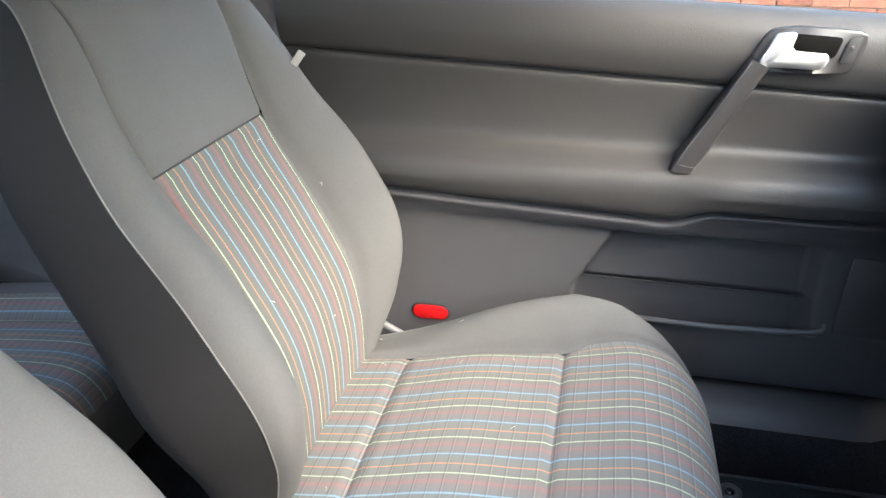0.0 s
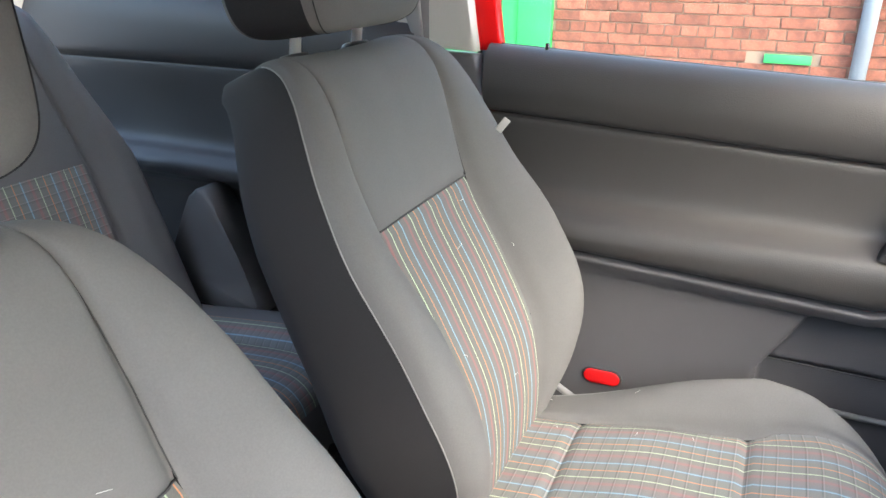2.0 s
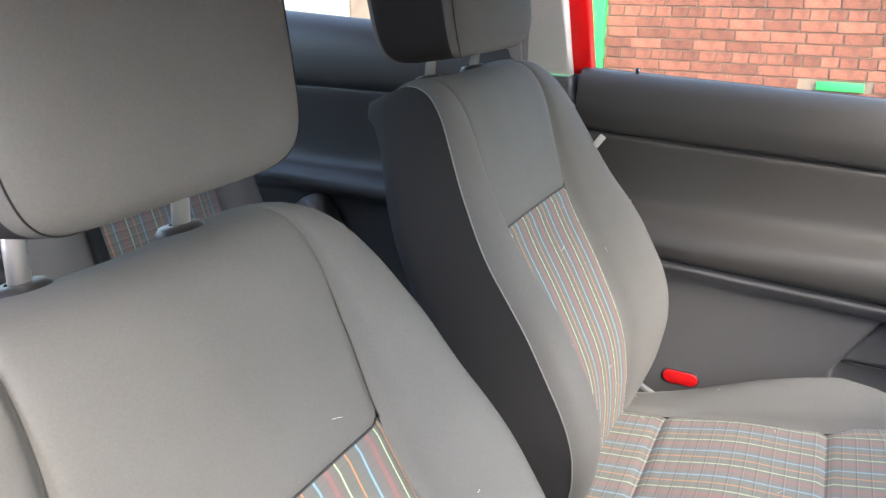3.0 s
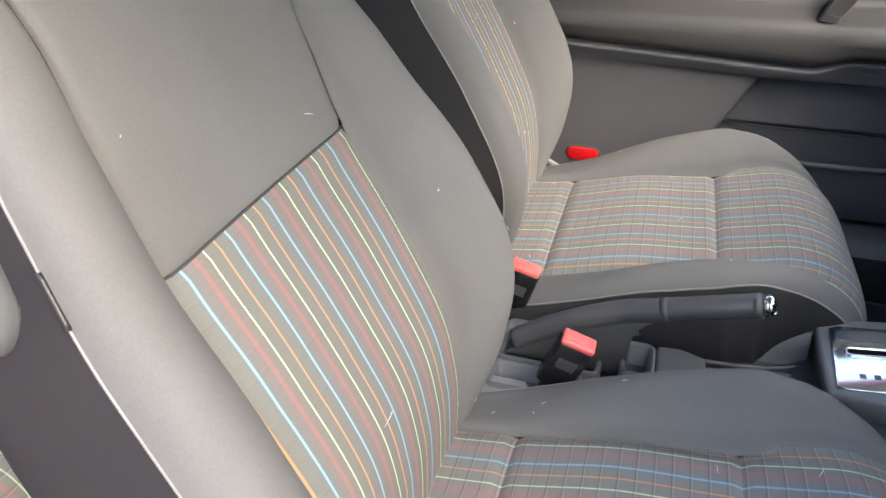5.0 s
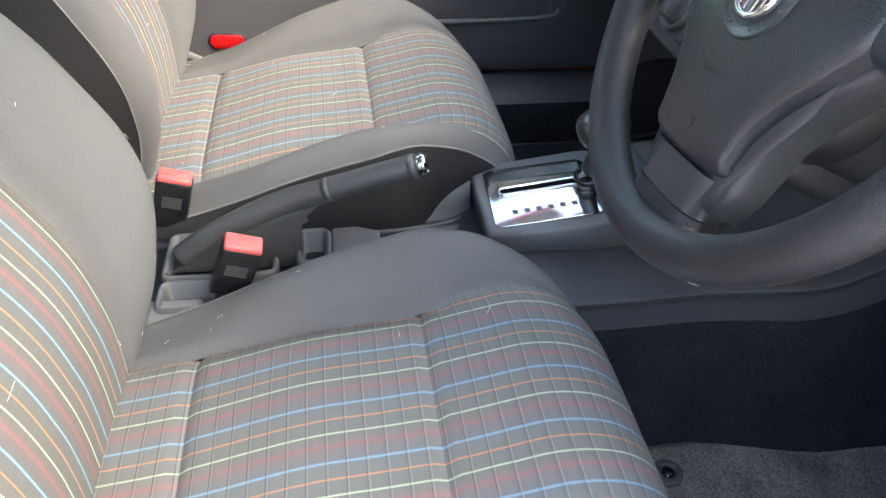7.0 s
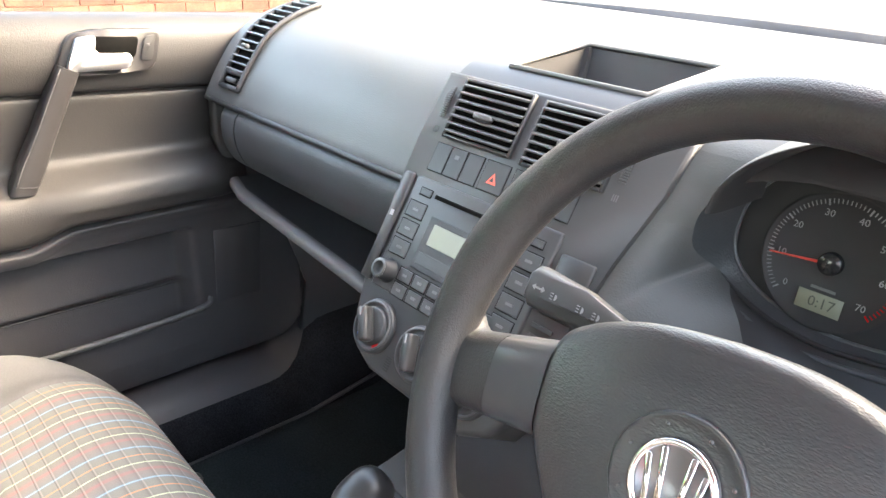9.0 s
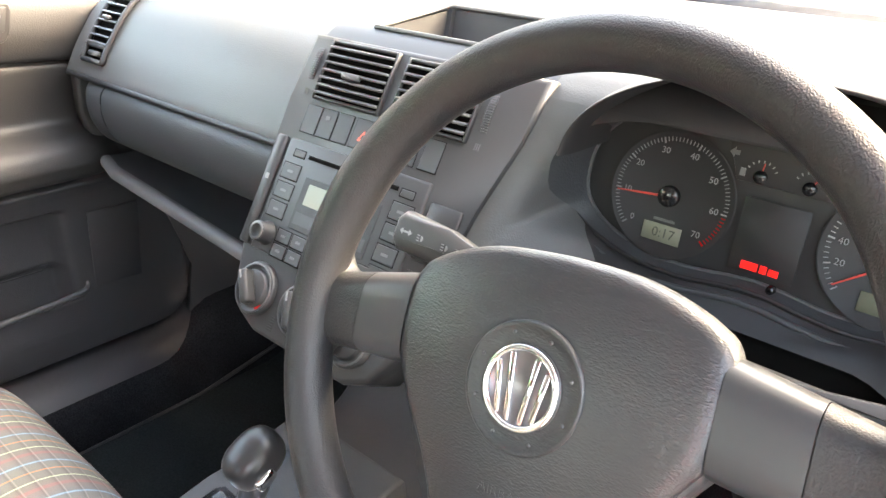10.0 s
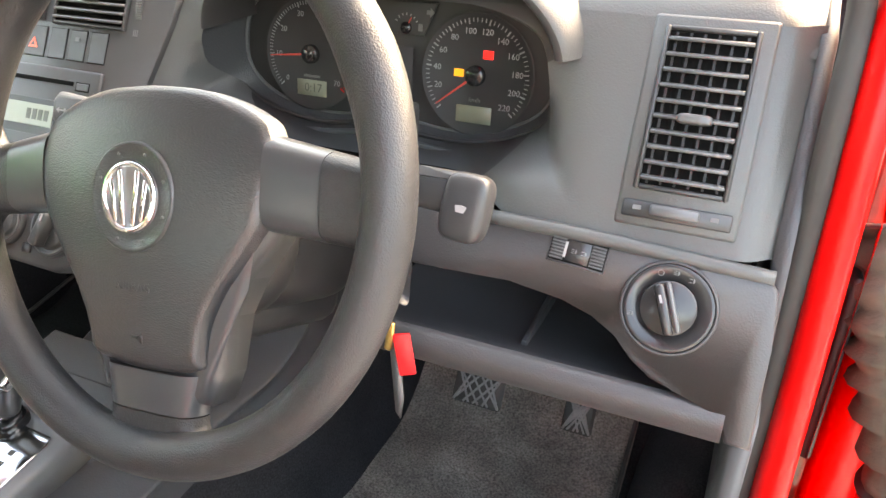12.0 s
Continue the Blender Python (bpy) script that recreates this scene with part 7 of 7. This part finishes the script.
BRICKV = BRICKM.copy()
nt = BRICKV.node_tree
info = nt.nodes.new("ShaderNodeObjectInfo")
hsv = nt.nodes.new("ShaderNodeHueSaturation")
b = nt.nodes["Principled BSDF"]
src = b.inputs["Base Color"].links[0].from_socket
mr_ = nt.nodes.new("ShaderNodeMapRange")
mr_.inputs["To Min"].default_value, mr_.inputs["To Max"].default_value = 0.65, 1.35
nt.links.new(info.outputs["Random"], mr_.inputs["Value"])
nt.links.new(mr_.outputs[0], hsv.inputs["Value"])
nt.links.new(src, hsv.inputs["Color"])
nt.links.new(hsv.outputs[0], b.inputs["Base Color"])
stretcher, header = brick_mesh(0.215, 0.065), brick_mesh(0.1025, 0.065)
rng = random.Random(7)
near, rest_v, rest_f = 0, [], []
for r in range(28):
    z = 0.045 + 0.075 * r
    head = r % 4 == 2
    step = 0.1125 if head else 0.225
    y = -1.58 - (0.05 if r % 2 else 0.0)
    while y < 11.8:
        c = y + step / 2
        y += step
        if c - step / 2 < -1.59:
            c += 0.03
        if -0.14 < c < 0.19 and 0.60 < z < 0.68:
            continue
        dx = rng.uniform(-0.002, 0.003)
        if -1.7 < c < 1.3 and 0.3 < z < 1.4 and near < 300:
            ob = new("brick", header if head else stretcher)
            ob.parent = wall
            ob.location = Vector((WALL_X - 0.012 + dx, c, z)) - wall.location
            near += 1
        else:
            l, h = (step - 0.01) / 2, 0.0325
            x0, x1 = WALL_X - 0.012 + dx, WALL_X + 0.006 + dx
            n = len(rest_v)
            rest_v += [(x1, c - l, z - h), (x1, c + l, z - h), (x1, c + l, z + h), (x1, c - l, z + h), (x0, c - l, z - h), (x0, c + l, z - h), (x0, c + l, z + h), (x0, c - l, z + h)]
            rest_f += [(n, n + 1, n + 2, n + 3), (n, n + 4, n + 5, n + 1), (n + 1, n + 5, n + 6, n + 2), (n + 2, n + 6, n + 7, n + 3), (n + 3, n + 7, n + 4, n)]
BRICKR = BRICKM.copy()
nt = BRICKR.node_tree
geo = nt.nodes.new("ShaderNodeNewGeometry")
hsv = nt.nodes.new("ShaderNodeHueSaturation")
b = nt.nodes["Principled BSDF"]
src = b.inputs["Base Color"].links[0].from_socket
mr_ = nt.nodes.new("ShaderNodeMapRange")
mr_.inputs["To Min"].default_value, mr_.inputs["To Max"].default_value = 0.65, 1.35
nt.links.new(geo.outputs["Random Per Island"], mr_.inputs["Value"])
nt.links.new(mr_.outputs[0], hsv.inputs["Value"])
nt.links.new(src, hsv.inputs["Color"])
nt.links.new(hsv.outputs[0], b.inputs["Base Color"])
me = bpy.data.meshes.new("far_bricks")
me.from_pydata(rest_v, [], rest_f)
me.materials.append(BRICKR)
far = new("far_bricks", me)
far.parent = wall
far.location = -wall.location
tagged(far, "weathered red bricks further along the wall", kind="stuff")
